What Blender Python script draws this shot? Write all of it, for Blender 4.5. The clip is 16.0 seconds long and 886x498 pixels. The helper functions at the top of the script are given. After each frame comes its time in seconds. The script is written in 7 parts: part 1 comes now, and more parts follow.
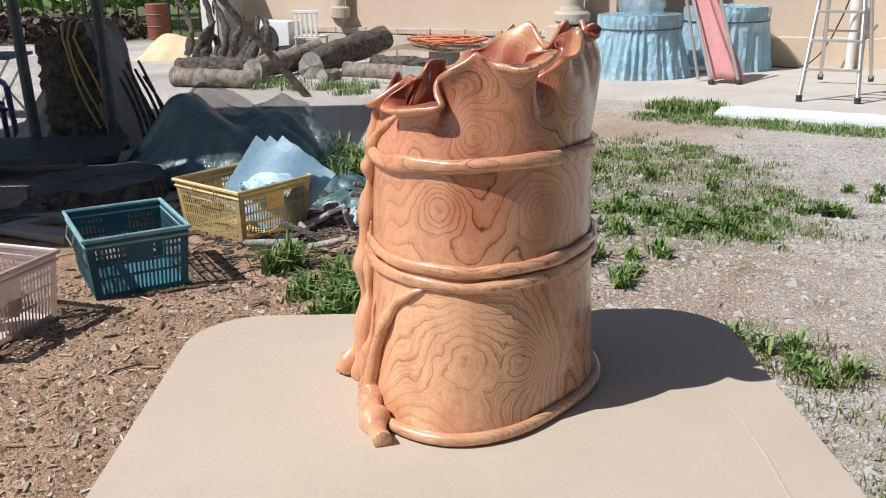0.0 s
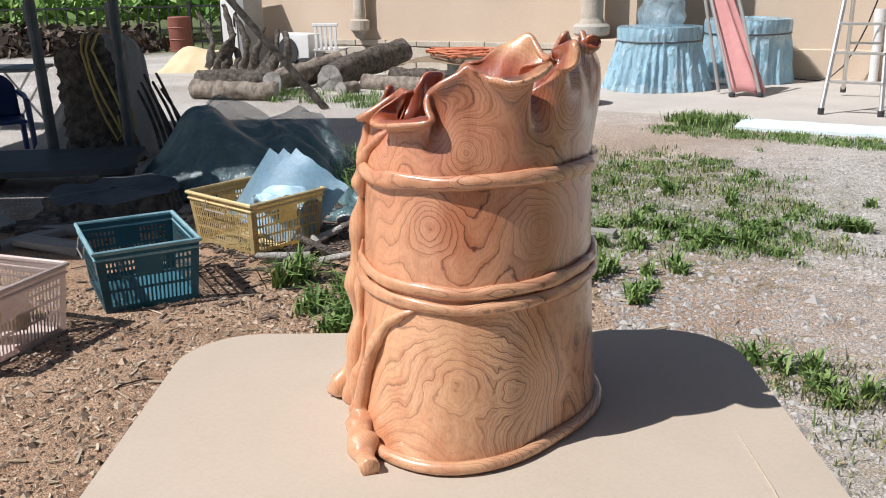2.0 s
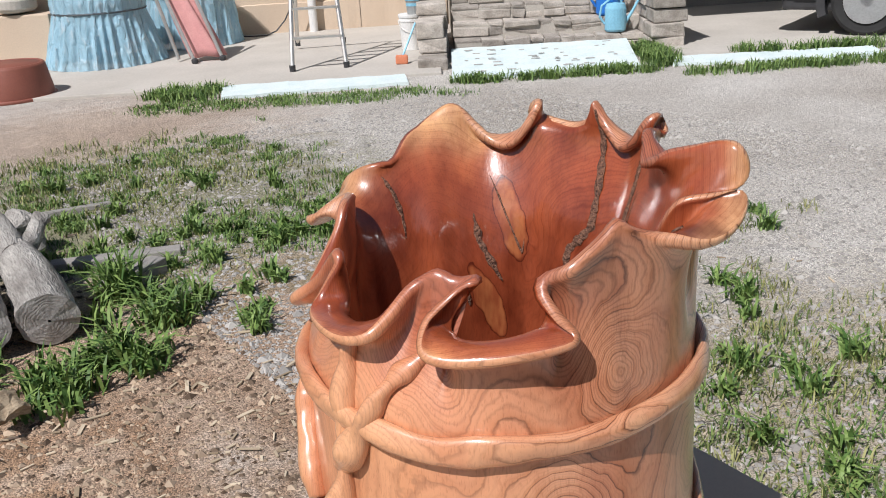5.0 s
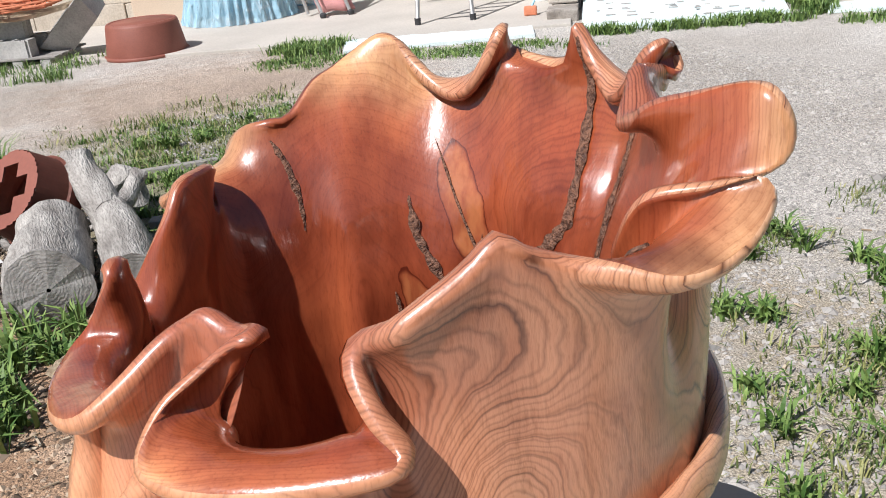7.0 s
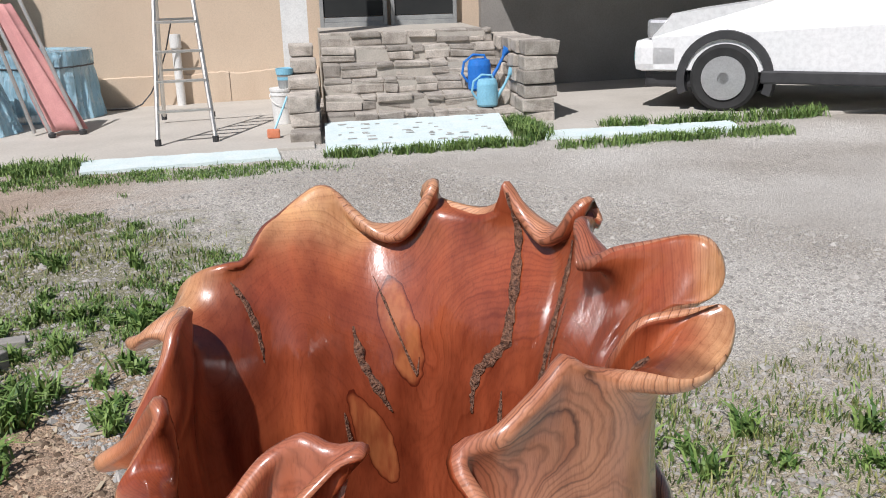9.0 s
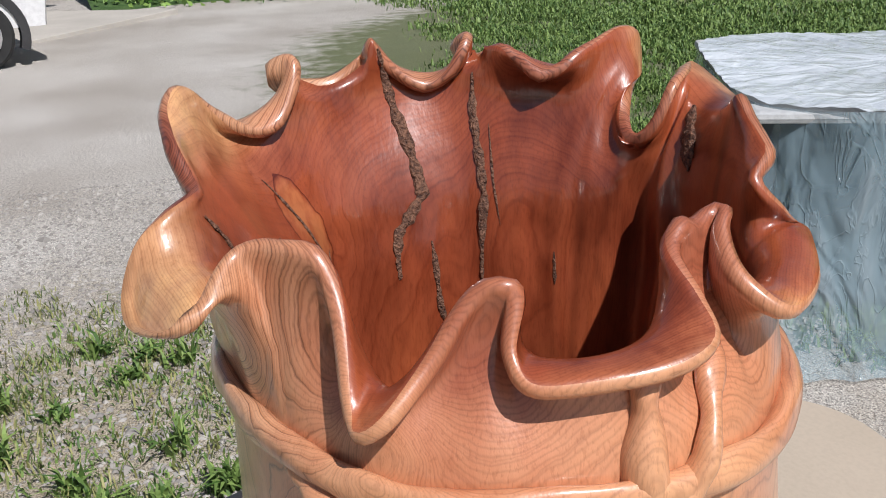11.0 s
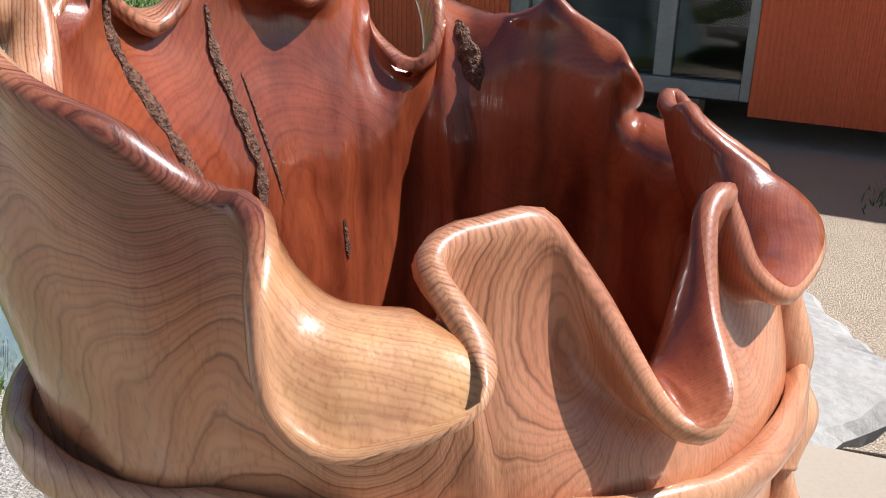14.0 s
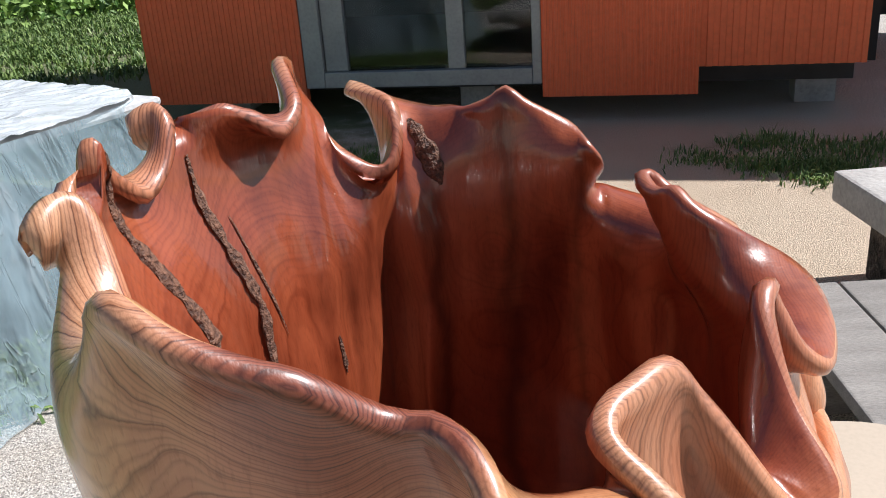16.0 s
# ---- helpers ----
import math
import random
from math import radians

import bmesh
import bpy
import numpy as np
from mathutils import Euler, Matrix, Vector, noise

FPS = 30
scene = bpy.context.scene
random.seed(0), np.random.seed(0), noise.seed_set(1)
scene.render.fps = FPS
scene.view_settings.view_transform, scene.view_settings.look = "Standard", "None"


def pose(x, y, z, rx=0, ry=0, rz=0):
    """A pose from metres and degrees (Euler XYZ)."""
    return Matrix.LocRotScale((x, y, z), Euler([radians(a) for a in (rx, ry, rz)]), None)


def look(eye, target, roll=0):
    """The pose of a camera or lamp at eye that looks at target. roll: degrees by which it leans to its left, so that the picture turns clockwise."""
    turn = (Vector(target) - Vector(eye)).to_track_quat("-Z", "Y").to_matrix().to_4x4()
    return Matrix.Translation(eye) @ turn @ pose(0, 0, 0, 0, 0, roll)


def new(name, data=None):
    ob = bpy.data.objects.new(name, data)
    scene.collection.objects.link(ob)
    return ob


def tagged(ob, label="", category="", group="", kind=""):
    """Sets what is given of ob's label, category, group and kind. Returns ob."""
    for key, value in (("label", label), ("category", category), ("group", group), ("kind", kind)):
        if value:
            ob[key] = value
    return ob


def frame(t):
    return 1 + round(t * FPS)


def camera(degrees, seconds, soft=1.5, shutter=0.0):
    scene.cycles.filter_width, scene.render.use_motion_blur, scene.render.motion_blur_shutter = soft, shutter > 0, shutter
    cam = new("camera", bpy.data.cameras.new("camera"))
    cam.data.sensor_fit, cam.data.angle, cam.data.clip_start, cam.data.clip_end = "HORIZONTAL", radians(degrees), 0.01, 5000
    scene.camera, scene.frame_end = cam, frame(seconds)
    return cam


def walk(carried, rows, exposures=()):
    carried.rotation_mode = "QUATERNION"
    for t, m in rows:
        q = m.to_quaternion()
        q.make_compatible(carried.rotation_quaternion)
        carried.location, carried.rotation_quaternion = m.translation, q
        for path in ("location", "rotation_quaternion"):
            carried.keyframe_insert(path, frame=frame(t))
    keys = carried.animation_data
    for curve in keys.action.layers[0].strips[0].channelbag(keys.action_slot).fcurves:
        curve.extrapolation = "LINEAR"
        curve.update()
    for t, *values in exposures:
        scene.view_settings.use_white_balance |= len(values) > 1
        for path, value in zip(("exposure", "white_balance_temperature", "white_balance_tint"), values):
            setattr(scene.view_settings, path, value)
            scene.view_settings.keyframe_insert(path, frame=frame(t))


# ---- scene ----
from mathutils.bvhtree import BVHTree

cam = camera(52.15, 16.0, 1.0)
PATH = [
    (0, (0.127, -0.094, 1.514), (0.134, 1.810, 0.903), -1.01),
    (0.5, (0.158, -0.123, 1.533), (0.173, 1.787, 0.941), -1.62),
    (1, (0.177, -0.123, 1.542), (0.195, 1.791, 0.965), -1.44),
    (1.5, (0.173, -0.103, 1.536), (0.173, 1.812, 0.958), -1.29),
    (2, (0.169, -0.040, 1.508), (0.131, 1.872, 0.923), -1.14),
    (2.5, (0.106, 0.086, 1.473), (0.074, 1.995, 0.878), -0.44),
    (3, (-0.064, 0.237, 1.538), (0.400, 2.077, 0.906), 3.39),
    (3.5, (-0.190, 0.328, 1.666), (0.439, 2.089, 0.955), 2.39),
    (4, (-0.246, 0.503, 1.647), (0.546, 2.222, 0.999), -2.79),
    (4.5, (-0.265, 0.648, 1.643), (0.745, 2.225, 0.941), -2.62),
    (4.7, (-0.278, 0.694, 1.631), (0.785, 2.232, 0.921), -2.87),
    (6.8, (0.017, 0.909, 1.520), (0.801, 2.575, 0.740), -5.98),
    (7, (0.036, 0.915, 1.517), (0.802, 2.588, 0.735), -5.45),
    (7.5, (0.067, 0.942, 1.550), (0.795, 2.622, 0.744), -4.79),
    (8, (0.071, 0.944, 1.588), (0.811, 2.601, 0.747), -4.01),
    (8.5, (0.012, 0.912, 1.574), (0.927, 2.538, 0.853), -2.10),
    (8.7, (-0.051, 0.898, 1.572), (1.009, 2.470, 0.933), -1.85),
    (10.8, (-0.357, 1.488, 1.525), (1.498, 1.169, 0.849), -2.21),
    (11, (-0.325, 1.517, 1.512), (1.485, 1.059, 0.797), -2.33),
    (11.2, (-0.292, 1.534, 1.496), (1.451, 0.936, 0.718), -3.28),
    (11.5, (-0.247, 1.571, 1.447), (1.424, 0.805, 0.657), 0.09),
    (11.8, (-0.213, 1.621, 1.394), (1.351, 0.512, 0.826), 3.46),
    (12, (-0.196, 1.692, 1.401), (1.191, 0.333, 0.920), 3.25),
    (12.2, (-0.195, 1.742, 1.408), (1.129, 0.328, 0.915), 0.05),
    (12.5, (-0.184, 1.787, 1.412), (1.041, 0.283, 0.924), 1.30),
    (13, (-0.104, 1.740, 1.419), (1.083, 0.222, 0.885), -0.57),
    (13.5, (-0.035, 1.733, 1.433), (0.988, 0.158, 0.746), -0.20),
    (14, (0.048, 1.757, 1.447), (0.682, 0.007, 0.716), 1.00),
    (14.5, (0.098, 1.775, 1.446), (0.566, -0.007, 0.669), -0.27),
    (15, (0.130, 1.795, 1.448), (0.469, -0.014, 0.664), -1.14),
    (15.5, (0.161, 1.796, 1.472), (0.368, -0.045, 0.718), -1.69),
    (16, (0.157, 1.770, 1.513), (0.392, -0.071, 0.768), -4.17),
]
EXPOSURES = [(0, 0.06), (2.5, 0.08), (4, -0.03), (4.5, -0.14), (4.7, -0.14), (6.8, 0.16), (8, 0.22), (8.5, -0.10), (8.6, -0.12), (8.7, -0.13), (10.8, -0.2), (11.2, -0.16), (12, 0.17), (12.6, 0.32), (13.5, 0.27), (15, 0.17), (16, 0.32)]
walk(cam, [(t, look(eye, target, roll)) for t, eye, target, roll in PATH], EXPOSURES)

# ---- light ----
SUN_AZ, SUN_EL = 200.0, 52.0        # where the sun stands: degrees from +x, and above the horizon
world = bpy.data.worlds.new("world")
scene.world = world
world.use_nodes = True
wn = world.node_tree
sky = wn.nodes.new("ShaderNodeTexSky")
sky.sky_type, sky.sun_disc = "NISHITA", False
sky.sun_elevation, sky.sun_rotation = radians(SUN_EL), radians(90 - SUN_AZ)
wn.links.new(sky.outputs[0], wn.nodes["Background"].inputs[0])
wn.nodes["Background"].inputs[1].default_value = 0.062
sun = new("sun", bpy.data.lights.new("sun", "SUN"))
sun.data.energy, sun.data.angle, sun.data.color = 5.2, radians(0.53), (1.0, 0.97, 0.985)
ca, sa, ce, se = math.cos(radians(SUN_AZ)), math.sin(radians(SUN_AZ)), math.cos(radians(SUN_EL)), math.sin(radians(SUN_EL))
sun.matrix_world = look((20 * ca * ce, 20 * sa * ce, 20 * se), (0, 0, 0))


# ---- materials ----
def node_mat(name):
    m = bpy.data.materials.new(name)
    m.use_nodes = True
    nt = m.node_tree
    return m, nt, nt.nodes["Principled BSDF"]


def ramp(nt, fac, stops):
    r = nt.nodes.new("ShaderNodeValToRGB")
    els = r.color_ramp.elements
    while len(els) < len(stops):
        els.new(0.5)
    for e, (p, c) in zip(els, stops):
        e.position, e.color = p, (*c, 1)
    nt.links.new(fac, r.inputs[0])
    return r.outputs[0]


def noise_tex(nt, vec, scale, detail=4.0, rough=0.55, distort=0.0):
    n = nt.nodes.new("ShaderNodeTexNoise")
    n.inputs["Scale"].default_value, n.inputs["Detail"].default_value = scale, detail
    n.inputs["Roughness"].default_value, n.inputs["Distortion"].default_value = rough, distort
    nt.links.new(vec, n.inputs["Vector"])
    return n.outputs["Fac"]


def mix(nt, a, b, fac, how="MIX"):
    m = nt.nodes.new("ShaderNodeMix")
    m.data_type, m.blend_type = "RGBA", how
    for sock, v in ((0, fac), (6, a), (7, b)):
        if isinstance(v, (int, float)):
            m.inputs[sock].default_value = v
        elif isinstance(v, tuple):
            m.inputs[sock].default_value = (*v, 1)
        else:
            nt.links.new(v, m.inputs[sock])
    return m.outputs[2]


def math_node(nt, op, a, b=0.0, c=0.0):
    m = nt.nodes.new("ShaderNodeMath")
    m.operation = op
    for k, v in enumerate((a, b, c)):
        if isinstance(v, (int, float)):
            m.inputs[k].default_value = v
        else:
            nt.links.new(v, m.inputs[k])
    return m.outputs[0]


def bump(nt, bsdf, height, strength, dist):
    b = nt.nodes.new("ShaderNodeBump")
    b.inputs["Strength"].default_value, b.inputs["Distance"].default_value = strength, dist
    nt.links.new(height, b.inputs["Height"])
    nt.links.new(b.outputs[0], bsdf.inputs["Normal"])


def coords(nt, scale=(1, 1, 1)):
    tc = nt.nodes.new("ShaderNodeTexCoord")
    mp = nt.nodes.new("ShaderNodeMapping")
    mp.inputs["Scale"].default_value = scale
    nt.links.new(tc.outputs["Object"], mp.inputs[0])
    return mp.outputs[0]


def surface(name, c1, c2, scale=6.0, fine=60.0, rough=0.7, rough_var=0.1, bumps=0.3, depth=0.004, metal=0.0, stretch=(1, 1, 1), stain=0.25, vary=0.0):
    """A paint, stone or wood surface: two tones in clouds, fine grain, worn gloss and relief."""
    m, nt, b = node_mat(name)
    v = coords(nt, stretch)
    big, small = noise_tex(nt, v, scale, 5), noise_tex(nt, v, fine, 3)
    col = ramp(nt, big, [(0.3, c1), (0.7, c2)])
    col = mix(nt, col, ramp(nt, small, [(0.25, (0.35, 0.35, 0.35)), (0.6, (1, 1, 1))]), stain, "MULTIPLY")
    if vary:
        oi = nt.nodes.new("ShaderNodeObjectInfo")
        k = math_node(nt, "MULTIPLY_ADD", oi.outputs["Random"], vary, 1 - vary / 2)
        col = mix(nt, col, k, 1.0, "MULTIPLY")
    nt.links.new(col, b.inputs["Base Color"])
    nt.links.new(math_node(nt, "MULTIPLY_ADD", small, rough_var * 2, rough - rough_var), b.inputs["Roughness"])
    b.inputs["Metallic"].default_value = metal
    if bumps:
        bump(nt, b, math_node(nt, "ADD", small, big), bumps, depth)
    return m


# pale windows of younger wood in the hollow: angle, height, half width in degrees, half height, tilt
WINDOWS = ((42, 1.152, 7, 0.043, 2.6), (56, 1.062, 6, 0.046, 2.4))
KNOTS = [(-0.075, -0.196, 0.347, 0.030), (0.083, -0.178, 0.339, 0.030), (0.125, -0.140, 0.507, 0.024), (-0.026, -0.202, 0.455, 0.030), (0.061, -0.219, 0.104, 0.030), (-0.029, -0.240, 0.139, 0.055),
         (-0.146, 0.089, 0.430, 0.028), (-0.117, 0.117, 0.345, 0.045), (-0.044, 0.150, 0.456, 0.022), (0.150, 0.100, 0.420, 0.050)]


def carved_wood(name, tones, line, gloss, ring_mix, fibre, radii=(0.146, 0.170, 0.204), stains=()):
    """Varnished zelkova: growth rings round the trunk's pith and its knots, cut by the carving into contour lines."""
    m, nt, b = node_mat(name)
    v = coords(nt)
    sep = nt.nodes.new("ShaderNodeSeparateXYZ")
    nt.links.new(v, sep.inputs[0])
    px, py = math_node(nt, "ADD", sep.outputs[0], 0.006), math_node(nt, "ADD", sep.outputs[1], 0.024)
    rr = math_node(nt, "SQRT", math_node(nt, "ADD", math_node(nt, "POWER", px, 2.0), math_node(nt, "POWER", py, 2.0)))
    ring = math_node(nt, "MULTIPLY_ADD", noise_tex(nt, coords(nt, (1, 1, 0.5)), 6.0, 2.0, 0.45), 0.060, rr)
    warp = math_node(nt, "SUBTRACT", noise_tex(nt, v, 24, 2), 0.5)
    for x, y, z, s in KNOTS:
        d = nt.nodes.new("ShaderNodeVectorMath")
        d.operation = "DISTANCE"
        nt.links.new(v, d.inputs[0])
        d.inputs[1].default_value = (x, y, z)
        q = math_node(nt, "DIVIDE", math_node(nt, "MULTIPLY_ADD", warp, 0.65 * s, d.outputs["Value"]), s * 1.25)
        bell = math_node(nt, "EXPONENT", math_node(nt, "MULTIPLY", math_node(nt, "MULTIPLY", q, q), -1.0))
        ring = math_node(nt, "MULTIPLY_ADD", bell, 0.030, ring)
    heart = 0.0
    if not stains:
        low = nt.nodes.new("ShaderNodeVectorMath")
        low.operation = "SUBTRACT"
        low.inputs[1].default_value = (0.012, 0.168, 0.575)
        nt.links.new(v, low.inputs[0])
        far = nt.nodes.new("ShaderNodeVectorMath")
        far.operation = "LENGTH"
        nt.links.new(low.outputs[0], far.inputs[0])
        q = math_node(nt, "DIVIDE", math_node(nt, "MULTIPLY_ADD", math_node(nt, "SUBTRACT", noise_tex(nt, v, 14, 2), 0.5), 0.03, far.outputs["Value"]), 0.062)
        heart = math_node(nt, "EXPONENT", math_node(nt, "MULTIPLY", math_node(nt, "MULTIPLY", q, q), -1.0))
        ring = math_node(nt, "MULTIPLY_ADD", heart, 0.075, ring)
    ring = math_node(nt, "MULTIPLY_ADD", noise_tex(nt, v, 45, 3.0), 0.0032, ring)
    saw = math_node(nt, "FRACT", math_node(nt, "MULTIPLY", ring, 620.0))
    wide = math_node(nt, "FRACT", math_node(nt, "MULTIPLY", math_node(nt, "MULTIPLY_ADD", noise_tex(nt, v, 12, 1.0), 0.004, ring), 190.0))
    patch = noise_tex(nt, v, 8, 4)
    fade = ramp(nt, noise_tex(nt, v, 5.5, 3), [(0.38, (0.30, 0.30, 0.30)), (0.58, (1, 1, 1))])
    deep = math_node(nt, "MULTIPLY_ADD", math_node(nt, "SUBTRACT", patch, 0.5), 0.06, rr)
    if not stains:
        deep = math_node(nt, "MULTIPLY_ADD", heart, -0.10, deep)
    tone = ramp(nt, deep, [(radii[0], tones[0]), (radii[1], tones[1]), (radii[2], tones[2])])
    if not stains:
        cloud = noise_tex(nt, coords(nt, (1, 1, 0.6)), 11, 4, 0.6)
        tone = mix(nt, tone, ramp(nt, cloud, [(0.33, (0.80, 0.60, 0.52)), (0.52, (1, 1, 1)), (0.70, (1.10, 1.14, 1.14))]), 0.85, "MULTIPLY")
    thin = ramp(nt, noise_tex(nt, v, 4.0, 2), [(0.42, (0.3, 0.3, 0.3)), (0.58, (1, 1, 1))])
    if not stains:
        thin = mix(nt, (0, 0, 0), thin, ramp(nt, deep, [(0.155, (1, 1, 1)), (0.180, (0.6, 0.6, 0.6))]))
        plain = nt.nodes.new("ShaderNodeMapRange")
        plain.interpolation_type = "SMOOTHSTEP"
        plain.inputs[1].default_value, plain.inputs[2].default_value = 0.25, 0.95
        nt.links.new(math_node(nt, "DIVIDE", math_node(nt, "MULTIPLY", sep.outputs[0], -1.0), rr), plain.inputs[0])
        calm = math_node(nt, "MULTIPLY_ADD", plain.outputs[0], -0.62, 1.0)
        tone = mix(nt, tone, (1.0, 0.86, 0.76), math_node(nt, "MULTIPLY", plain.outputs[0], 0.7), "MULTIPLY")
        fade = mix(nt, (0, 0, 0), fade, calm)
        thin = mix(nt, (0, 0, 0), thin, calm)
        fade = mix(nt, fade, (1, 1, 1), heart)
        thin = mix(nt, thin, (1, 1, 1), heart)
    fine = ramp(nt, saw, [(0.0, line), (0.25, (1, 1, 1)), (0.7, (1, 1, 1)), (1.0, line)])
    bold = ramp(nt, wide, [(0.0, line), (0.10, (1, 1, 1)), (0.66, (1, 1, 1)), (0.95, (0.78, 0.66, 0.57)), (1.0, line)])
    col = mix(nt, tone, mix(nt, (1, 1, 1), fine, thin), ring_mix * 0.75, "MULTIPLY")
    col = mix(nt, col, mix(nt, (1, 1, 1), bold, fade), ring_mix, "MULTIPLY")
    if not stains:
        col = mix(nt, col, (0.60, 0.46, 0.42), heart, "MULTIPLY")
    pores = noise_tex(nt, coords(nt, (1, 1, 0.2)), 620, 2)
    col = mix(nt, col, ramp(nt, pores, [(0.32, (0.55, 0.45, 0.38)), (0.46, (1, 1, 1))]), 0.35, "MULTIPLY")
    streak = noise_tex(nt, coords(nt, (1, 1, 0.14)), 30, 5, 0.65)
    col = mix(nt, col, ramp(nt, streak, [(0.3, (0.62, 0.46, 0.38)), (0.5, (0.95, 0.93, 0.92)), (0.72, (1.2, 1.12, 1.06))]), fibre, "MULTIPLY")
    turn = math_node(nt, "ARCTAN2", sep.outputs[1], sep.outputs[0])
    turn = math_node(nt, "MULTIPLY_ADD", math_node(nt, "SUBTRACT", noise_tex(nt, v, 9, 3), 0.5), 0.35, turn)
    if stains:
        cloud = noise_tex(nt, coords(nt, (1, 1, 0.45)), 16, 4, 0.6)
        col = mix(nt, col, ramp(nt, cloud, [(0.32, (0.50, 0.40, 0.38)), (0.48, (1, 1, 1)), (0.66, (1.35, 1.5, 1.35))]), 0.75, "MULTIPLY")
        wob = math_node(nt, "SUBTRACT", noise_tex(nt, v, 30, 3), 0.5)
        grain = ramp(nt, noise_tex(nt, coords(nt, (1, 1, 0.22)), 120, 3), [(0.4, (0.42, 0.12, 0.045)), (0.6, (0.66, 0.25, 0.09))])
        for a, z, w, h, tilt in WINDOWS:
            dz = math_node(nt, "SUBTRACT", sep.outputs[2], z - 0.68)
            da = math_node(nt, "SUBTRACT", math_node(nt, "MULTIPLY_ADD", dz, -tilt, turn), radians(a))
            qa, qz = math_node(nt, "DIVIDE", da, radians(w)), math_node(nt, "DIVIDE", dz, h)
            q = math_node(nt, "SQRT", math_node(nt, "ADD", math_node(nt, "MULTIPLY", qa, qa), math_node(nt, "MULTIPLY", qz, qz)))
            q = math_node(nt, "MULTIPLY_ADD", wob, 0.7, q)
            col = mix(nt, col, grain, ramp(nt, q, [(0.80, (0.42, 0.42, 0.42)), (1.0, (0, 0, 0))]))
            col = mix(nt, col, (0.40, 0.26, 0.22), ramp(nt, q, [(0.90, (0, 0, 0)), (0.98, (1, 1, 1)), (1.02, (1, 1, 1)), (1.12, (0, 0, 0))]), "MULTIPLY")
    for a, w, dark in stains:
        q = math_node(nt, "DIVIDE", math_node(nt, "SUBTRACT", turn, radians(a)), radians(w))
        bell = math_node(nt, "EXPONENT", math_node(nt, "MULTIPLY", math_node(nt, "MULTIPLY", q, q), -1.0))
        col = mix(nt, col, (0.22, 0.16, 0.17), math_node(nt, "MULTIPLY", bell, dark), "MULTIPLY")
    nt.links.new(col, b.inputs["Base Color"])
    nt.links.new(math_node(nt, "MULTIPLY_ADD", patch, 0.2, gloss), b.inputs["Roughness"])
    b.inputs["Coat Weight"].default_value, b.inputs["Coat Roughness"].default_value = 1.0, 0.11 if stains else 0.20
    relief = math_node(nt, "ADD", math_node(nt, "MULTIPLY", wide, 0.3), math_node(nt, "ADD", pores, noise_tex(nt, v, 26, 4)))
    bump(nt, b, math_node(nt, "MULTIPLY_ADD", noise_tex(nt, v, 9, 2), 3.0, math_node(nt, "MULTIPLY", streak, 0.4)) if stains else relief, 0.40 if stains else 0.10, 0.006 if stains else 0.003)
    if stains:
        nt.links.new(b.inputs["Normal"].links[0].from_socket, b.inputs["Coat Normal"])
    return m


def leaf_mat(name, c1, c2, through_leaf=0.35):
    """Many small pieces: a tone of its own for each."""
    m, nt, b = node_mat(name)
    geo = nt.nodes.new("ShaderNodeNewGeometry")
    nt.links.new(ramp(nt, geo.outputs["Random Per Island"], [(0.1, c1), (0.95, c2)]), b.inputs["Base Color"])
    b.inputs["Roughness"].default_value = 0.6 if through_leaf else 0.9
    if through_leaf:
        b.inputs["Subsurface Weight"].default_value = 0.0
        b.inputs["Transmission Weight"].default_value = 0.0
    return m


def cut_mat():
    """A weathered sawn log end: rings and grey checks."""
    m, nt, b = node_mat("sawn_end")
    v = coords(nt)
    wav = nt.nodes.new("ShaderNodeTexWave")
    wav.wave_type, wav.rings_direction = "RINGS", "Y"
    wav.inputs["Scale"].default_value, wav.inputs["Distortion"].default_value, wav.inputs["Detail"].default_value = 20.0, 12.0, 5.0
    nt.links.new(v, wav.inputs["Vector"])
    big, fine = noise_tex(nt, v, 14, 4), noise_tex(nt, v, 90, 3)
    col = mix(nt, ramp(nt, big, [(0.3, (0.26, 0.24, 0.22)), (0.7, (0.46, 0.44, 0.41))]), ramp(nt, wav.outputs["Fac"], [(0.2, (0.90, 0.89, 0.88)), (0.7, (1, 1, 1))]), 0.4, "MULTIPLY")
    col = mix(nt, col, ramp(nt, fine, [(0.3, (0.4, 0.4, 0.4)), (0.55, (1, 1, 1))]), 0.5, "MULTIPLY")
    nt.links.new(col, b.inputs["Base Color"])
    b.inputs["Roughness"].default_value = 0.95
    bump(nt, b, math_node(nt, "ADD", math_node(nt, "MULTIPLY", wav.outputs["Fac"], 0.3), fine), 0.5, 0.005)
    return m


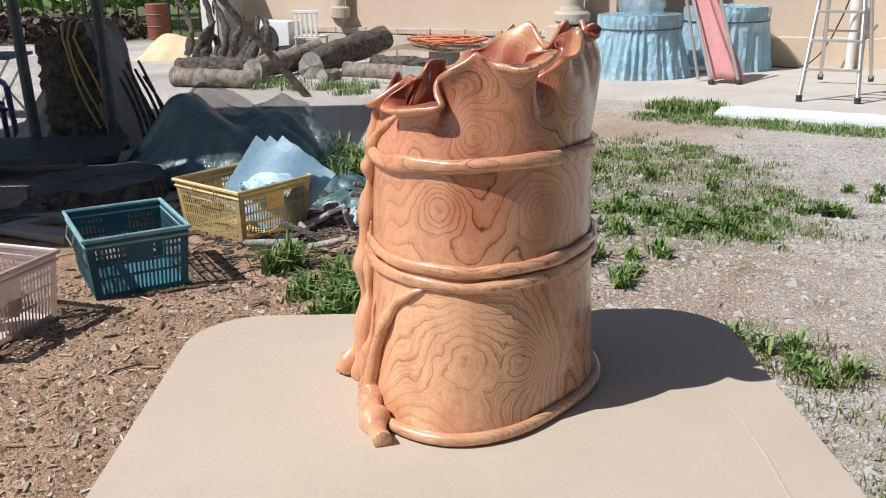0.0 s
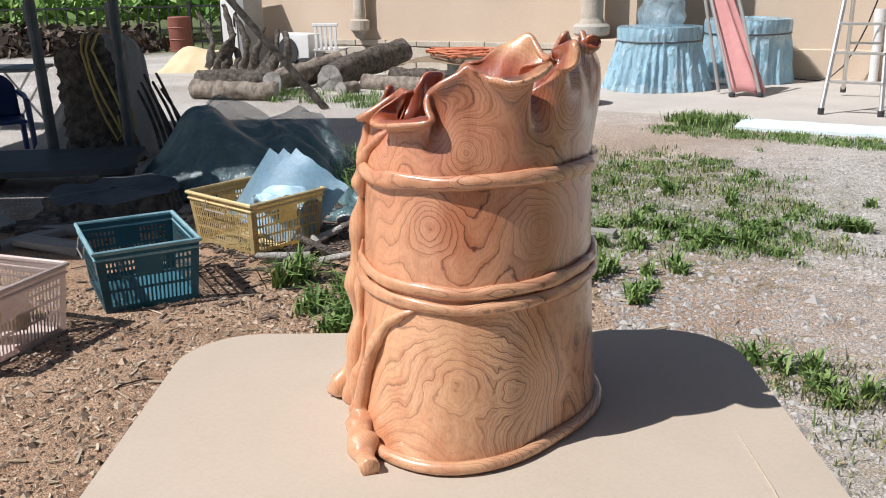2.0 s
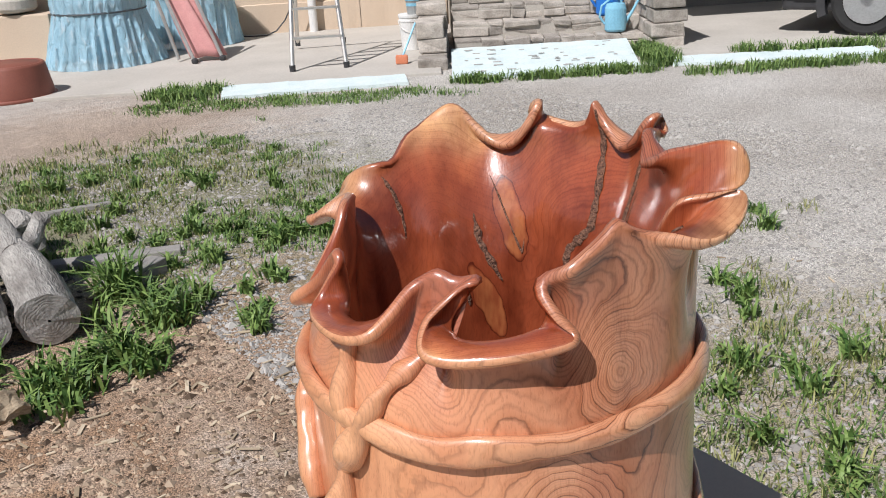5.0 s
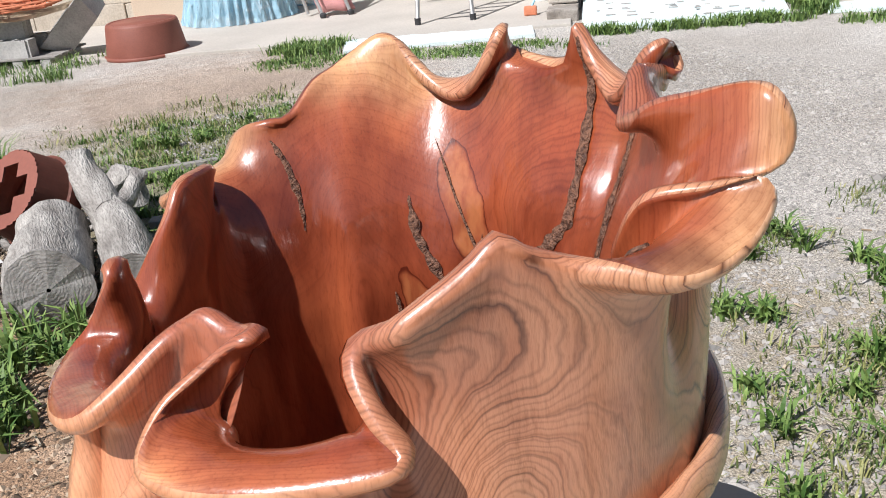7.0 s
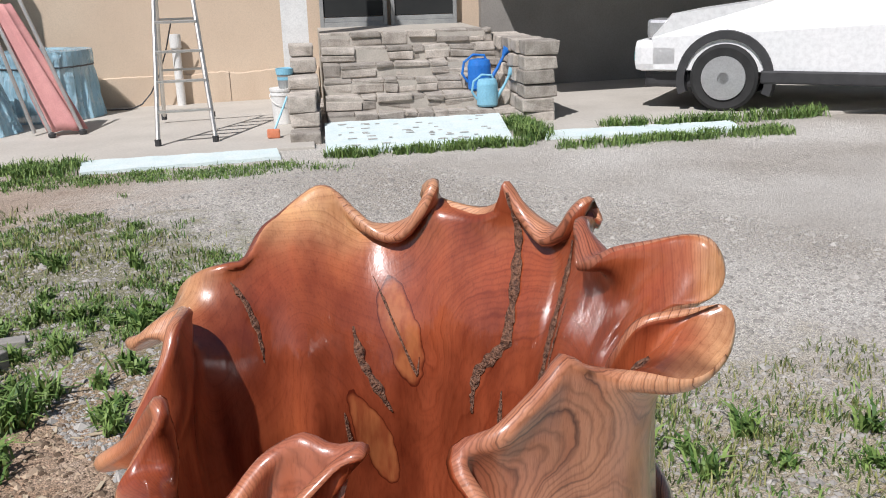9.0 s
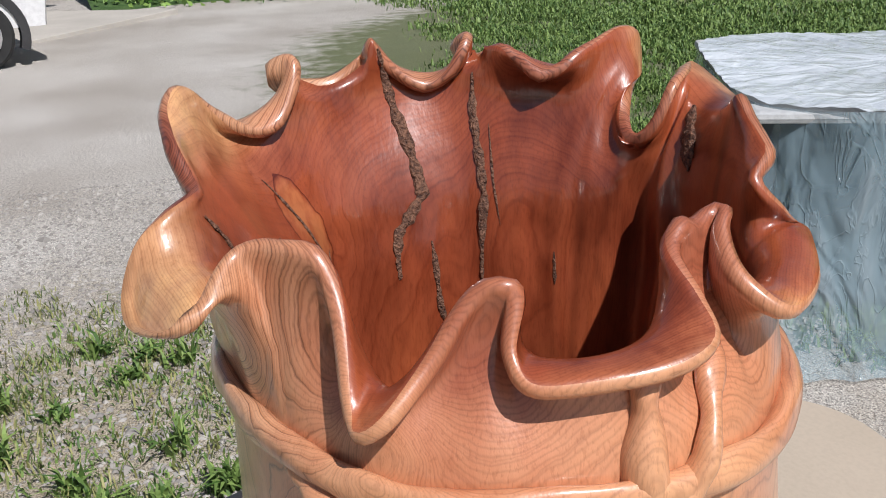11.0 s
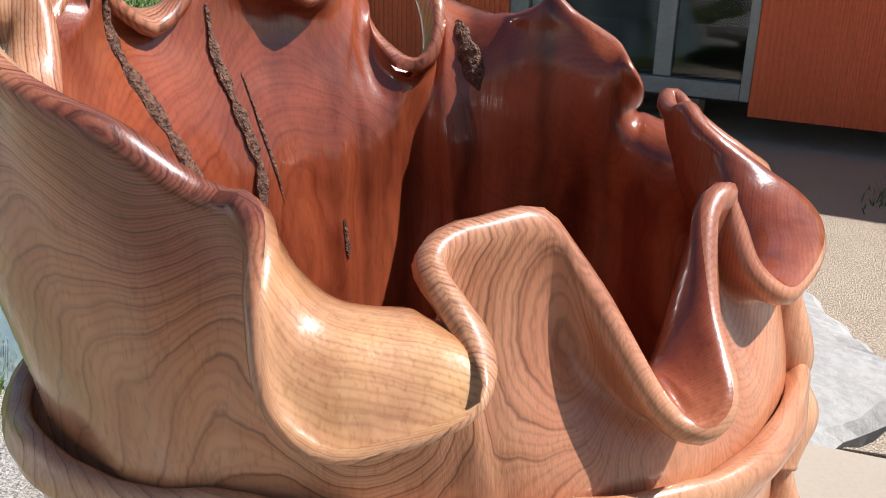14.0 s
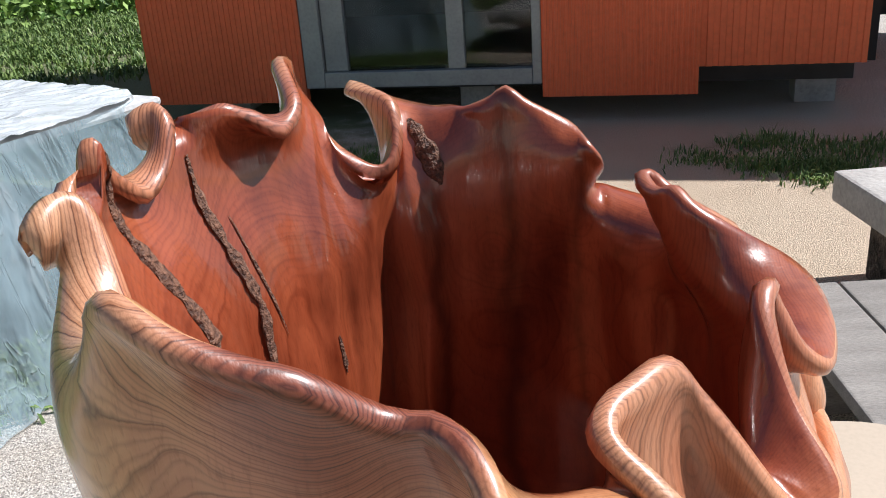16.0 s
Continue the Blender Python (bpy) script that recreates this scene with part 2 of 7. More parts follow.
def ground_mat():
    """Sandy yard: brown soil and sawdust by the table, pale gravel in the lane, green moss under the lawn."""
    m, nt, b = node_mat("yard_ground")
    v = coords(nt)
    sep = nt.nodes.new("ShaderNodeSeparateXYZ")
    nt.links.new(v, sep.inputs[0])
    big, mid, small, grit = noise_tex(nt, v, 0.55, 5), noise_tex(nt, v, 4.5, 5), noise_tex(nt, v, 60, 4, 0.75), noise_tex(nt, v, 150, 2)
    gravel = mix(nt, ramp(nt, big, [(0.35, (0.45, 0.41, 0.36)), (0.65, (0.64, 0.61, 0.56))]), ramp(nt, small, [(0.34, (0.36, 0.34, 0.32)), (0.5, (0.95, 0.95, 0.95)), (0.66, (1.35, 1.35, 1.35))]), 0.85, "MULTIPLY")
    soil = mix(nt, ramp(nt, mid, [(0.3, (0.32, 0.195, 0.115)), (0.7, (0.52, 0.35, 0.225))]), ramp(nt, small, [(0.34, (0.32, 0.30, 0.28)), (0.5, (0.92, 0.92, 0.92)), (0.68, (1.4, 1.36, 1.32))]), 0.85, "MULTIPLY")
    moss = mix(nt, (0.075, 0.11, 0.03), (0.16, 0.17, 0.07), mid)

    def disc(cx, cy, r0, r1, wob):
        dx, dy = math_node(nt, "SUBTRACT", sep.outputs[0], cx), math_node(nt, "SUBTRACT", sep.outputs[1], cy)
        d = math_node(nt, "SQRT", math_node(nt, "ADD", math_node(nt, "MULTIPLY", dx, dx), math_node(nt, "MULTIPLY", dy, dy)))
        d = math_node(nt, "MULTIPLY_ADD", math_node(nt, "SUBTRACT", mid, 0.5), wob, d)
        mr = nt.nodes.new("ShaderNodeMapRange")
        mr.inputs[1].default_value, mr.inputs[2].default_value, mr.inputs[3].default_value, mr.inputs[4].default_value = r0, r1, 1.0, 0.0
        nt.links.new(d, mr.inputs[0])
        return mr.outputs[0]

    col = mix(nt, gravel, soil, disc(-2.0, 3.6, 2.0, 3.6, 2.0))
    col = mix(nt, col, soil, math_node(nt, "MULTIPLY", disc(1.6, 8.9, 0.8, 2.4, 2.6), 0.55))
    sand = mix(nt, (0.46, 0.36, 0.25), (0.60, 0.49, 0.36), mid)
    straw = mix(nt, (0.30, 0.24, 0.14), (0.46, 0.39, 0.27), small)
    turf = mix(nt, (0.10, 0.12, 0.035), (0.27, 0.24, 0.12), small)
    col = mix(nt, col, soil, math_node(nt, "MULTIPLY", disc(1.2, 4.1, 0.5, 1.5, 1.6), 0.7))
    col = mix(nt, col, turf, math_node(nt, "MULTIPLY", disc(1.3, 6.1, 0.9, 2.0, 2.8), 0.75))
    col = mix(nt, col, straw, math_node(nt, "MULTIPLY", disc(2.3, 1.9, 0.5, 1.7, 2.2), 0.65))
    col = mix(nt, col, sand, math_node(nt, "MULTIPLY", disc(-0.3, -2.5, 1.5, 3.0, 1.6), 0.85))
    col = mix(nt, col, moss, math_node(nt, "MULTIPLY", disc(8.0, -6.4, 6.7, 7.5, 2.4), 0.9))
    col = mix(nt, col, moss, math_node(nt, "MULTIPLY", disc(-8.0, 52.0, 26.0, 29.0, 3.0), 1.0))
    col = mix(nt, col, ramp(nt, grit, [(0.34, (0.22, 0.205, 0.19)), (0.48, (1, 1, 1)), (0.66, (1.75, 1.75, 1.75))]), 0.65, "MULTIPLY")
    nt.links.new(col, b.inputs["Base Color"])
    b.inputs["Roughness"].default_value = 0.95
    bump(nt, b, math_node(nt, "ADD", math_node(nt, "ADD", small, math_node(nt, "MULTIPLY", mid, 2.0)), grit), 0.9, 0.012)
    return m


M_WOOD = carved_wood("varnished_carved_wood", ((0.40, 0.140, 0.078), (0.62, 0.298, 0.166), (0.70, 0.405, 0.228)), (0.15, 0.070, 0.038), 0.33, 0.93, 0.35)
M_HEART = carved_wood("red_heartwood", ((0.30, 0.068, 0.028), (0.43, 0.128, 0.056), (0.66, 0.36, 0.18)), (0.45, 0.28, 0.22), 0.22, 0.42, 0.75, (0.168, 0.186, 0.206), ((-97, 2.4, 0.8), (-114, 1.5, 0.45), (-80, 1.8, 0.6), (-62, 1.2, 0.3)))
M_BARKSEAM = surface("bark_seam", (0.045, 0.016, 0.010), (0.30, 0.145, 0.085), 330, 600, 0.6, 0.1, 0.8, 0.003, stain=0.6)
M_CARD = surface("cardboard", (0.47, 0.395, 0.305), (0.52, 0.44, 0.345), 3, 160, 0.85, 0.05, 0.15, 0.001, stain=0.12)
M_SOIL = ground_mat()
M_CONC = surface("pale_concrete", (0.46, 0.43, 0.38), (0.55, 0.515, 0.46), 1.2, 40, 0.9, 0.05, 0.3, 0.006, stain=0.25)
M_RENDER = surface("cream_render", (0.57, 0.448, 0.335), (0.63, 0.508, 0.385), 1.0, 60, 0.9, 0.05, 0.2, 0.004, stain=0.22)
M_RED = surface("orange_red_metal", (0.84, 0.16, 0.055), (0.92, 0.195, 0.075), 2, 30, 0.5, 0.1, 0.1, 0.002, stain=0.2)
M_GREY = surface("grey_stone", (0.38, 0.37, 0.35), (0.55, 0.54, 0.51), 5, 50, 0.9, 0.05, 0.5, 0.01, stain=0.4)
M_FOAM = surface("foam_board", (0.62, 0.74, 0.74), (0.72, 0.80, 0.78), 5, 50, 0.85, 0.05, 0.2, 0.003)
M_BLUEP = surface("teal_plastic", (0.045, 0.15, 0.19), (0.06, 0.19, 0.24), 5, 50, 0.45)
# lighter teal: the sun's gloss on the crate rim is painted in
M_RIMTEAL = surface("sunlit_teal_rim", (0.16, 0.34, 0.38), (0.30, 0.48, 0.52), 9, 60, 0.4)
M_YELP = surface("yellow_plastic", (0.66, 0.50, 0.22), (0.76, 0.61, 0.33), 5, 50, 0.5, stain=0.4)
M_ALU = surface("aluminium", (0.62, 0.60, 0.56), (0.70, 0.68, 0.64), 8, 80, 0.4, metal=0.8)
M_WHITE = surface("white_car_paint", (0.75, 0.76, 0.76), (0.8, 0.8, 0.8), 2, 20, 0.3, 0.02, 0)
M_PINK = surface("pink_canvas", (0.60, 0.28, 0.27), (0.68, 0.34, 0.32), 6, 90, 0.9)
M_GREEN = surface("hill_green", (0.04, 0.10, 0.02), (0.10, 0.18, 0.05), 6, 60, 0.9, 0.05, 0.8, 0.05)

M_GREYWOOD = surface("weathered_wood", (0.26, 0.245, 0.225), (0.38, 0.36, 0.33), 3, 70, 0.9, 0.05, 0.6, 0.006, stretch=(1, 6, 6), stain=0.5, vary=0.3)
M_CUT = cut_mat()
M_CHUNK = surface("broken_bark_wood", (0.30, 0.22, 0.14), (0.52, 0.42, 0.29), 20, 120, 0.9, 0.04, 0.6, 0.006, stretch=(1, 4, 4), stain=0.5)
M_GRASS = leaf_mat("green_leaf", (0.05, 0.115, 0.02), (0.22, 0.32, 0.085))
M_GRASSDRY = leaf_mat("dry_leaf", (0.07, 0.12, 0.025), (0.32, 0.31, 0.12))
M_PEBBLE = leaf_mat("pebble", (0.24, 0.225, 0.205), (0.44, 0.415, 0.38), 0.0)
M_CRUMB = leaf_mat("crumb", (0.08, 0.05, 0.03), (0.50, 0.38, 0.27), 0.0)
M_DEBRIS = leaf_mat("bark_debris", (0.028, 0.021, 0.016), (0.19, 0.145, 0.11), 0.0)
M_CHIP = leaf_mat("chip", (0.30, 0.23, 0.15), (0.66, 0.55, 0.40), 0.0)

M_PLINTH = surface("pale_plinth", (0.46, 0.40, 0.32), (0.60, 0.54, 0.45), 3, 40, 0.92, 0.04, 0.6, 0.012, stain=0.4, vary=0.12)
M_STONE = surface("stair_stone", (0.31, 0.275, 0.235), (0.54, 0.49, 0.43), 7, 60, 0.92, 0.04, 0.7, 0.012, stain=0.45, vary=0.55)
M_MORTAR = surface("mortar", (0.42, 0.39, 0.34), (0.52, 0.48, 0.42), 4, 60, 0.95, 0.03, 0.5, 0.008)
# render darkened to grey: the car bay's shade is put into the colour
M_SHADEWALL = surface("shaded_render", (0.25, 0.235, 0.215), (0.31, 0.29, 0.265), 1.5, 50, 0.92, 0.04, 0.2, 0.004)
M_BARK = surface("dark_bark", (0.028, 0.024, 0.020), (0.23, 0.195, 0.16), 14, 70, 0.95, 0.04, 1.0, 0.03, stain=0.6)
M_BARKPALE = surface("pale_log", (0.22, 0.20, 0.18), (0.60, 0.57, 0.52), 9, 75, 0.92, 0.04, 0.7, 0.02, stretch=(1.6, 0.35, 1.2), stain=0.7)
M_LOGBROWN = surface("weathered_brown_log", (0.11, 0.085, 0.065), (0.48, 0.41, 0.33), 7, 60, 0.93, 0.04, 0.9, 0.025, stretch=(1.6, 0.5, 1.2), stain=0.7)
M_CLAY = surface("red_brown_plastic", (0.23, 0.075, 0.05), (0.29, 0.10, 0.07), 3, 50, 0.6, 0.1, 0.15, 0.003, stain=0.2)
M_STEEL = surface("dark_steel", (0.05, 0.065, 0.075), (0.09, 0.105, 0.115), 8, 60, 0.55, 0.1, 0.2, 0.002, metal=0.2)
M_TARP = surface("green_tarp", (0.045, 0.10, 0.105), (0.17, 0.27, 0.28), 5, 30, 0.32, 0.12, 0.6, 0.012, stain=0.5)
M_CANVAS = surface("grey_canvas", (0.46, 0.48, 0.48), (0.60, 0.61, 0.61), 4, 50, 0.8, 0.1, 0.4, 0.008)
M_CRATEW = surface("pinkish_plastic", (0.52, 0.42, 0.38), (0.62, 0.52, 0.47), 5, 50, 0.5)
M_ROPE = surface("orange_rope", (0.62, 0.20, 0.10), (0.70, 0.26, 0.14), 20, 150, 0.8)
M_HOSE = surface("yellow_hose", (0.45, 0.33, 0.10), (0.55, 0.42, 0.15), 20, 90, 0.6)
M_SAW = surface("sawdust", (0.62, 0.50, 0.30), (0.74, 0.62, 0.40), 3, 60, 0.95, 0.03, 0.5, 0.01)
M_BLUECAN = surface("blue_plastic", (0.02, 0.16, 0.55), (0.03, 0.20, 0.62), 5, 50, 0.35, 0.05, 0.05)
M_NAVY = surface("navy_plastic", (0.010, 0.030, 0.13), (0.018, 0.042, 0.17), 5, 50, 0.4, 0.05, 0.05)
M_SKYCAN = surface("light_blue_plastic", (0.22, 0.50, 0.66), (0.28, 0.58, 0.72), 5, 50, 0.4, 0.05, 0.05)
M_WHITEP = surface("white_plastic", (0.70, 0.70, 0.68), (0.80, 0.80, 0.78), 5, 50, 0.4, 0.05, 0.05)
M_TYRE = surface("tyre_rubber", (0.018, 0.018, 0.018), (0.03, 0.03, 0.03), 8, 60, 0.85)
M_RIMALU = surface("alloy_rim", (0.55, 0.55, 0.56), (0.62, 0.62, 0.63), 8, 60, 0.35, 0.05, 0.05, metal=0.7)
M_TRIM = surface("black_trim", (0.03, 0.03, 0.032), (0.05, 0.05, 0.052), 8, 60, 0.55)
M_FRAME = surface("grey_window_frame", (0.30, 0.31, 0.31), (0.40, 0.41, 0.40), 5, 60, 0.5, 0.1, 0.1, metal=0.3)
# near-black: the shade inside the cabin is put into this colour
M_INNERSHADE = surface("interior_shade", (0.012, 0.014, 0.014), (0.02, 0.022, 0.022), 2, 30, 0.8)
M_LEAFHILL = leaf_mat("slope_leaf", (0.055, 0.14, 0.02), (0.30, 0.46, 0.11))
M_TREEBARK = surface("grey_tree_bark", (0.20, 0.18, 0.16), (0.32, 0.29, 0.26), 8, 50, 0.95, 0.03, 0.8, 0.015, stretch=(1, 1, 0.3))
M_MAT = surface("cracked_stone", (0.40, 0.385, 0.355), (0.55, 0.535, 0.50), 4, 38, 0.9, 0.05, 0.6, 0.008, stain=0.35)


def film_mat(name, tint, alpha, rough, pleats=10, relief=0.06):
    """Thin plastic sheeting: soft creases, glossy, half clear."""
    m, nt, b = node_mat(name)
    v = coords(nt, (1, 1, 0.45))
    crease, broad = noise_tex(nt, v, pleats, 3, 0.5, 1.0), noise_tex(nt, v, 2.2, 2)
    thread = math_node(nt, "ABSOLUTE", math_node(nt, "SUBTRACT", noise_tex(nt, coords(nt, (1, 1, 0.3)), 9, 3, 0.6, 1.2), 0.5))
    thread = ramp(nt, thread, [(0.0, (1, 1, 1)), (0.028, (0, 0, 0))])
    pale = mix(nt, tint, (0.86, 0.91, 0.93), ramp(nt, crease, [(0.55, (0, 0, 0)), (0.75, (0.5, 0.5, 0.5))]))
    nt.links.new(mix(nt, pale, (0.80, 0.86, 0.87), math_node(nt, "MULTIPLY", thread, 0.05)), b.inputs["Base Color"])
    nt.links.new(math_node(nt, "MULTIPLY_ADD", thread, 0.04, math_node(nt, "MULTIPLY_ADD", broad, 0.5, alpha - 0.25)), b.inputs["Alpha"])
    b.inputs["Roughness"].default_value = rough
    bump(nt, b, math_node(nt, "ADD", math_node(nt, "MULTIPLY", thread, 0.02), math_node(nt, "ADD", crease, broad)), 1.0, relief)
    return m


def glass_mat(name, tint):
    m, nt, b = node_mat(name)
    b.inputs["Base Color"].default_value = (*tint, 1)
    b.inputs["Roughness"].default_value, b.inputs["IOR"].default_value, b.inputs["Transmission Weight"].default_value = 0.03, 1.45, 1.0
    return m


M_FILM = film_mat("blue_clear_film", (0.44, 0.71, 0.85), 0.62, 0.09)
M_FILMCLEAR = film_mat("clear_film", (0.42, 0.58, 0.65), 0.40, 0.05, 4, 0.10)
M_FILMDARK = film_mat("dusty_dark_film", (0.16, 0.25, 0.26), 0.36, 0.14)
# pale and nearly opaque: sky glare on the table top is put into colour
M_FILMTOP = film_mat("taut_glare_film", (0.72, 0.78, 0.82), 0.88, 0.07, 6, 0.02)
M_GLASS = glass_mat("window_glass", (0.75, 0.82, 0.82))

M_SHEET = surface("pale_blue_sheet", (0.40, 0.64, 0.78), (0.55, 0.74, 0.84), 4, 40, 0.35, 0.1, 0.3, 0.006)
M_SLAB = surface("dark_slab_top", (0.06, 0.07, 0.075), (0.13, 0.14, 0.145), 5, 50, 0.7, 0.1, 0.5, 0.008)
M_FOG = surface("lamp_glass", (0.10, 0.22, 0.22), (0.16, 0.30, 0.30), 9, 60, 0.15, 0.03, 0)


# ---- building helpers ----
def part(name, bm, material, parent=None, label="", smooth=False):
    me = bpy.data.meshes.new(name)
    bm.normal_update()
    bm.to_mesh(me)
    bm.free()
    me.materials.append(material)
    if smooth:
        me.polygons.foreach_set("use_smooth", [True] * len(me.polygons))
    ob = new(name, me)
    if parent:
        ob.parent = parent
    if label:
        ob["label"] = label
    return ob


def grid_mesh(bm, rows, closed=True, cap=False):
    """Faces between rows of points; closed joins each row's end to its start."""
    vs = [[bm.verts.new(p) for p in row] for row in rows]
    n = len(vs[0])
    for a, b in zip(vs, vs[1:]):
        for k in range(n if closed else n - 1):
            bm.faces.new((a[k], a[(k + 1) % n], b[(k + 1) % n], b[k]))
    if cap:
        bm.faces.new(list(reversed(vs[0])))
        bm.faces.new(vs[-1])
    return vs


def box(bm, x0, y0, z0, x1, y1, z1, m=None, bevel=0.0):
    g = bmesh.ops.create_cube(bm, size=1.0)["verts"]
    bmesh.ops.scale(bm, vec=(x1 - x0, y1 - y0, z1 - z0), verts=g)
    bmesh.ops.translate(bm, vec=((x0 + x1) / 2, (y0 + y1) / 2, (z0 + z1) / 2), verts=g)
    if bevel:
        es = list({e for v in g for e in v.link_edges})
        r = bmesh.ops.bevel(bm, geom=es, offset=bevel, segments=2, affect="EDGES", profile=0.6)
        g = list({v for f in r["faces"] for v in f.verts} | {v for v in g if v.is_valid})
    if m is not None:
        bmesh.ops.transform(bm, matrix=m, verts=g)
    return g


def box_part(name, dims, material, parent=None, label="", bevel=0.0, m=None):
    bm = bmesh.new()
    box(bm, *dims, m=m, bevel=bevel)
    return part(name, bm, material, parent, label)


def tube(bm, pts, radii, seg=10, cap=True):
    """A round tube along points, of the given radii."""
    pts = [Vector(p) for p in pts]
    if isinstance(radii, (int, float)):
        radii = [radii] * len(pts)
    rows, side = [], None
    for k, p in enumerate(pts):
        d = (pts[min(k + 1, len(pts) - 1)] - pts[max(k - 1, 0)]).normalized()
        if side is None:
            side = d.orthogonal().normalized()
        side = (side - d * side.dot(d)).normalized()
        up = d.cross(side)
        rows.append([p + (side * math.cos(a) + up * math.sin(a)) * radii[k] for a in [2 * math.pi * j / seg for j in range(seg)]])
    return grid_mesh(bm, rows, True, cap)


def thing(name, m, label, category, group="", kind=""):
    """An Empty at a thing's base, that parents its parts."""
    ob = new(name)
    ob.empty_display_size = 0.1
    ob.matrix_world = m
    return tagged(ob, label, category, group, kind)


def smoothstep(a, b, x):
    t = min(1.0, max(0.0, (x - a) / (b - a)))
    return t * t * (3 - 2 * t)


# ---- setting ----
TABLE_Z = 0.823


def ground_z(y):
    """The yard is level round the table and falls gently towards the house."""
    return -0.022 * min(max(0.0, y - 4.0), 26.0)


bm = bmesh.new()
ys = np.r_[np.linspace(-150, -6, 14), np.linspace(-5, 30, 71), np.linspace(33, 200, 16)]
grid_mesh(bm, [[(x, y, ground_z(y)) for x in np.linspace(-150, 150, 60)] for y in ys], False)
ground = tagged(part("ground", bm, M_SOIL), "dry sandy yard ground with gravel and wood chips", "ground", kind="structure")

# the house's own axes: along its front, and away from the yard
HOUSE = Matrix(((0.824, 0.566, 0, 5.24), (-0.566, 0.824, 0, 8.50), (0.01245, -0.01813, 1, -0.099), (0, 0, 0, 1)))


# ---- carved vase ----
VX, VY, FOOT = 0.205, 1.37, 0.68        # the vase's axis, and the height of its foot in the tables below
# the rim, as lobes and folds: angle, radius, height, how far its lip rolls outward from upright, and how far its head swings, in degrees
RIM_BACK = [(76, .186, 1.243, 28), (70, .193, 1.252, 32), (64, .194, 1.262, 26), (59, .187, 1.259, -8), (54, .172, 1.244, -60), (48, .154, 1.227, -100), (42, .147, 1.229, -105), (37, .149, 1.250, -75), (34, .155, 1.268, -40), (34, .163, 1.271, -10),
            (37, .173, 1.262, 5), (35, .176, 1.250, 5), (28, .172, 1.243, 0), (20, .168, 1.243, 0), (13, .165, 1.256, -5), (9, .163, 1.276, -10), (6, .159, 1.272, -40), (1, .152, 1.252, -95), (-6, .148, 1.238, -108), (-12, .149, 1.248, -80), (-16, .156, 1.268, -40),
            (-17, .165, 1.275, -10), (-14, .174, 1.266, 5), (-17, .175, 1.254, 5), (-23, .165, 1.253, 0), (-27, .158, 1.264, -5), (-31, .150, 1.269, -15), (-36, .140, 1.262, -85)]
RIM_SIDE = [(-42, .134, 1.250, -105), (-46, .143, 1.256, -75), (-48, .158, 1.264, -25), (-50, .180, 1.269, 5), (-52, .205, 1.274, 30), (-54, .217, 1.272, 50), (-54, .222, 1.256, 72), (-55, .217, 1.239, 80), (-59, .197, 1.227, 62), (-64, .173, 1.215, 20),
            (-69, .160, 1.210, -30), (-72, .165, 1.222, -25), (-72, .180, 1.244, 8), (-69, .203, 1.249, 42), (-66, .220, 1.246, 66), (-68, .230, 1.238, 78), (-74, .231, 1.225, 84), (-81, .223, 1.219, 78), (-87, .205, 1.225, 58), (-91, .195, 1.234, 30), (-94, .192, 1.240, 14),
            (-97, .189, 1.247, 6), (-101, .191, 1.236, 14), (-106, .194, 1.226, 24), (-110, .195, 1.218, 30),
            (-114, .185, 1.207, 45), (-112, .197, 1.190, 72, 10), (-109, .208, 1.173, 92, 10), (-113, .214, 1.164, 100), (-126, .215, 1.158, 102)]
RIM_FRONT = [(-137, .212, 1.155, 98, -10), (-143, .204, 1.161, 85, -20), (-144, .182, 1.180, 60, -25), (-137, .161, 1.199, 15, -15), (-132, .160, 1.209, 0), (-137, .154, 1.202, -12), (-143, .153, 1.207, -4), (-148, .158, 1.194, 28, 20), (-151, .178, 1.176, 62, 18),
             (-155, .196, 1.160, 82, 8), (-163, .198, 1.152, 90), (-174, .189, 1.148, 94), (-186, .177, 1.146, 90, -25), (-190, .162, 1.162, 60, -35), (-188, .151, 1.187, 16), (-188, .153, 1.196, 30), (-193, .150, 1.190, 22), (-200, .162, 1.158, 50, 20),
             (-207, .183, 1.133, 85, 10), (-213, .182, 1.122, 95), (-218, .170, 1.134, 75, -20), (-224, .149, 1.180, 30), (-229, .144, 1.205, 5), (-238, .149, 1.206, 8)]
RIM_SCOOP = [(-242, .153, 1.205, 12), (-244, .162, 1.201, 35), (-242, .178, 1.192, 65), (-240, .191, 1.178, 92), (-242, .199, 1.166, 106), (-248, .204, 1.159, 113), (-255, .208, 1.157, 116, -10), (-260, .206, 1.172, 100, -20),
             (-262, .198, 1.195, 75, -25), (-264, .182, 1.211, 45, -15), (-267, .170, 1.217, 25), (-271, .169, 1.218, 18), (-278, .179, 1.236, 16)]
NU = 420


def spline_closed(rows, n):
    """A closed smooth curve through rows, evenly stepped along its length."""
    pts = np.array(rows, float)
    k = len(pts)
    fine = []
    for i in range(k):
        p0, p1, p2, p3 = (pts[(i + j - 1) % k] for j in range(4))
        t = np.linspace(0, 1, 24, endpoint=False)[:, None]
        fine.append(0.5 * (2 * p1 + (p2 - p0) * t + (2 * p0 - 5 * p1 + 4 * p2 - p3) * t**2 + (3 * p1 - p0 - 3 * p2 + p3) * t**3))
    fine = np.concatenate(fine)
    loop = np.vstack([fine, fine[:1]])
    s = np.r_[0, np.cumsum(np.linalg.norm(np.diff(loop, axis=0), axis=1))]
    u = np.linspace(0, s[-1], n, endpoint=False)
    return np.stack([np.interp(u, s, loop[:, c]) for c in range(pts.shape[1])], 1)


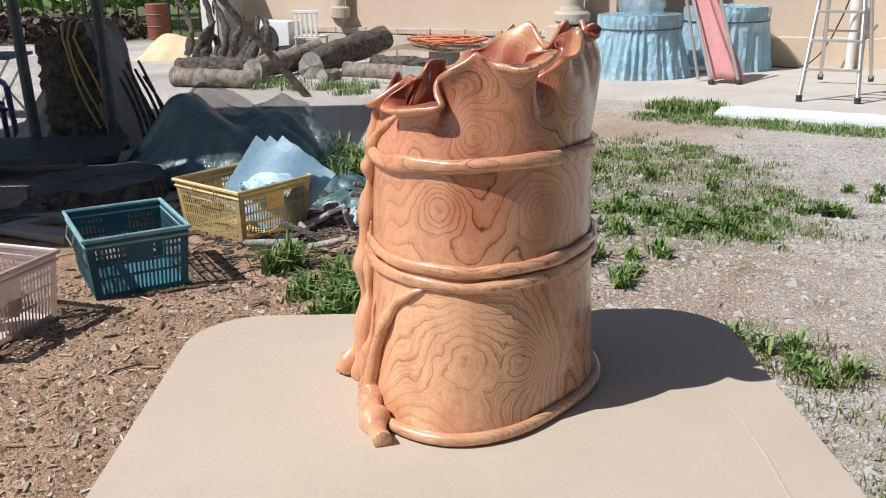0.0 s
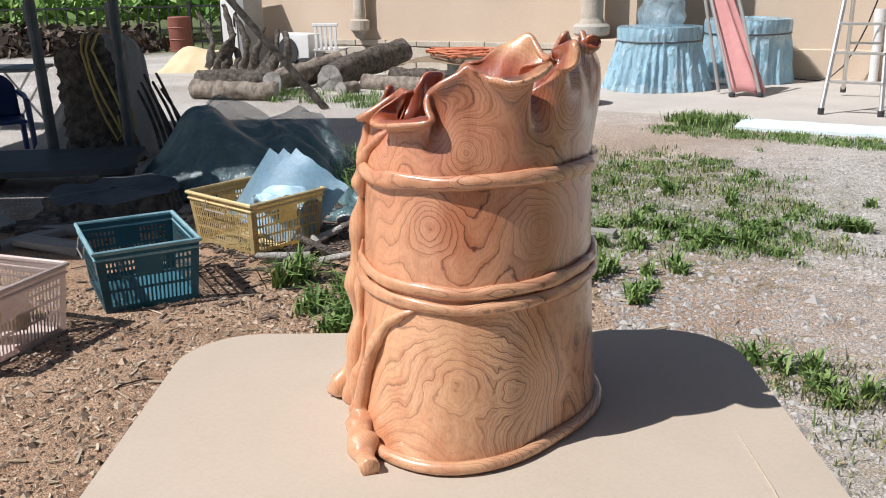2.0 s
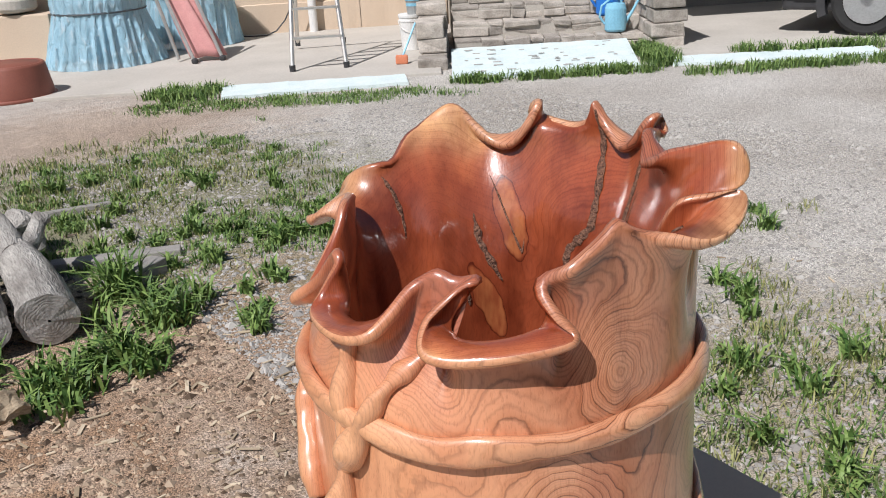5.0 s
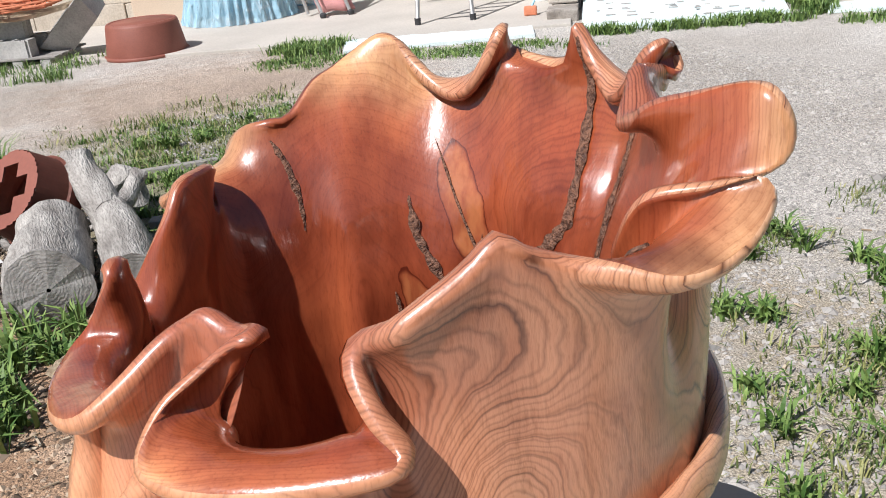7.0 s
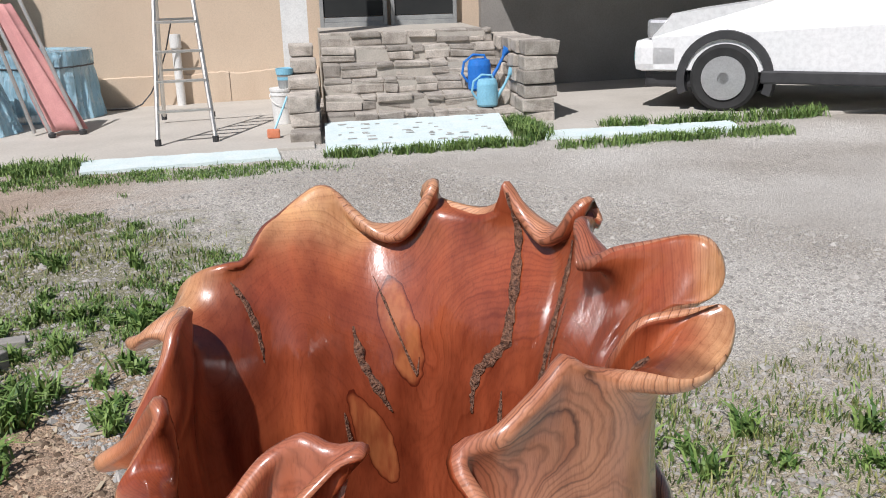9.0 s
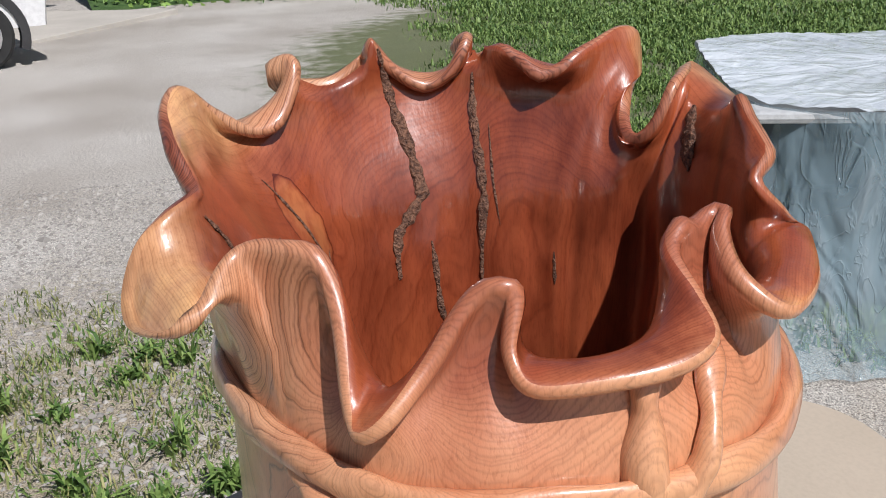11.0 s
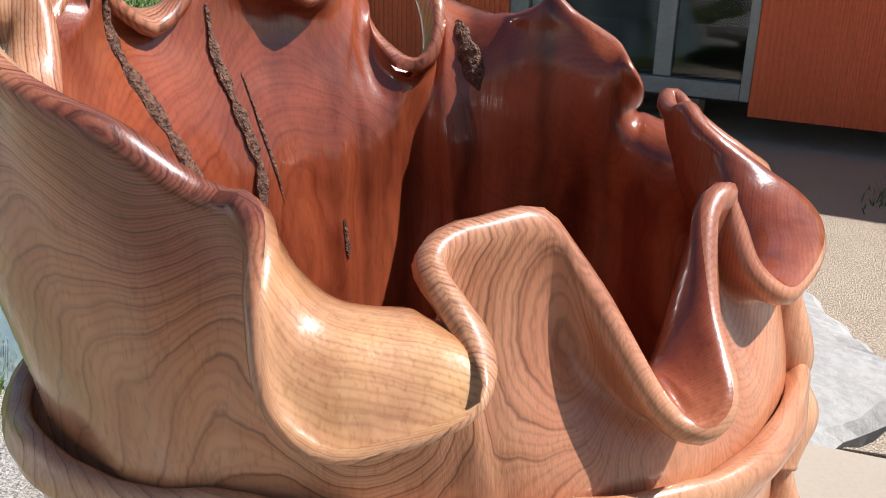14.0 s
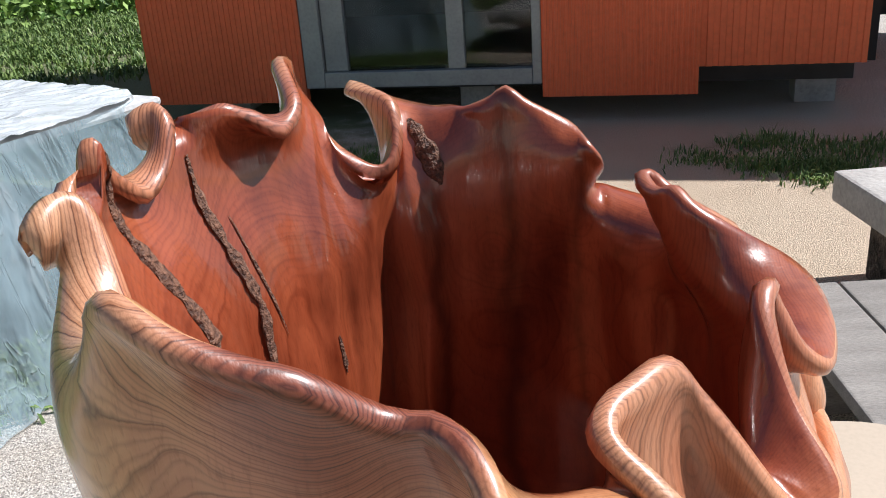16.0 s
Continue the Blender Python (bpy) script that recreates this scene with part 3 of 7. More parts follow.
# the trunk's uneven section under the rim: angle, radius at mid height, and how far it spreads at the foot
SECTION = [(-180, .182, .014), (-150, .200, .030), (-128, .208, .058), (-105, .206, .080), (-85, .201, .052), (-62, .194, .008), (-40, .184, .004), (-15, .177, .010), (15, .178, .006), (42, .185, .004), (62, .174, .004),
           (90, .157, .006), (118, .157, .008), (150, .172, .010), (180, .182, .014)]


def vase_radius(ang, z):
    """Radius of the vase's outside below the rim."""
    h = (z - FOOT) / 0.41
    at, mid, spread = (np.array(v, float) for v in zip(*SECTION))
    a = (math.degrees(ang) + 180) % 360 - 180
    r = spread_at = 0.0
    total = 0.0
    for k in (-12, -6, 0, 6, 12):
        w = 1 - abs(k) / 18
        b = (a + k + 180) % 360 - 180
        r += w * np.interp(b, at, mid)
        spread_at += w * np.interp(b, at, spread)
        total += w
    return float(r / total + spread_at / total * max(0.0, 1 - h) ** 1.6 - 0.004 * h + 0.002 * math.sin(3 * ang + 5 * z))


def build_vase():
    vase = thing("carved_wooden_vase", pose(VX, VY, TABLE_Z), "varnished carved zelkova wood vase with a ruffled rim on cardboard", "vase")
    rim4 = []
    for a, r, z, lean, *swing in RIM_BACK + RIM_SIDE + RIM_FRONT + RIM_SCOOP:
        rim4.append((r * math.cos(radians(a)), r * math.sin(radians(a)), z, lean / 1000, (swing or [0])[0] / 1000))
    rim = spline_closed(rim4, NU)
    roll, swing = np.radians(rim[:, 3:4] * 1000), np.radians(rim[:, 4] * 1000)
    rim = rim[:, :3]
    ang = np.unwrap(np.arctan2(rim[:, 1], rim[:, 0]))
    drift = ang - np.linspace(ang[0], ang[0] - 2 * math.pi, NU, endpoint=False)
    k = np.hanning(91)
    k /= k.sum()
    drift = np.convolve(np.r_[drift[-45:], drift, drift[:45]], k, "valid")
    base = np.linspace(ang[0], ang[0] - 2 * math.pi, NU, endpoint=False) + drift
    zs = list(np.linspace(FOOT, 1.088, 34))
    outer = [[(vase_radius(a, z) * math.cos(a), vase_radius(a, z) * math.sin(a), z) for a in base] for z in zs]
    top = np.array(outer[-1])
    rad = np.linalg.norm(rim[:, :2], axis=1)
    head = np.arctan2(rim[:, 1], rim[:, 0]) + swing
    out = np.stack([np.cos(head), np.sin(head), 0 * head], 1)
    tan = out * np.sin(roll) + np.array([0, 0, 1.0]) * np.cos(roll)
    flare = np.clip(rad - np.linalg.norm(top[:, :2], axis=1), 0, 0.05) * np.cos(roll[:, 0]) ** 4
    p1 = top + [0, 0, 0.038] + out * flare[:, None] * 0.9
    half = 0.0055
    rim = rim - tan * half
    p2 = rim - tan * (0.050 - 0.022 * np.clip(np.sin(roll), -0.5, 1))
    k = np.hanning(17)[1:-1] / np.hanning(17)[1:-1].sum()
    p2 = np.stack([np.convolve(np.r_[p2[-7:, q], p2[:, q], p2[:7, q]], k, "valid") for q in range(3)], 1)
    at = np.degrees(np.arctan2(rim[:, 1], rim[:, 0])) % 360
    spout = np.array([smoothstep(92, 99, a) * (1 - smoothstep(120, 128, a)) * smoothstep(40, 95, d) for a, d in zip(at, np.degrees(roll[:, 0]))])
    k = np.hanning(35) / np.hanning(35).sum()
    spout = np.convolve(np.r_[spout[-17:], spout, spout[:17]], k, "valid")[:, None]
    p1 = p1 + spout * [0, 0, 0.030]
    p2 = p2 + spout * [0, 0, 0.025]
    upper = []
    for t in np.linspace(0, 1, 30)[1:]:
        upper.append(top * (1 - t) ** 3 + 3 * p1 * t * (1 - t) ** 2 + 3 * p2 * t * t * (1 - t) + rim * t**3)
    sheet = np.array([top] + upper)
    m0 = len(sheet)
    turn = np.degrees(np.arctan2(rim[:, 1], rim[:, 0]))
    back = np.array([smoothstep(-106, -88, a) * (1 - smoothstep(58, 70, a)) for a in turn])
    for j in range(1, m0 - 1):
        w = int(2 * round(1 + 30 * (1 - j / (m0 - 1)) ** 0.45)) + 1
        k = np.hanning(w + 2)[1:-1] / np.hanning(w + 2)[1:-1].sum()
        row = np.vstack([sheet[j][-(w // 2):], sheet[j], sheet[j][:w // 2]])
        even = np.stack([np.convolve(row[:, q], k, "valid") for q in range(3)], 1)
        sheet[j] = sheet[j] * (1 - back[:, None]) + even * back[:, None]
    upper = [sheet[j] for j in range(1, m0)]
    du = np.roll(sheet, -1, 1) - np.roll(sheet, 1, 1)
    dv = np.gradient(sheet, axis=0)
    nor = np.cross(dv, du)
    nor /= np.linalg.norm(nor, axis=2)[..., None] + 1e-9
    if (nor[0, 0, :2] @ sheet[0, 0, :2]) < 0:
        nor = -nor
    for _ in range(8):
        nor = (nor + np.roll(nor, 1, 1) + np.roll(nor, -1, 1)) / 3
    nor /= np.linalg.norm(nor, axis=2)[..., None]
    m = len(sheet)
    fold = np.convolve(np.tile((np.gradient(ang) > -0.004).astype(float), 3), np.hanning(27) / np.hanning(27).sum() * 2.2, "same")[NU:2 * NU]
    slim = 1 - 0.75 * np.clip(fold, 0, 1)
    stout = np.array([smoothstep(-80, -50, a) * (1 - smoothstep(80, 105, a)) for a in turn])
    thick = np.array([2 * half + 0.016 * slim * (1 - j / (m - 1)) ** 1.5 + 0.032 * stout * (1 - smoothstep(0.35, 0.97, j / (m - 1))) for j in range(m)])[..., None]
    plan = sheet * [1, 1, 0]
    plan /= np.linalg.norm(plan, axis=2)[..., None]
    use = np.array([smoothstep(0.45, 0.9, j / (m - 1)) for j in range(m)])[:, None, None]
    way = nor * use + plan * (1 - use)
    way /= np.linalg.norm(way, axis=2)[..., None]
    calm = []
    for j in range(m):
        w = int(2 * round(1 + 28 * (1 - j / (m - 1)) ** 0.58)) + 1
        k = np.hanning(w + 2)[1:-1]
        k /= k.sum()
        h2 = w // 2
        row = np.vstack([sheet[j][-h2:], sheet[j], sheet[j][:h2]])
        calm.append(np.stack([np.convolve(row[:, q], k, "valid") for q in range(3)], 1))
    calm[-1] = sheet[-1]
    inner = np.array(calm) - way * thick
    near = sheet - way * np.minimum(thick, 0.006)
    poke = np.linalg.norm(inner[..., :2], axis=2) - np.linalg.norm(near[..., :2], axis=2)
    keep = np.clip(poke / 0.004, 0, 1)[..., None]
    keep = (np.roll(keep, 1, 1) + 2 * keep + np.roll(keep, -1, 1)) / 4
    inner = inner * (1 - keep) + near * keep
    for j in range(m - 1):
        for _ in range(6 if j < m - 4 else 2):
            inner[j] = (np.roll(inner[j], 1, 0) + 2 * inner[j] + np.roll(inner[j], -1, 0)) / 4
    edge = []
    mid = rim - nor[-1] * half
    for q in (0.25, 0.5, 0.75):
        a = math.pi * q
        edge.append(mid + nor[-1] * half * math.cos(a) + tan * half * math.sin(a))
    rows = [np.array(r) for r in outer] + upper + edge + [inner[j] for j in range(m - 1, -1, -1)]
    low = inner[0]
    for z in np.linspace(1.07, 0.78, 16):
        rows.append(np.array([((vase_radius(a, z) - 0.027 - 0.032 * w) * math.cos(a), (vase_radius(a, z) - 0.027 - 0.032 * w) * math.sin(a), z) for a, w in zip(base, stout)]))
    join = len(rows) - 16
    for _ in range(14):
        held = np.array(rows[join - 9:join + 8])
        for j in range(1, len(held) - 1):
            rows[join - 9 + j] = (held[j - 1] + 2 * held[j] + held[j + 1]) / 4
    for f in (0.9, 0.5, 0.1):
        rows.append(rows[-1] * [0, 0, 1] + np.array([(0.105 * f * math.cos(a), 0.105 * f * math.sin(a), -0.004) for a in base]))
    bm = bmesh.new()
    vs = grid_mesh(bm, [[(x, y, z - FOOT) for x, y, z in r] for r in rows])
    bm.faces.new(vs[-1])
    bm.faces.new(list(reversed(vs[0])))
    bmesh.ops.recalc_face_normals(bm, faces=bm.faces)
    first = (len(zs) + len(upper) + 2) * NU
    bm.faces.ensure_lookup_table()
    for k, face in enumerate(bm.faces):
        face.material_index = 1 if k >= first else 0
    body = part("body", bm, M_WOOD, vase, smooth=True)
    body.data.materials.append(M_HEART)
    for z, grow, th in ((1.088, 0.005, 0.0095), (0.939, 0.004, 0.0080), (0.917, 0.005, 0.0080)):
        bm = bmesh.new()
        pts = []
        for j in range(200):
            a = 2 * math.pi * j / 200
            zz = z + 0.004 * math.sin(a * 2 + z * 9) + 0.004 * noise.noise(Vector((2.5 * math.cos(a), 2.5 * math.sin(a), z * 20)))
            r = vase_radius(a, zz) + grow
            pts.append((r * math.cos(a), r * math.sin(a), zz - FOOT))
        rows = []
        for j, p in enumerate(pts):
            a = 2 * math.pi * j / 200
            w = th * (1 + 0.30 * noise.noise(Vector((4 * math.cos(a), 4 * math.sin(a), z * 30))))
            ring = []
            for q in range(18):
                b = 2 * math.pi * q / 18
                g = w * (1 + 0.09 * math.sin(3 * b + 7 * a + 2 * math.sin(2 * a)) + 0.10 * noise.noise(Vector((9 * math.cos(a), 9 * math.sin(a), 2 * math.sin(b) + z * 30))))
                ring.append((p[0] + 0.75 * g * math.cos(b) * math.cos(a), p[1] + 0.75 * g * math.cos(b) * math.sin(a), p[2] + g * 1.2 * math.sin(b)))
            rows.append(ring)
        grid_mesh(bm, rows + rows[:1])
        bmesh.ops.remove_doubles(bm, verts=bm.verts, dist=1e-6)
        bmesh.ops.recalc_face_normals(bm, faces=bm.faces)
        part("rope_band", bm, M_WOOD, vase, smooth=True)
    dg = bmesh.new()
    dg.from_mesh(body.data)
    skin = BVHTree.FromBMesh(dg)
    dg.free()
    carved_branch(vase, skin, [(194, -.006, 1.150), (193, -.001, 1.120), (193, .004, 1.06), (190, .006, .98), (188, .007, .91), (186, .009, .84), (185, .016, .765), (184, .036, .708), (183, .066, .688)],
                  [.004, .009, .013, .015, .016, .017, .019, .016, .006], 0.60, 1.0)
    carved_branch(vase, skin, [(243, .003, .905), (235, .004, .887), (226, .005, .853), (221, .006, .79), (218, .008, .735), (221, .012, .712), (226, .020, .700), (232, .034, .694), (238, .050, .688)],
                  [.003, .007, .009, .011, .014, .018, .021, .022, .015], 0.28, 4.0)
    carved_branch(vase, skin, [(212, .001, .86), (210, .002, .80), (207, .003, .74), (205, .004, .70)], [.001, .007, .010, .012], 0.5, 9.0)
    carved_branch(vase, skin, [(197, .002, .97), (201, .003, .91), (203, .003, .85), (201, .005, .77), (198, .006, .70)], [.001, .009, .013, .015, .016], 0.5, 12.0)
    carved_branch(vase, skin, [(126, .004, 1.088), (134, .005, 1.082), (142, .006, 1.066), (151, .006, 1.040), (162, .006, 1.00), (172, .005, .96)], [.006, .010, .011, .011, .011, .010], 0.3, 7.0)
    carved_branch(vase, skin, [(192, .004, 1.035), (197, .006, 1.066), (203, .005, 1.098), (207, .004, 1.120), (212, .003, 1.136), (217, -.002, 1.150)], [.014, .012, .008, .009, .007, .002], 0.3, 2.0)
    for rows, width, seed in ((((7, 1.268), (5, 1.245), (3, 1.216), (0, 1.186), (-2, 1.158), (3, 1.144), (9, 1.130), (10.5, 1.110), (10, 1.090)), .0040, 1),
                              (((-20, 1.245), (-20, 1.215), (-22, 1.184), (-24, 1.155), (-23, 1.12), (-23, 1.07)), .0030, 2),
                              (((59, 1.157), (57, 1.130), (51, 1.106), (44, 1.078)), .0030, 3),
                              (((51, 1.192), (45, 1.160), (36, 1.114), (35, 1.135)), .0009, 4),
                              (((95, 1.205), (93, 1.188), (92, 1.166), (93, 1.136)), .0022, 5),
                              (((-4, 1.122), (-6, 1.068), (-9, 1.045)), .0022, 6),
                              (((-77, 1.226), (-80, 1.205), (-83, 1.178)), .0060, 7),
                              (((-25, 1.207), (-27, 1.168), (-31, 1.120)), .0008, 8),
                              (((66, 1.092), (63, 1.050)), .0016, 9),
                              (((-49, 1.112), (-50, 1.076)), .0012, 10)):
        seated = []
        for (a0, z0), (a1, z1) in zip(rows, rows[1:]):
            for q in (0, 1, 2, 3):
                a, z = a0 + (a1 - a0) * q / 4, z0 + (z1 - z0) * q / 4
                d = Vector((math.cos(radians(a)), math.sin(radians(a)), 0))
                at = skin.ray_cast(Vector((0, 0, z - FOOT)), d)[0]
                if at:
                    seated.append((a, at.xy.length - 0.0007, z))
        bark_seam(vase, seated, width, seed)
    bm = bmesh.new()
    rows = []
    for j in range(120):
        a = 2 * math.pi * j / 120
        r = vase_radius(a, FOOT) + 0.004
        rows.append([((r + 0.010 * math.cos(b)) * math.cos(a), (r + 0.010 * math.cos(b)) * math.sin(a), 0.011 + 0.010 * math.sin(b)) for b in [2 * math.pi * q / 10 for q in range(10)]])
    grid_mesh(bm, rows + rows[:1])
    bmesh.ops.remove_doubles(bm, verts=bm.verts, dist=1e-6)
    bmesh.ops.recalc_face_normals(bm, faces=bm.faces)
    part("foot_ring", bm, M_WOOD, vase, smooth=True)
    return vase



def carved_branch(vase, skin, rows, radii, lumps, seed):
    """A branch or root in relief on the vase: rows of angle, how far its core stands off the trunk, and height, along which it thickens and thins."""
    pts = []
    for a, proud, z in rows:
        r = vase_radius(radians(a), z) + proud
        if z > 1.09:
            d = Vector((math.cos(radians(a)), math.sin(radians(a)), 0))
            at = skin.ray_cast(d * 0.35 + Vector((0, 0, z - FOOT)), -d)[0]
            r = min(r, at.xy.length + proud) if at else r
        pts.append((r * math.cos(radians(a)), r * math.sin(radians(a)), z - FOOT))
    pts = np.array(pts)
    n = len(rows)
    t = np.linspace(0, n - 1, 12 * (n - 1) + 1)
    k = np.clip(t.astype(int), 0, n - 2)
    f = (t - k)[:, None]
    p = [pts[np.clip(k + j, 0, n - 1)] for j in (-1, 0, 1, 2)]
    fine = 0.5 * (2 * p[1] + (p[2] - p[0]) * f + (2 * p[0] - 5 * p[1] + 4 * p[2] - p[3]) * f**2 + (3 * p[1] - p[0] - 3 * p[2] + p[3]) * f**3)
    rad = np.interp(t, range(n), radii)
    rad = rad * (1 + lumps * np.sin(t * 3.1 + seed) * np.sin(t * 1.3 + 2 * seed))
    bm = bmesh.new()
    tube(bm, fine.tolist(), rad.tolist(), 14)
    for v in bm.verts:
        v.co += noise.noise_vector(v.co * 24 + Vector((seed, 0, 0))) * 0.0050 + noise.noise_vector(v.co * 62 + Vector((0, seed, 0))) * 0.0020
    bmesh.ops.recalc_face_normals(bm, faces=bm.faces)
    return part("carved_branch", bm, M_WOOD, vase, smooth=True)


def bark_seam(vase, rows, width, seed):
    """A strip of rough bark left in the inside of the vase."""
    pts = np.array([(r * math.cos(radians(a)), r * math.sin(radians(a)), z - FOOT) for a, r, z in rows])
    t = np.linspace(0, len(rows) - 1, 5 * (len(rows) - 1) + 1)
    fine = np.stack([np.interp(t, range(len(rows)), pts[:, c]) for c in range(3)], 1)
    bm = bmesh.new()
    wide = [1.35 * width * (0.25 + 0.75 * min(1.0, 4 * k / len(t), 4 * (len(t) - 1 - k) / len(t))) * (0.85 + 0.3 * math.sin(0.37 * k + seed) * math.sin(0.13 * k)) for k in range(len(t))]
    tube(bm, fine.tolist(), wide, 8)
    for v in bm.verts:
        near = Vector(fine[np.argmin(((fine - np.array(v.co)) ** 2).sum(1))].tolist())
        off = v.co - near
        side = Vector((v.co.x, v.co.y, 0)).normalized()
        off -= side * off.dot(side) * 0.65
        v.co = near + off + noise.noise_vector(v.co * 300 + Vector((seed, 0, 0))) * 0.0009 * min(1, width / 0.003)
    return part("bark_seam", bm, M_BARKSEAM, vase, "rough brown bark seam left in the wood")


build_vase()



# ---- table ----
def rounded_plate(bm, x0, y0, x1, y1, z0, z1, corner, seg=8):
    """A flat sheet with rounded corners."""
    pts = []
    for cx, cy, a0 in ((x1 - corner, y1 - corner, 0), (x0 + corner, y1 - corner, 90), (x0 + corner, y0 + corner, 180), (x1 - corner, y0 + corner, 270)):
        for k in range(seg + 1):
            a = radians(a0 + 90 * k / seg)
            pts.append((cx + corner * math.cos(a), cy + corner * math.sin(a)))
    grid_mesh(bm, [[(x, y, z0) for x, y in pts], [(x, y, z1) for x, y in pts]], True, True)


def build_table():
    tb = thing("outdoor_table", pose(0.163, 1.17, 0), "square outdoor table with a cardboard sheet over its top", "table")
    bm = bmesh.new()
    rounded_plate(bm, -0.515, -0.455, 0.515, 0.455, TABLE_Z - 0.045, TABLE_Z - 0.009, 0.10)
    part("tabletop", bm, M_GREYWOOD, tb)
    for sx in (-1, 1):
        for sy in (-1, 1):
            bm = bmesh.new()
            tube(bm, [(sx * 0.42, sy * 0.37, 0), (sx * 0.40, sy * 0.35, TABLE_Z - 0.045)], [0.022, 0.026], 12)
            part("leg", bm, M_GREYWOOD, tb)
    bm = bmesh.new()
    rounded_plate(bm, 0.163 - 0.525, 1.17 - 0.465, 0.163 + 0.525, 1.17 + 0.465, TABLE_Z - 0.005, TABLE_Z, 0.14, 10)
    sheet = tagged(part("cardboard_sheet", bm, M_CARD), "tan corrugated cardboard sheet with rounded corners covering the table", "cardboard")
    bm = bmesh.new()
    tube(bm, [(0.585, 0.92, TABLE_Z + 0.0006), (0.592, 1.05, TABLE_Z + 0.0008), (0.590, 1.22, TABLE_Z + 0.0006)], [0.0008, 0.0016, 0.0008], 6)
    part("crease", bm, M_CARD, sheet)


build_table()


# ---- ground cover ----
rng = np.random.default_rng(7)


def from_arrays(name, verts, faces, material, label, category, kind="stuff"):
    me = bpy.data.meshes.new(name)
    me.from_pydata(verts.tolist(), [], faces)
    me.materials.append(material)
    return tagged(new(name, me), label, category, kind=kind)


def blades(name, spots, material, label):
    """Grass: spots of (x, y, spread, count, height, width); each blade is a bent, tapering leaf."""
    vs, fs = [], []
    base = 0
    for x, y, spread, count, height, width in spots:
        n = int(count)
        px, py = x + rng.normal(0, spread, n) * 0.6, y + rng.normal(0, spread, n) * 0.6
        a, h = rng.uniform(0, 2 * np.pi, n), height * rng.uniform(0.35, 1.15, n)
        lean, w = rng.uniform(0.15, 1.25, n), width * rng.uniform(0.6, 1.2, n)
        dx, dy, sx, sy = np.cos(a), np.sin(a), -np.sin(a), np.cos(a)
        z = np.array([ground_z(q) for q in py])
        p = np.stack([np.stack([px - sx * w / 2, py - sy * w / 2, z], 1), np.stack([px + sx * w / 2, py + sy * w / 2, z], 1),
                      np.stack([px + dx * lean * h * 0.4 + sx * w * 0.45, py + dy * lean * h * 0.4 + sy * w * 0.45, z + h * 0.62], 1),
                      np.stack([px + dx * lean * h * 0.4 - sx * w * 0.45, py + dy * lean * h * 0.4 - sy * w * 0.45, z + h * 0.62], 1),
                      np.stack([px + dx * lean * h, py + dy * lean * h, z + h * (1.02 - 0.35 * lean)], 1)], 1)
        vs.append(p.reshape(-1, 3))
        for k in range(n):
            o = base + 5 * k
            fs += [(o, o + 1, o + 2, o + 3), (o + 3, o + 2, o + 4)]
        base += 5 * n
    return from_arrays(name, np.concatenate(vs), fs, material, label, "grass")


def scatter(x0, x1, y0, y1, n, count, height, width, spread=0.08):
    return [(x, y, spread, count, height * s, width) for x, y, s in zip(rng.uniform(x0, x1, n), rng.uniform(y0, y1, n), rng.uniform(0.6, 1.3, n))]


def meadow(cx, cy, rx, ry, n, count, height, width, spread):
    """Spots over a rounded patch, thinning out towards an uneven edge."""
    out = []
    while len(out) < n:
        a, r = rng.uniform(0, 2 * np.pi), math.sqrt(rng.random()) * 1.15
        edge = 1.0 + 0.16 * math.sin(3 * a + cx) + 0.10 * math.sin(7 * a + cy) + rng.normal(0, 0.09)
        if r < edge:
            out.append((cx + rx * r * math.cos(a), cy + ry * r * math.sin(a), spread, count, height * rng.uniform(0.6, 1.3), width))
    return out


def house_xy(u, v):
    return 5.24 + 0.824 * u + 0.566 * v, 8.50 - 0.566 * u + 0.824 * v


lush = []
for x, y, spread, n, h in ((-0.66, 4.33, 0.14, 4, 0.22), (-0.30, 4.06, 0.22, 9, 0.22), (-0.05, 4.14, 0.20, 8, 0.22), (0.22, 3.95, 0.20, 9, 0.17), (0.48, 4.05, 0.20, 12, 0.23), (0.75, 4.45, 0.2, 8, 0.24),
                           (-0.28, 3.74, 0.18, 9, 0.18), (0.62, 4.75, 0.12, 7, 0.32), (-0.30, 6.8, 0.30, 12, 0.32), (-0.70, 7.1, 0.22, 7, 0.36), (0.15, 6.7, 0.3, 8, 0.2)):
    for k in range(n):
        lush.append((x + rng.normal(0, spread * 0.6), y + rng.normal(0, spread * 0.6), 0.045, 34, h * rng.uniform(0.5, 0.95), 0.015))
blades("weed_clumps", lush, M_GRASS, "lush green weeds growing before the logs")
weeds = []
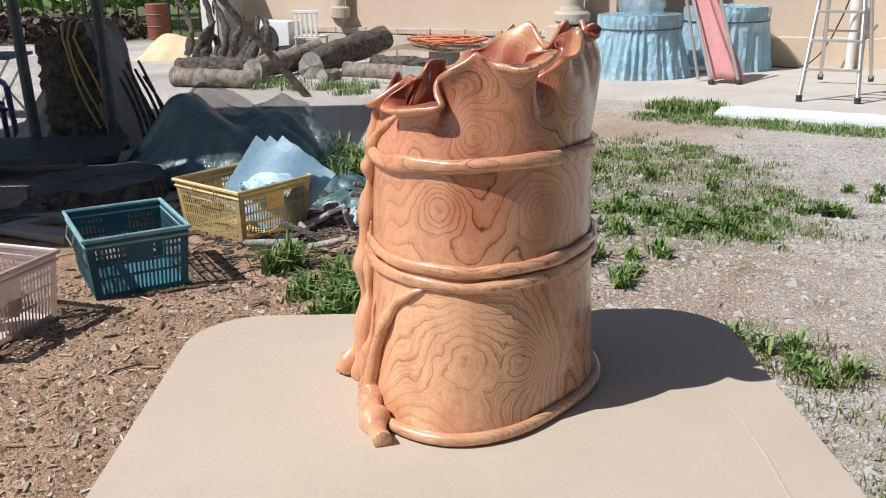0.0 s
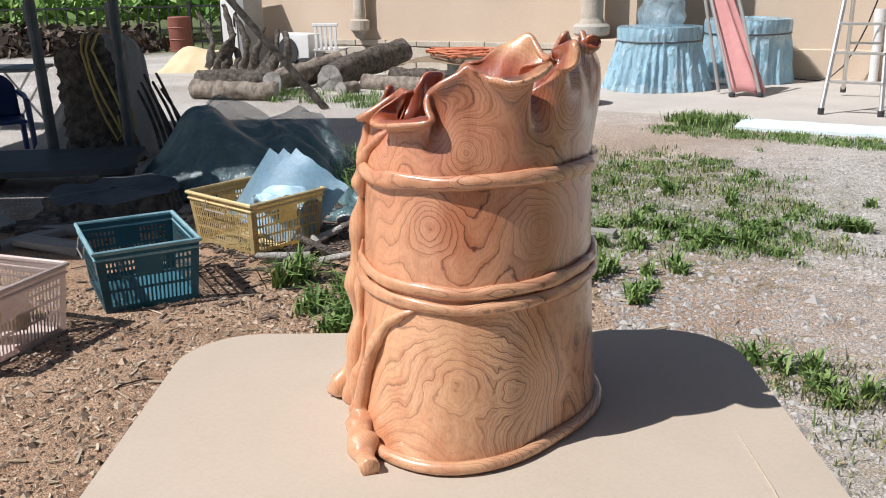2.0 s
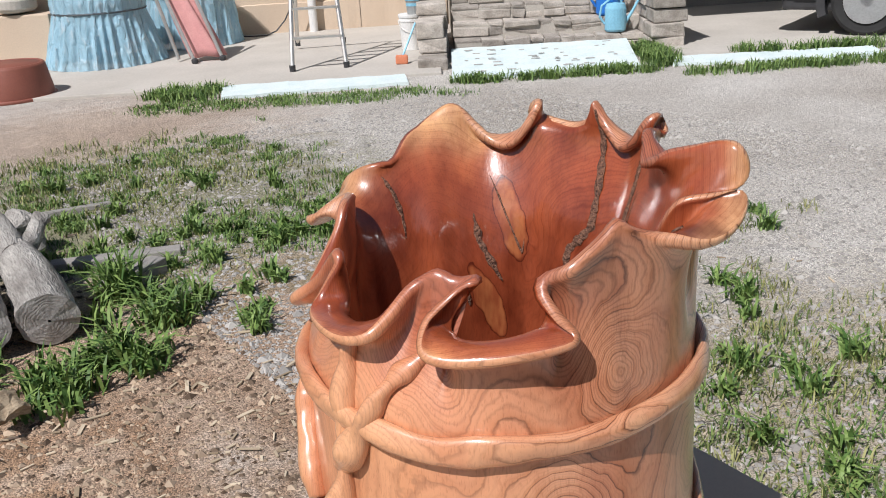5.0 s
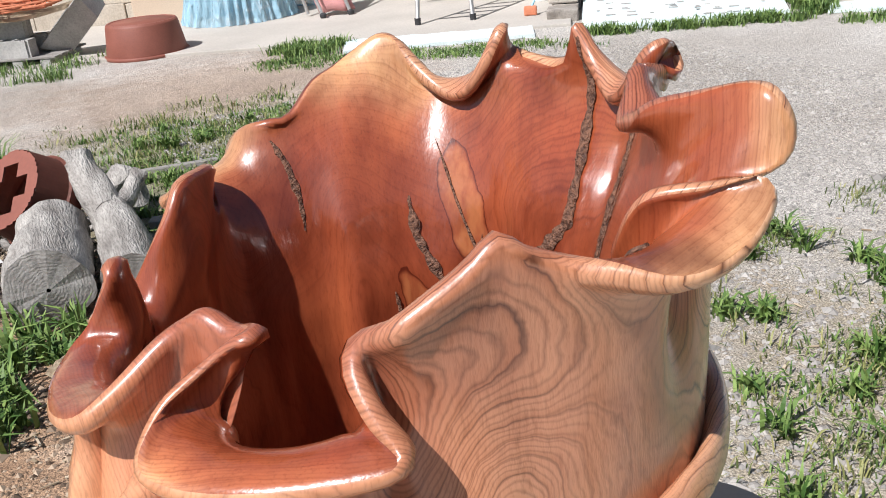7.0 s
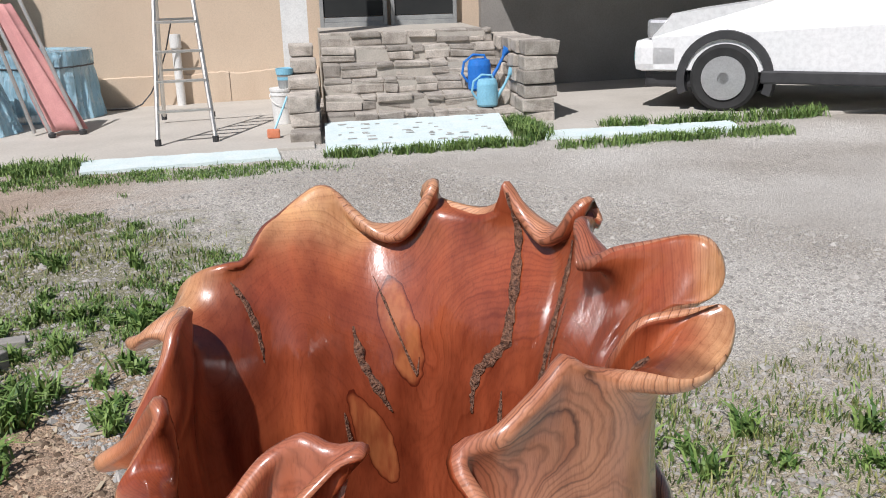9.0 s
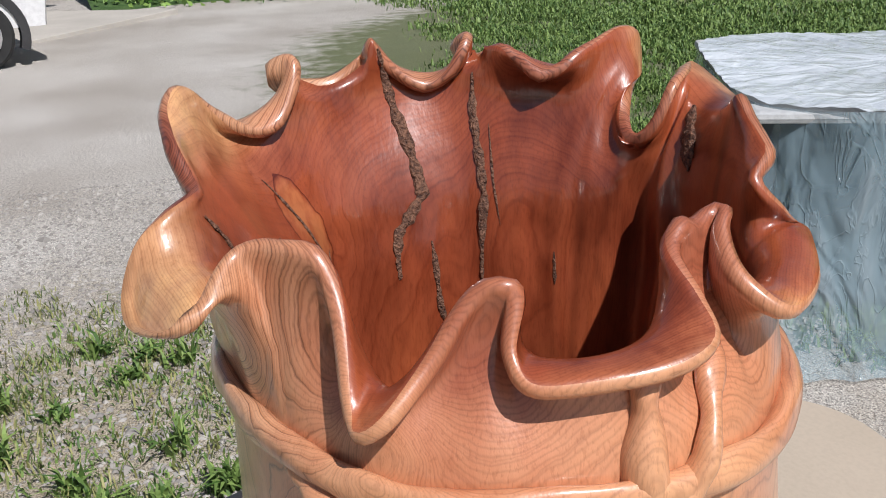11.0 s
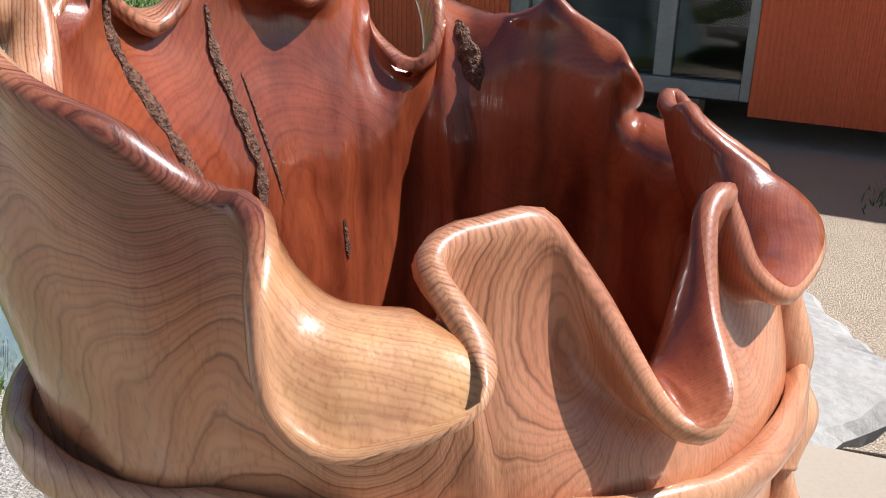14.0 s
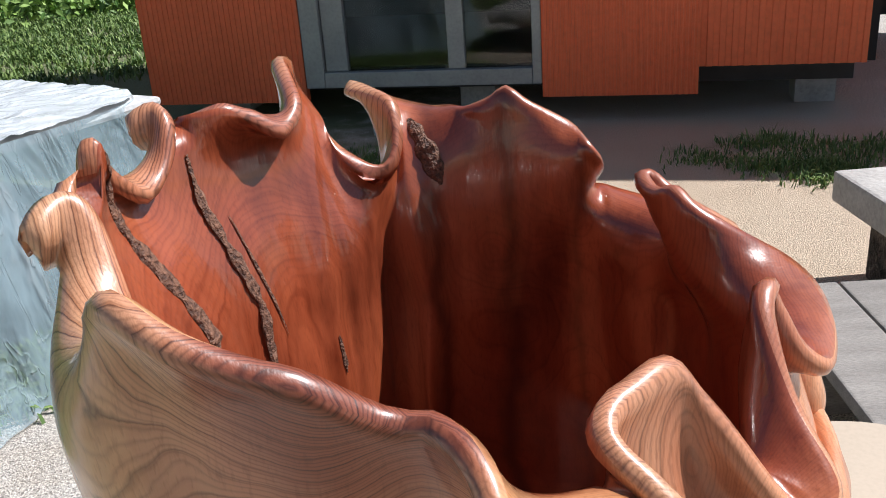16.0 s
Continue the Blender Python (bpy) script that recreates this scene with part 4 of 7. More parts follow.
for x, y, spread, n in ((1.28, 5.36, 0.26, 16), (1.71, 4.94, 0.13, 7), (2.4, 5.29, 0.16, 7), (1.04, 4.63, 0.16, 9), (2.05, 5.3, 0.12, 4), (0.95, 5.9, 0.3, 9), (1.7, 6.6, 0.4, 9), (0.8, 6.9, 0.3, 7), (2.9, 5.7, 0.12, 3), (1.05, 4.1, 0.10, 4),
                        (1.42, 3.19, 0.10, 5), (1.6, 2.97, 0.09, 4), (2.63, 3.39, 0.12, 5), (2.05, 2.96, 0.09, 3), (1.7, 2.29, 0.11, 4), (2.74, 2.92, 0.11, 4), (3.5, 3.4, 0.12, 3), (2.2, 2.5, 0.10, 3), (2.45, 2.25, 0.12, 4), (1.9, 2.05, 0.11, 4), (1.5, 1.7, 0.14, 6), (2.1, 1.5, 0.14, 6), (2.8, 1.9, 0.14, 5)):
    for k in range(n):
        weeds.append((x + rng.normal(0, spread), y + rng.normal(0, spread), 0.035, 40, 0.10 * rng.uniform(0.6, 1.2), 0.014))
blades("yard_weeds", weeds, M_GRASS, "low tufts of broad green weeds in the gravel yard")
turf = []
for k in range(36):
    x, y, wide = rng.uniform(0.55, 2.5), rng.uniform(4.8, 7.6), rng.uniform(0.07, 0.20)
    turf += [(x + rng.normal(0, wide), y + rng.normal(0, wide), 0.06, 24, 0.048 * rng.uniform(0.6, 1.4), 0.008) for _ in range(int(wide * 75))]
turf += meadow(2.3, 1.85, 1.0, 0.75, 150, 24, 0.040, 0.007, 0.12)
blades("yard_turf", turf, M_GRASS, "patchy short green turf on the bare yard")
yard = scatter(0.7, 2.6, 4.7, 7.3, 130, 22, 0.050, 0.007, 0.10) + scatter(0.2, 2.2, 6.2, 8.3, 100, 26, 0.060, 0.008, 0.13)
for x, y in ((1.42, 3.19), (1.6, 2.97), (2.63, 3.39), (2.05, 2.96), (1.7, 2.29), (2.74, 2.92), (3.5, 3.4), (1.56, 3.09), (2.2, 2.5), (2.45, 2.25), (1.9, 2.05)):
    yard += [(x + rng.normal(0, 0.13), y + rng.normal(0, 0.13), 0.09, 34, 0.06, 0.006) for _ in range(6)]
yard += scatter(1.2, 3.6, 1.0, 2.7, 200, 24, 0.050, 0.006, 0.09)
blades("yard_grass", yard, M_GRASSDRY, "sparse yellow-green grass tufts in the gravel yard")
fringe = []
for k in range(120):
    u, v = rng.uniform(-3.1, 0.1), rng.uniform(-1.15, -0.62)
    fringe.append((*house_xy(u, v), 0.13, 30, 0.05, 0.010))
for k in range(34):
    fringe.append((*house_xy(rng.uniform(-3.1, -2.45), rng.uniform(-0.6, 0.08)), 0.10, 30, 0.13, 0.012))
for k in range(60):
    fringe.append((*house_xy(rng.uniform(0.0, 2.0), rng.uniform(-0.58, -0.40)), 0.07, 30, 0.12, 0.012))
for k in range(60):
    fringe.append((*house_xy(rng.uniform(2.08, 2.32), rng.uniform(-0.3, 1.0)), 0.08, 30, 0.16, 0.012))
for k in range(90):
    fringe.append((*house_xy(rng.uniform(2.3, 4.6), rng.uniform(-0.95, -0.62)), 0.08, 26, 0.10, 0.012))
for k in range(50):
    fringe.append((*house_xy(rng.uniform(3.0, 5.6), rng.uniform(-0.02, 0.20)), 0.08, 30, 0.16, 0.014))
for k in range(70):
    fringe.append((*house_xy(rng.uniform(-9.6, -5.2), rng.uniform(-0.9, 0.4)), 0.12, 34, 0.14, 0.011))
blades("border_grass", fringe, M_GRASS, "green grass fringe along the concrete apron")
lawn = meadow(3.50, -1.19, 1.98, 2.05, 950, 62, 0.075, 0.012, 0.13) + meadow(7.72, -3.43, 3.84, 3.07, 1000, 50, 0.07, 0.013, 0.2) + meadow(12.33, -4.84, 5.12, 3.46, 800, 42, 0.09, 0.022, 0.3) + meadow(7.21, -8.68, 3.33, 3.33, 620, 40, 0.10, 0.020, 0.26)
lawn += meadow(-1.37, -3.11, 0.83, 0.41, 80, 50, 0.06, 0.008, 0.1) + meadow(1.83, -2.99, 1.15, 0.58, 130, 50, 0.06, 0.008, 0.12) + meadow(-3.29, -2.54, 1.15, 1.28, 140, 50, 0.06, 0.009, 0.15)
blades("lawn_grass", lawn, M_GRASS, "short green lawn grass under the slope")


def pebbles(name, count, spot, size, material, label, flat=0.6):
    """Loose stones as small uneven lumps."""
    base = np.array([(1, 0, 0), (-1, 0, 0), (0, 1, 0), (0, -1, 0), (0, 0, 1), (0, 0, -0.4)], float)
    tri = [(0, 2, 4), (2, 1, 4), (1, 3, 4), (3, 0, 4), (2, 0, 5), (1, 2, 5), (3, 1, 5), (0, 3, 5)]
    vs, fs = [], []
    for k in range(count):
        x, y = spot()
        s = size * float(rng.lognormal(0, 0.45))
        p = base * s * rng.uniform(0.6, 1.3, 3) * [1, 1, flat]
        a = rng.uniform(0, 6.28)
        r = np.array([[math.cos(a), -math.sin(a), 0], [math.sin(a), math.cos(a), 0], [0, 0, 1]])
        vs.append(p @ r.T + [x, y, ground_z(y) + 0.001])
        fs += [tuple(6 * k + i for i in t) for t in tri]
    return from_arrays(name, np.concatenate(vs), fs, material, label, "gravel")


pebbles("gravel", 42000, lambda: (0.85 + 4.4 * rng.random() ** 1.4, 1.3 + 6.4 * rng.random() ** 1.3), 0.0085, M_PEBBLE, "loose pale grey gravel on the yard")
pebbles("soil_crumbs", 15000, lambda: (rng.uniform(-2.6, 0.9), rng.uniform(2.1, 4.3)), 0.008, M_CRUMB, "brown crumbs of soil and bark")


def chips(name, count, spot, size, material, label):
    """Flat splinters of wood lying about."""
    vs, fs = [], []
    for k in range(count):
        x, y = spot()
        l, w, t = size * float(rng.lognormal(0, 0.5)), size * rng.uniform(0.15, 0.4), 0.004
        a, tilt = rng.uniform(0, 6.28), rng.uniform(-0.2, 0.2)
        ca_, sa_ = math.cos(a), math.sin(a)
        for z in (0.002, 0.002 + t):
            for ex, ey in ((-1, -0.6), (1, -0.9), (0.9, 0.8), (-0.8, 1)):
                px, py = ex * l / 2, ey * w / 2
                vs.append((x + px * ca_ - py * sa_, y + px * sa_ + py * ca_, ground_z(y) + z + abs(px * tilt)))
        o = 8 * k
        fs += [(o + 4, o + 5, o + 6, o + 7), (o, o + 1, o + 5, o + 4), (o + 1, o + 2, o + 6, o + 5), (o + 2, o + 3, o + 7, o + 6), (o + 3, o, o + 4, o + 7)]
    return from_arrays(name, np.array(vs), fs, material, label, "wood chips")


chips("wood_chips", 850, lambda: (rng.uniform(-2.3, 0.9), rng.uniform(2.0, 4.2)), 0.032, M_CHIP, "pale splinters and chips of carved wood")
chips("bark_debris", 3600, lambda: (rng.normal(-0.65, 0.50), rng.normal(5.6, 0.65)), 0.050, M_DEBRIS, "dark bark and wood debris between crate and logs")
chips("carving_chips", 90, lambda: (rng.uniform(-0.5, 1.1), rng.uniform(2.3, 4.3)), 0.046, M_CHIP, "larger pale carving chips on the soil")
chips("far_wood_chips", 220, lambda: (rng.uniform(0.6, 3.2), rng.uniform(1.2, 6.5)), 0.026, M_CHIP, "pale wood splinters in the gravel")


# ---- house ----
on_apron = set()


def place_house(u, v, z=0.0, turn=0.0):
    x, y, h = HOUSE @ Vector((u, v, z))
    on_apron.add((round(x, 3), round(y, 3)))
    return Matrix.Translation((x, y, h)) @ Matrix.Rotation(math.atan2(-0.566, 0.824) + radians(turn), 4, "Z")


def lathe(bm, profile, seg=28, squash=1.0):
    """A turned shape from rows of radius and height."""
    return grid_mesh(bm, [[(r * math.cos(2 * math.pi * k / seg), r * squash * math.sin(2 * math.pi * k / seg), z) for k in range(seg)] for r, z in profile], True, True)


def wall(name, dims, material, label):
    bm = bmesh.new()
    box(bm, *dims, m=HOUSE)
    return tagged(part(name, bm, material), label, "wall", kind="structure")


wall_front = wall("wall_front", (-13.6, 3.35, 0, -5.15, 3.60, 4.2), M_RENDER, "cream rendered house wall above a pale plinth")
wall("wall_porch_side", (-5.40, 3.60, 0, -5.15, 5.1, 4.2), M_RENDER, "cream rendered side wall of the porch recess")
wall_back = wall("wall_porch_back", (-5.40, 5.1, 0, 2.6, 5.35, 4.2), M_RENDER, "cream rendered back wall of the porch")
# wall in the shade-grey render
wall("wall_garage", (2.6, 4.9, 0, 12.0, 5.15, 3.4), M_SHADEWALL, "rendered wall behind the parked car, greyed with shade")
wall("wall_house_end", (-13.85, 3.35, 0, -13.6, 12.0, 4.2), M_RENDER, "cream rendered end wall of the house")
# roof out of view, added to keep sun off the bay
wall("garage_roof", (2.3, 1.9, 2.7, 12.0, 4.89, 2.85), M_SHADEWALL, "unseen flat roof added over the shaded car bay")
bm = bmesh.new()
box(bm, -9.5, 0.12, -0.1, -0.1, 5.1, 0.035, m=HOUSE, bevel=0.012)
box(bm, 2.45, 0.12, -0.1, 12.0, 4.9, 0.035, m=HOUSE, bevel=0.012)
tagged(part("concrete_apron", bm, M_CONC), "pale concrete apron before the house", "pavement", kind="structure")
bm = bmesh.new()
box(bm, -16.0, 1.2, -0.1, -9.6, 3.35, 0.03, m=HOUSE)
tagged(part("side_pavement", bm, M_CONC), "pale concrete strip along the house wall", "pavement", kind="structure")
for k in range(12):
    for row, (z0, z1, y) in enumerate(((0.0, 0.31, 3.25), (0.32, 0.50, 3.29), (0.52, 0.62, 3.28))):
        x0 = -13.6 + k * 0.72 + 0.3 * (row % 2)
        bm = bmesh.new()
        if x0 > -5.3:
            continue
        box(bm, x0, y + random.uniform(-0.012, 0.012), z0, min(x0 + 0.70, -5.16), 3.348, z1 + random.uniform(-0.015, 0.01), m=HOUSE, bevel=0.012)
        part("plinth_block", bm, M_PLINTH, wall_front)
# low rough plaster skirting of the back wall, its top edge broken
for x0, x1 in ((-5.14, -3.25), (-3.24, -1.3), (-1.29, 0.06), (2.32, 3.4)):
    bm = bmesh.new()
    n = int((x1 - x0) / 0.06)
    for k in range(n):
        xa, xb = x0 + (x1 - x0) * k / n, x0 + (x1 - x0) * (k + 1) / n
        tops = [0.47 + 0.05 * noise.noise(Vector((x * 2.3, 0, 0))) + 0.03 * noise.noise(Vector((x * 9.0, 4, 0))) for x in (xa, xb)]
        lips = [5.066 + 0.012 * noise.noise(Vector((x * 5.0, 8, 0))) for x in (xa, xb)]
        c = [bm.verts.new(HOUSE @ Vector(p)) for p in ((xa, lips[0], 0), (xb, lips[1], 0), (xb, lips[1], tops[1]), (xa, lips[0], tops[0]), (xb, 5.098, tops[1] + 0.015), (xa, 5.098, tops[0] + 0.015))]
        bm.faces.new(c[:4])
        bm.faces.new((c[3], c[2], c[4], c[5]))
    bmesh.ops.remove_doubles(bm, verts=bm.verts, dist=0.0005)
    part("skirting", bm, M_RENDER, wall_back)


def corbel(u):
    ob = thing("wall_corbel", place_house(u, 3.17, 0.63), "white plaster corbel under a wall column", "corbel", "wall corbels")
    bm = bmesh.new()
    lathe(bm, [(0.02, 0.0), (0.10, 0.05), (0.15, 0.14), (0.16, 0.16)], 20, 0.8)
    part("bowl", bm, M_STONE, ob, "darker stone bowl")
    bm = bmesh.new()
    lathe(bm, [(0.17, 0.16), (0.20, 0.18), (0.20, 0.34), (0.16, 0.37)], 20, 0.8)
    part("ring", bm, M_PLINTH, ob)
    bm = bmesh.new()
    lathe(bm, [(0.10, 0.37), (0.115, 0.45), (0.11, 2.4)], 20, 0.8)
    part("shaft", bm, M_PLINTH, ob)


corbel(-10.50)
pil = thing("porch_column", place_house(-5.72, 3.0), "round porch column on a square concrete pier", "column")
bm = bmesh.new()
box(bm, -0.36, -0.20, 0, 0.50, 0.24, 0.72, bevel=0.02)
part("pier", bm, M_RENDER, pil)
bm = bmesh.new()
lathe(bm, [(0.10, 0.722), (0.24, 0.76), (0.28, 0.80), (0.28, 0.90), (0.24, 0.94)], 28)
part("base_ring", bm, M_MORTAR, pil, "grey moulded base ring")
bm = bmesh.new()
lathe(bm, [(0.20, 0.94), (0.17, 1.02), (0.16, 3.6)], 28)
part("shaft", bm, M_PLINTH, pil)


# stone stair with its side piers
stair = thing("stone_stair", place_house(0, 0), "flight of rough fieldstone steps up to the house", "stairs")
for k in range(6):
    box_part("step_core", (0.08, 1.30 + 0.27 * k, 0, 2.30, 1.569 + 0.27 * k if k < 5 else 5.04, 0.17 * (k + 1) - 0.035), M_MORTAR, stair, "grey mortar bed")
rs = random.Random(5)
for k in range(6):
    x = 0.06
    while x < 2.24:
        w = rs.uniform(0.12, 0.46)
        x1 = min(x + w, 2.30)
        h0 = 0.17 * k + rs.uniform(0.002, 0.014)
        mid = h0 + rs.uniform(0.06, 0.105)
        tops = [(h0, mid), (mid + 0.010, 0.17 * (k + 1) - rs.uniform(0, 0.012))] if rs.random() < 0.85 else [(h0, 0.17 * (k + 1) - 0.006)]
        for z0, z1 in tops:
            bm = bmesh.new()
            g = box(bm, x + rs.uniform(0.003, 0.014), 1.285 + 0.27 * k + rs.uniform(-0.03, 0.025), z0, x1 - rs.uniform(0.003, 0.014), 1.285 + 0.27 * (k + 1) + 0.02, z1, bevel=0.012)
            for v in bm.verts:
                v.co += noise.noise_vector(v.co * 9 + Vector((k, x, 0))) * 0.026
            part("stone", bm, M_STONE, stair)
        x = x1
for u0, u1, label in ((-0.33, -0.02, "rough dry-stone pier beside the steps"), (2.30, 2.68, "rough fieldstone pier at the far side of the steps")):
    pier = thing("stone_pier", place_house((u0 + u1) / 2, 2.0), label, "stone pier", "stair piers")
    for k in range(7):
        for d in range(-1 if u0 > 0 else -2, 4):
            bm = bmesh.new()
            w, y0 = (u1 - u0) / 2, -0.75 + d * 0.40
            top = 0.62 + 0.14 * d if u0 < 0 else 1.0
            if (k + 1) * 0.16 > (0.2 if d == -2 else top):
                continue
            box(bm, -w + rs.uniform(-0.03, 0.03), y0 + rs.uniform(-0.02, 0.02), 0.16 * k, w + rs.uniform(-0.03, 0.03), y0 + 0.385, 0.16 * (k + 1) - 0.01, bevel=0.018)
            for v in bm.verts:
                v.co += noise.noise_vector(v.co * 6 + Vector((k, d, u0))) * 0.03
            part("stone", bm, M_STONE, pier)


# glazed door at the head of the stair, and the white pillar before it
wall("porch_pillar", (-0.41, 2.86, 0, -0.07, 3.22, 4.2), M_WHITEP, "white painted porch pillar at the head of the steps")
door = tagged(new("door_1"), "grey framed double door with dark glass", "door", kind="structure")
door.matrix_world = place_house(1.18, 4.98, 1.03)
for x0, x1 in ((-1.05, -0.03), (0.03, 1.05)):
    box_part("door_panel", (x0 + 0.06, -0.015, 0.10, x1 - 0.06, 0.03, 0.17), M_FRAME, door, bevel=0.006)
    # opaque pane in the near-black interior shade colour, in place of clear glass
    box_part("door_glass", (x0 + 0.06, 0.0, 0.18, x1 - 0.06, 0.02, 2.0), M_INNERSHADE, door)
    for a, b in ((x0, x0 + 0.058), (x1 - 0.058, x1)):
        box_part("door_stile", (a, -0.03, 0.02, b, 0.045, 2.06), M_FRAME, door, bevel=0.006)
    box_part("door_rail", (x0 + 0.06, -0.028, 2.002, x1 - 0.06, 0.044, 2.06), M_FRAME, door, bevel=0.004)
    box_part("door_sill", (x0 + 0.06, -0.028, 0.02, x1 - 0.06, 0.044, 0.098), M_FRAME, door, bevel=0.004)


def foam_board(name, corners, label):
    """A flat insulation board between four corners given as u, v, z."""
    bm = bmesh.new()
    n = 14
    a, b, d, e = (Vector(p) for p in corners)
    top = [[(a.lerp(b, i / n)).lerp(d.lerp(e, i / n), j / 4) + Vector((0, 0, 0.004 * math.sin(i * 2.1 + j))) for i in range(n + 1)] for j in range(5)]
    grid_mesh(bm, [[p + Vector((0, 0, 0.035)) for p in row] for row in top], False)
    r = bmesh.ops.extrude_face_region(bm, geom=bm.faces[:])
    bmesh.ops.translate(bm, vec=(0, 0, -0.033), verts=[v for v in r["geom"] if isinstance(v, bmesh.types.BMVert)])
    bmesh.ops.recalc_face_normals(bm, faces=bm.faces)
    bmesh.ops.transform(bm, matrix=HOUSE, verts=bm.verts)
    return tagged(part(name, bm, M_FOAM), label, "foam board", "foam boards")


foam_board("foam_board", ((-2.30, -0.56, 0), (-0.44, -0.40, 0), (-2.42, 0.08, 0.01), (-0.49, 0.06, 0.01)), "pale foam insulation board lying along the apron edge")
foam_board("foam_board", ((0.0, -0.38, 0), (1.92, -0.29, 0), (0.03, 1.12, 0.10), (2.04, 1.02, 0.10)), "scuffed pale blue foam board sloping against the stone steps")
foam_board("foam_board", ((2.24, -0.32, 0), (4.25, -0.66, 0), (2.36, 0.06, 0.01), (4.35, -0.10, 0.01)), "white foam board half hidden in border grass")
rs = random.Random(11)
for k in range(46):
    u, v = rs.uniform(0.15, 1.80), rs.uniform(-0.22, 0.95)
    bm = bmesh.new()
    s = rs.uniform(0.015, 0.05)
    box(bm, u - s, v - 0.012, 0.039 + (v + 0.34) * 0.069, u + s, v + 0.012, 0.045 + (v + 0.34) * 0.069, m=HOUSE)
    tagged(part("foam_scrape", bm, M_GREY), "small dark scrape with grit on the foam board", "debris", "foam scrapes")


def ladder():
    ob = thing("step_ladder", place_house(-1.475, 0.84, 0.035, 6), "aluminium folding step ladder standing open on concrete", "ladder")
    for side, y0, y1, w0, w1 in (("front_rail", 0, 0.75, 0.305, 0.17), ("back_rail", 2.05, 0.85, 0.305, 0.17)):
        for s in (-1, 1):
            bm = bmesh.new()
            tube(bm, [(s * w0, y0, 0.03), (s * w1, y1, 2.1)], [0.026, 0.024], 8)
            rail = part(side, bm, M_ALU, ob)
            bm = bmesh.new()
            lathe(bm, [(0.034, 0), (0.036, 0.07)], 10)
            foot = part("rubber_foot", bm, M_TRIM, rail, "black rubber foot")
            foot.location = (s * w0, y0, 0)
    for k in range(6):
        t = (0.32 + 0.31 * k) / 2.07
        for y, name in (((0.75 * t), "step"), (2.05 - 1.2 * t, "back_bar")):
            w = 0.305 - 0.135 * t
            bm = bmesh.new()
            d = 0.035 if name == "step" else 0.012
            box(bm, -w, y - d, 0.03 + 2.07 * t - 0.014, w, y + d, 0.03 + 2.07 * t + 0.014, bevel=0.004)
            if name == "step" or k % 2 == 1:
                part(name, bm, M_ALU, ob)
            else:
                bm.free()


ladder()


def skirted_table(u, v, r, h, label, skirt):
    """A round table wrapped in blue plastic film that hangs in folds."""
    ob = thing("covered_round_table", place_house(u, v, 0.035), label, "table", "covered tables")
    bm = bmesh.new()
    lathe(bm, [(r * 0.94, h - 0.16), (r * 0.97, h - 0.02), (r * 0.95, h)], 36)
    part("tabletop", bm, M_STEEL, ob)
    bm = bmesh.new()
    lathe(bm, [(0.14, 0), (0.08, 0.1), (0.07, h - 0.16)], 16)
    part("pedestal", bm, M_STEEL, ob)
    bm = bmesh.new()
    rows, n = [], 220
    for j in range(13):
        t = j / 12
        row = []
        for k in range(n):
            a = 2 * math.pi * k / n
            fold = 0.9 - 1.5 * abs(math.sin(a * 13 + 1.5 * math.sin(a * 5) + 0.6 * t)) + 0.5 * math.sin(a * 41 + 1 + 2 * t) + 0.8 * noise.noise(Vector((9 * math.cos(a), 9 * math.sin(a), 5 * t)))
            if t < 0.22:
                rr, z = r * (1.01 + 0.02 * math.sin(t * 14)) + 0.006 * fold, h + 0.02 - (h * 0.2) * (t / 0.22)
            else:
                q = (t - 0.22) / 0.78
                rr, z = r * (0.99 + 0.30 * q * skirt) + fold * 0.035 * (0.3 + q), h * 0.8 * (1 - q) + 0.012 * (1 + fold) * q
            row.append((rr * math.cos(a), rr * math.sin(a), max(0.004, z)))
        rows.append(row)
    grid_mesh(bm, rows)
    part("film_skirt", bm, M_FILM, ob, "pale blue plastic film hanging in folds", smooth=True)
    bm = bmesh.new()
    rows = [[((r * f + 0.02 * math.sin(7 * a)) * math.cos(a), (r * f + 0.02 * math.sin(7 * a)) * math.sin(a), h + 0.02 + (1 - f) * (0.02 + 0.05 * noise.noise(Vector((4 * math.cos(a), 4 * math.sin(a), 5 * f))))) for a in [2 * math.pi * k / 72 for k in range(72)]] for f in (1.0, 0.8, 0.55, 0.3, 0.06)]
    grid_mesh(bm, rows)
    part("film_top", bm, M_FILM, ob, smooth=True)
    bm = bmesh.new()
    pts = [((r * 1.015) * math.cos(2 * math.pi * k / 60), (r * 1.015) * math.sin(2 * math.pi * k / 60), h * 0.8) for k in range(61)]
    tube(bm, pts, 0.012, 6)
    part("tie_cord", bm, M_STEEL, ob)
    return ob


skirted_table(-4.52, 2.74, 0.58, 0.86, "round table wrapped in hanging blue plastic film", 1.0)
skirted_table(-3.72, 4.22, 0.62, 0.92, "round table covered with creased clear blue film", 0.35)
ob = thing("film_bundle", place_house(-4.5, 2.78, 0.935), "crumpled bundle of clear plastic film on the covered table", "plastic film")
bm = bmesh.new()
bmesh.ops.create_icosphere(bm, subdivisions=4, radius=0.3)
for v in bm.verts:
    v.co = Vector((v.co.x, v.co.y, max(-0.03, v.co.z * 1.4 + 0.1))) + noise.noise_vector(v.co * 6) * 0.10
part("film", bm, M_FILMCLEAR, ob, smooth=True)


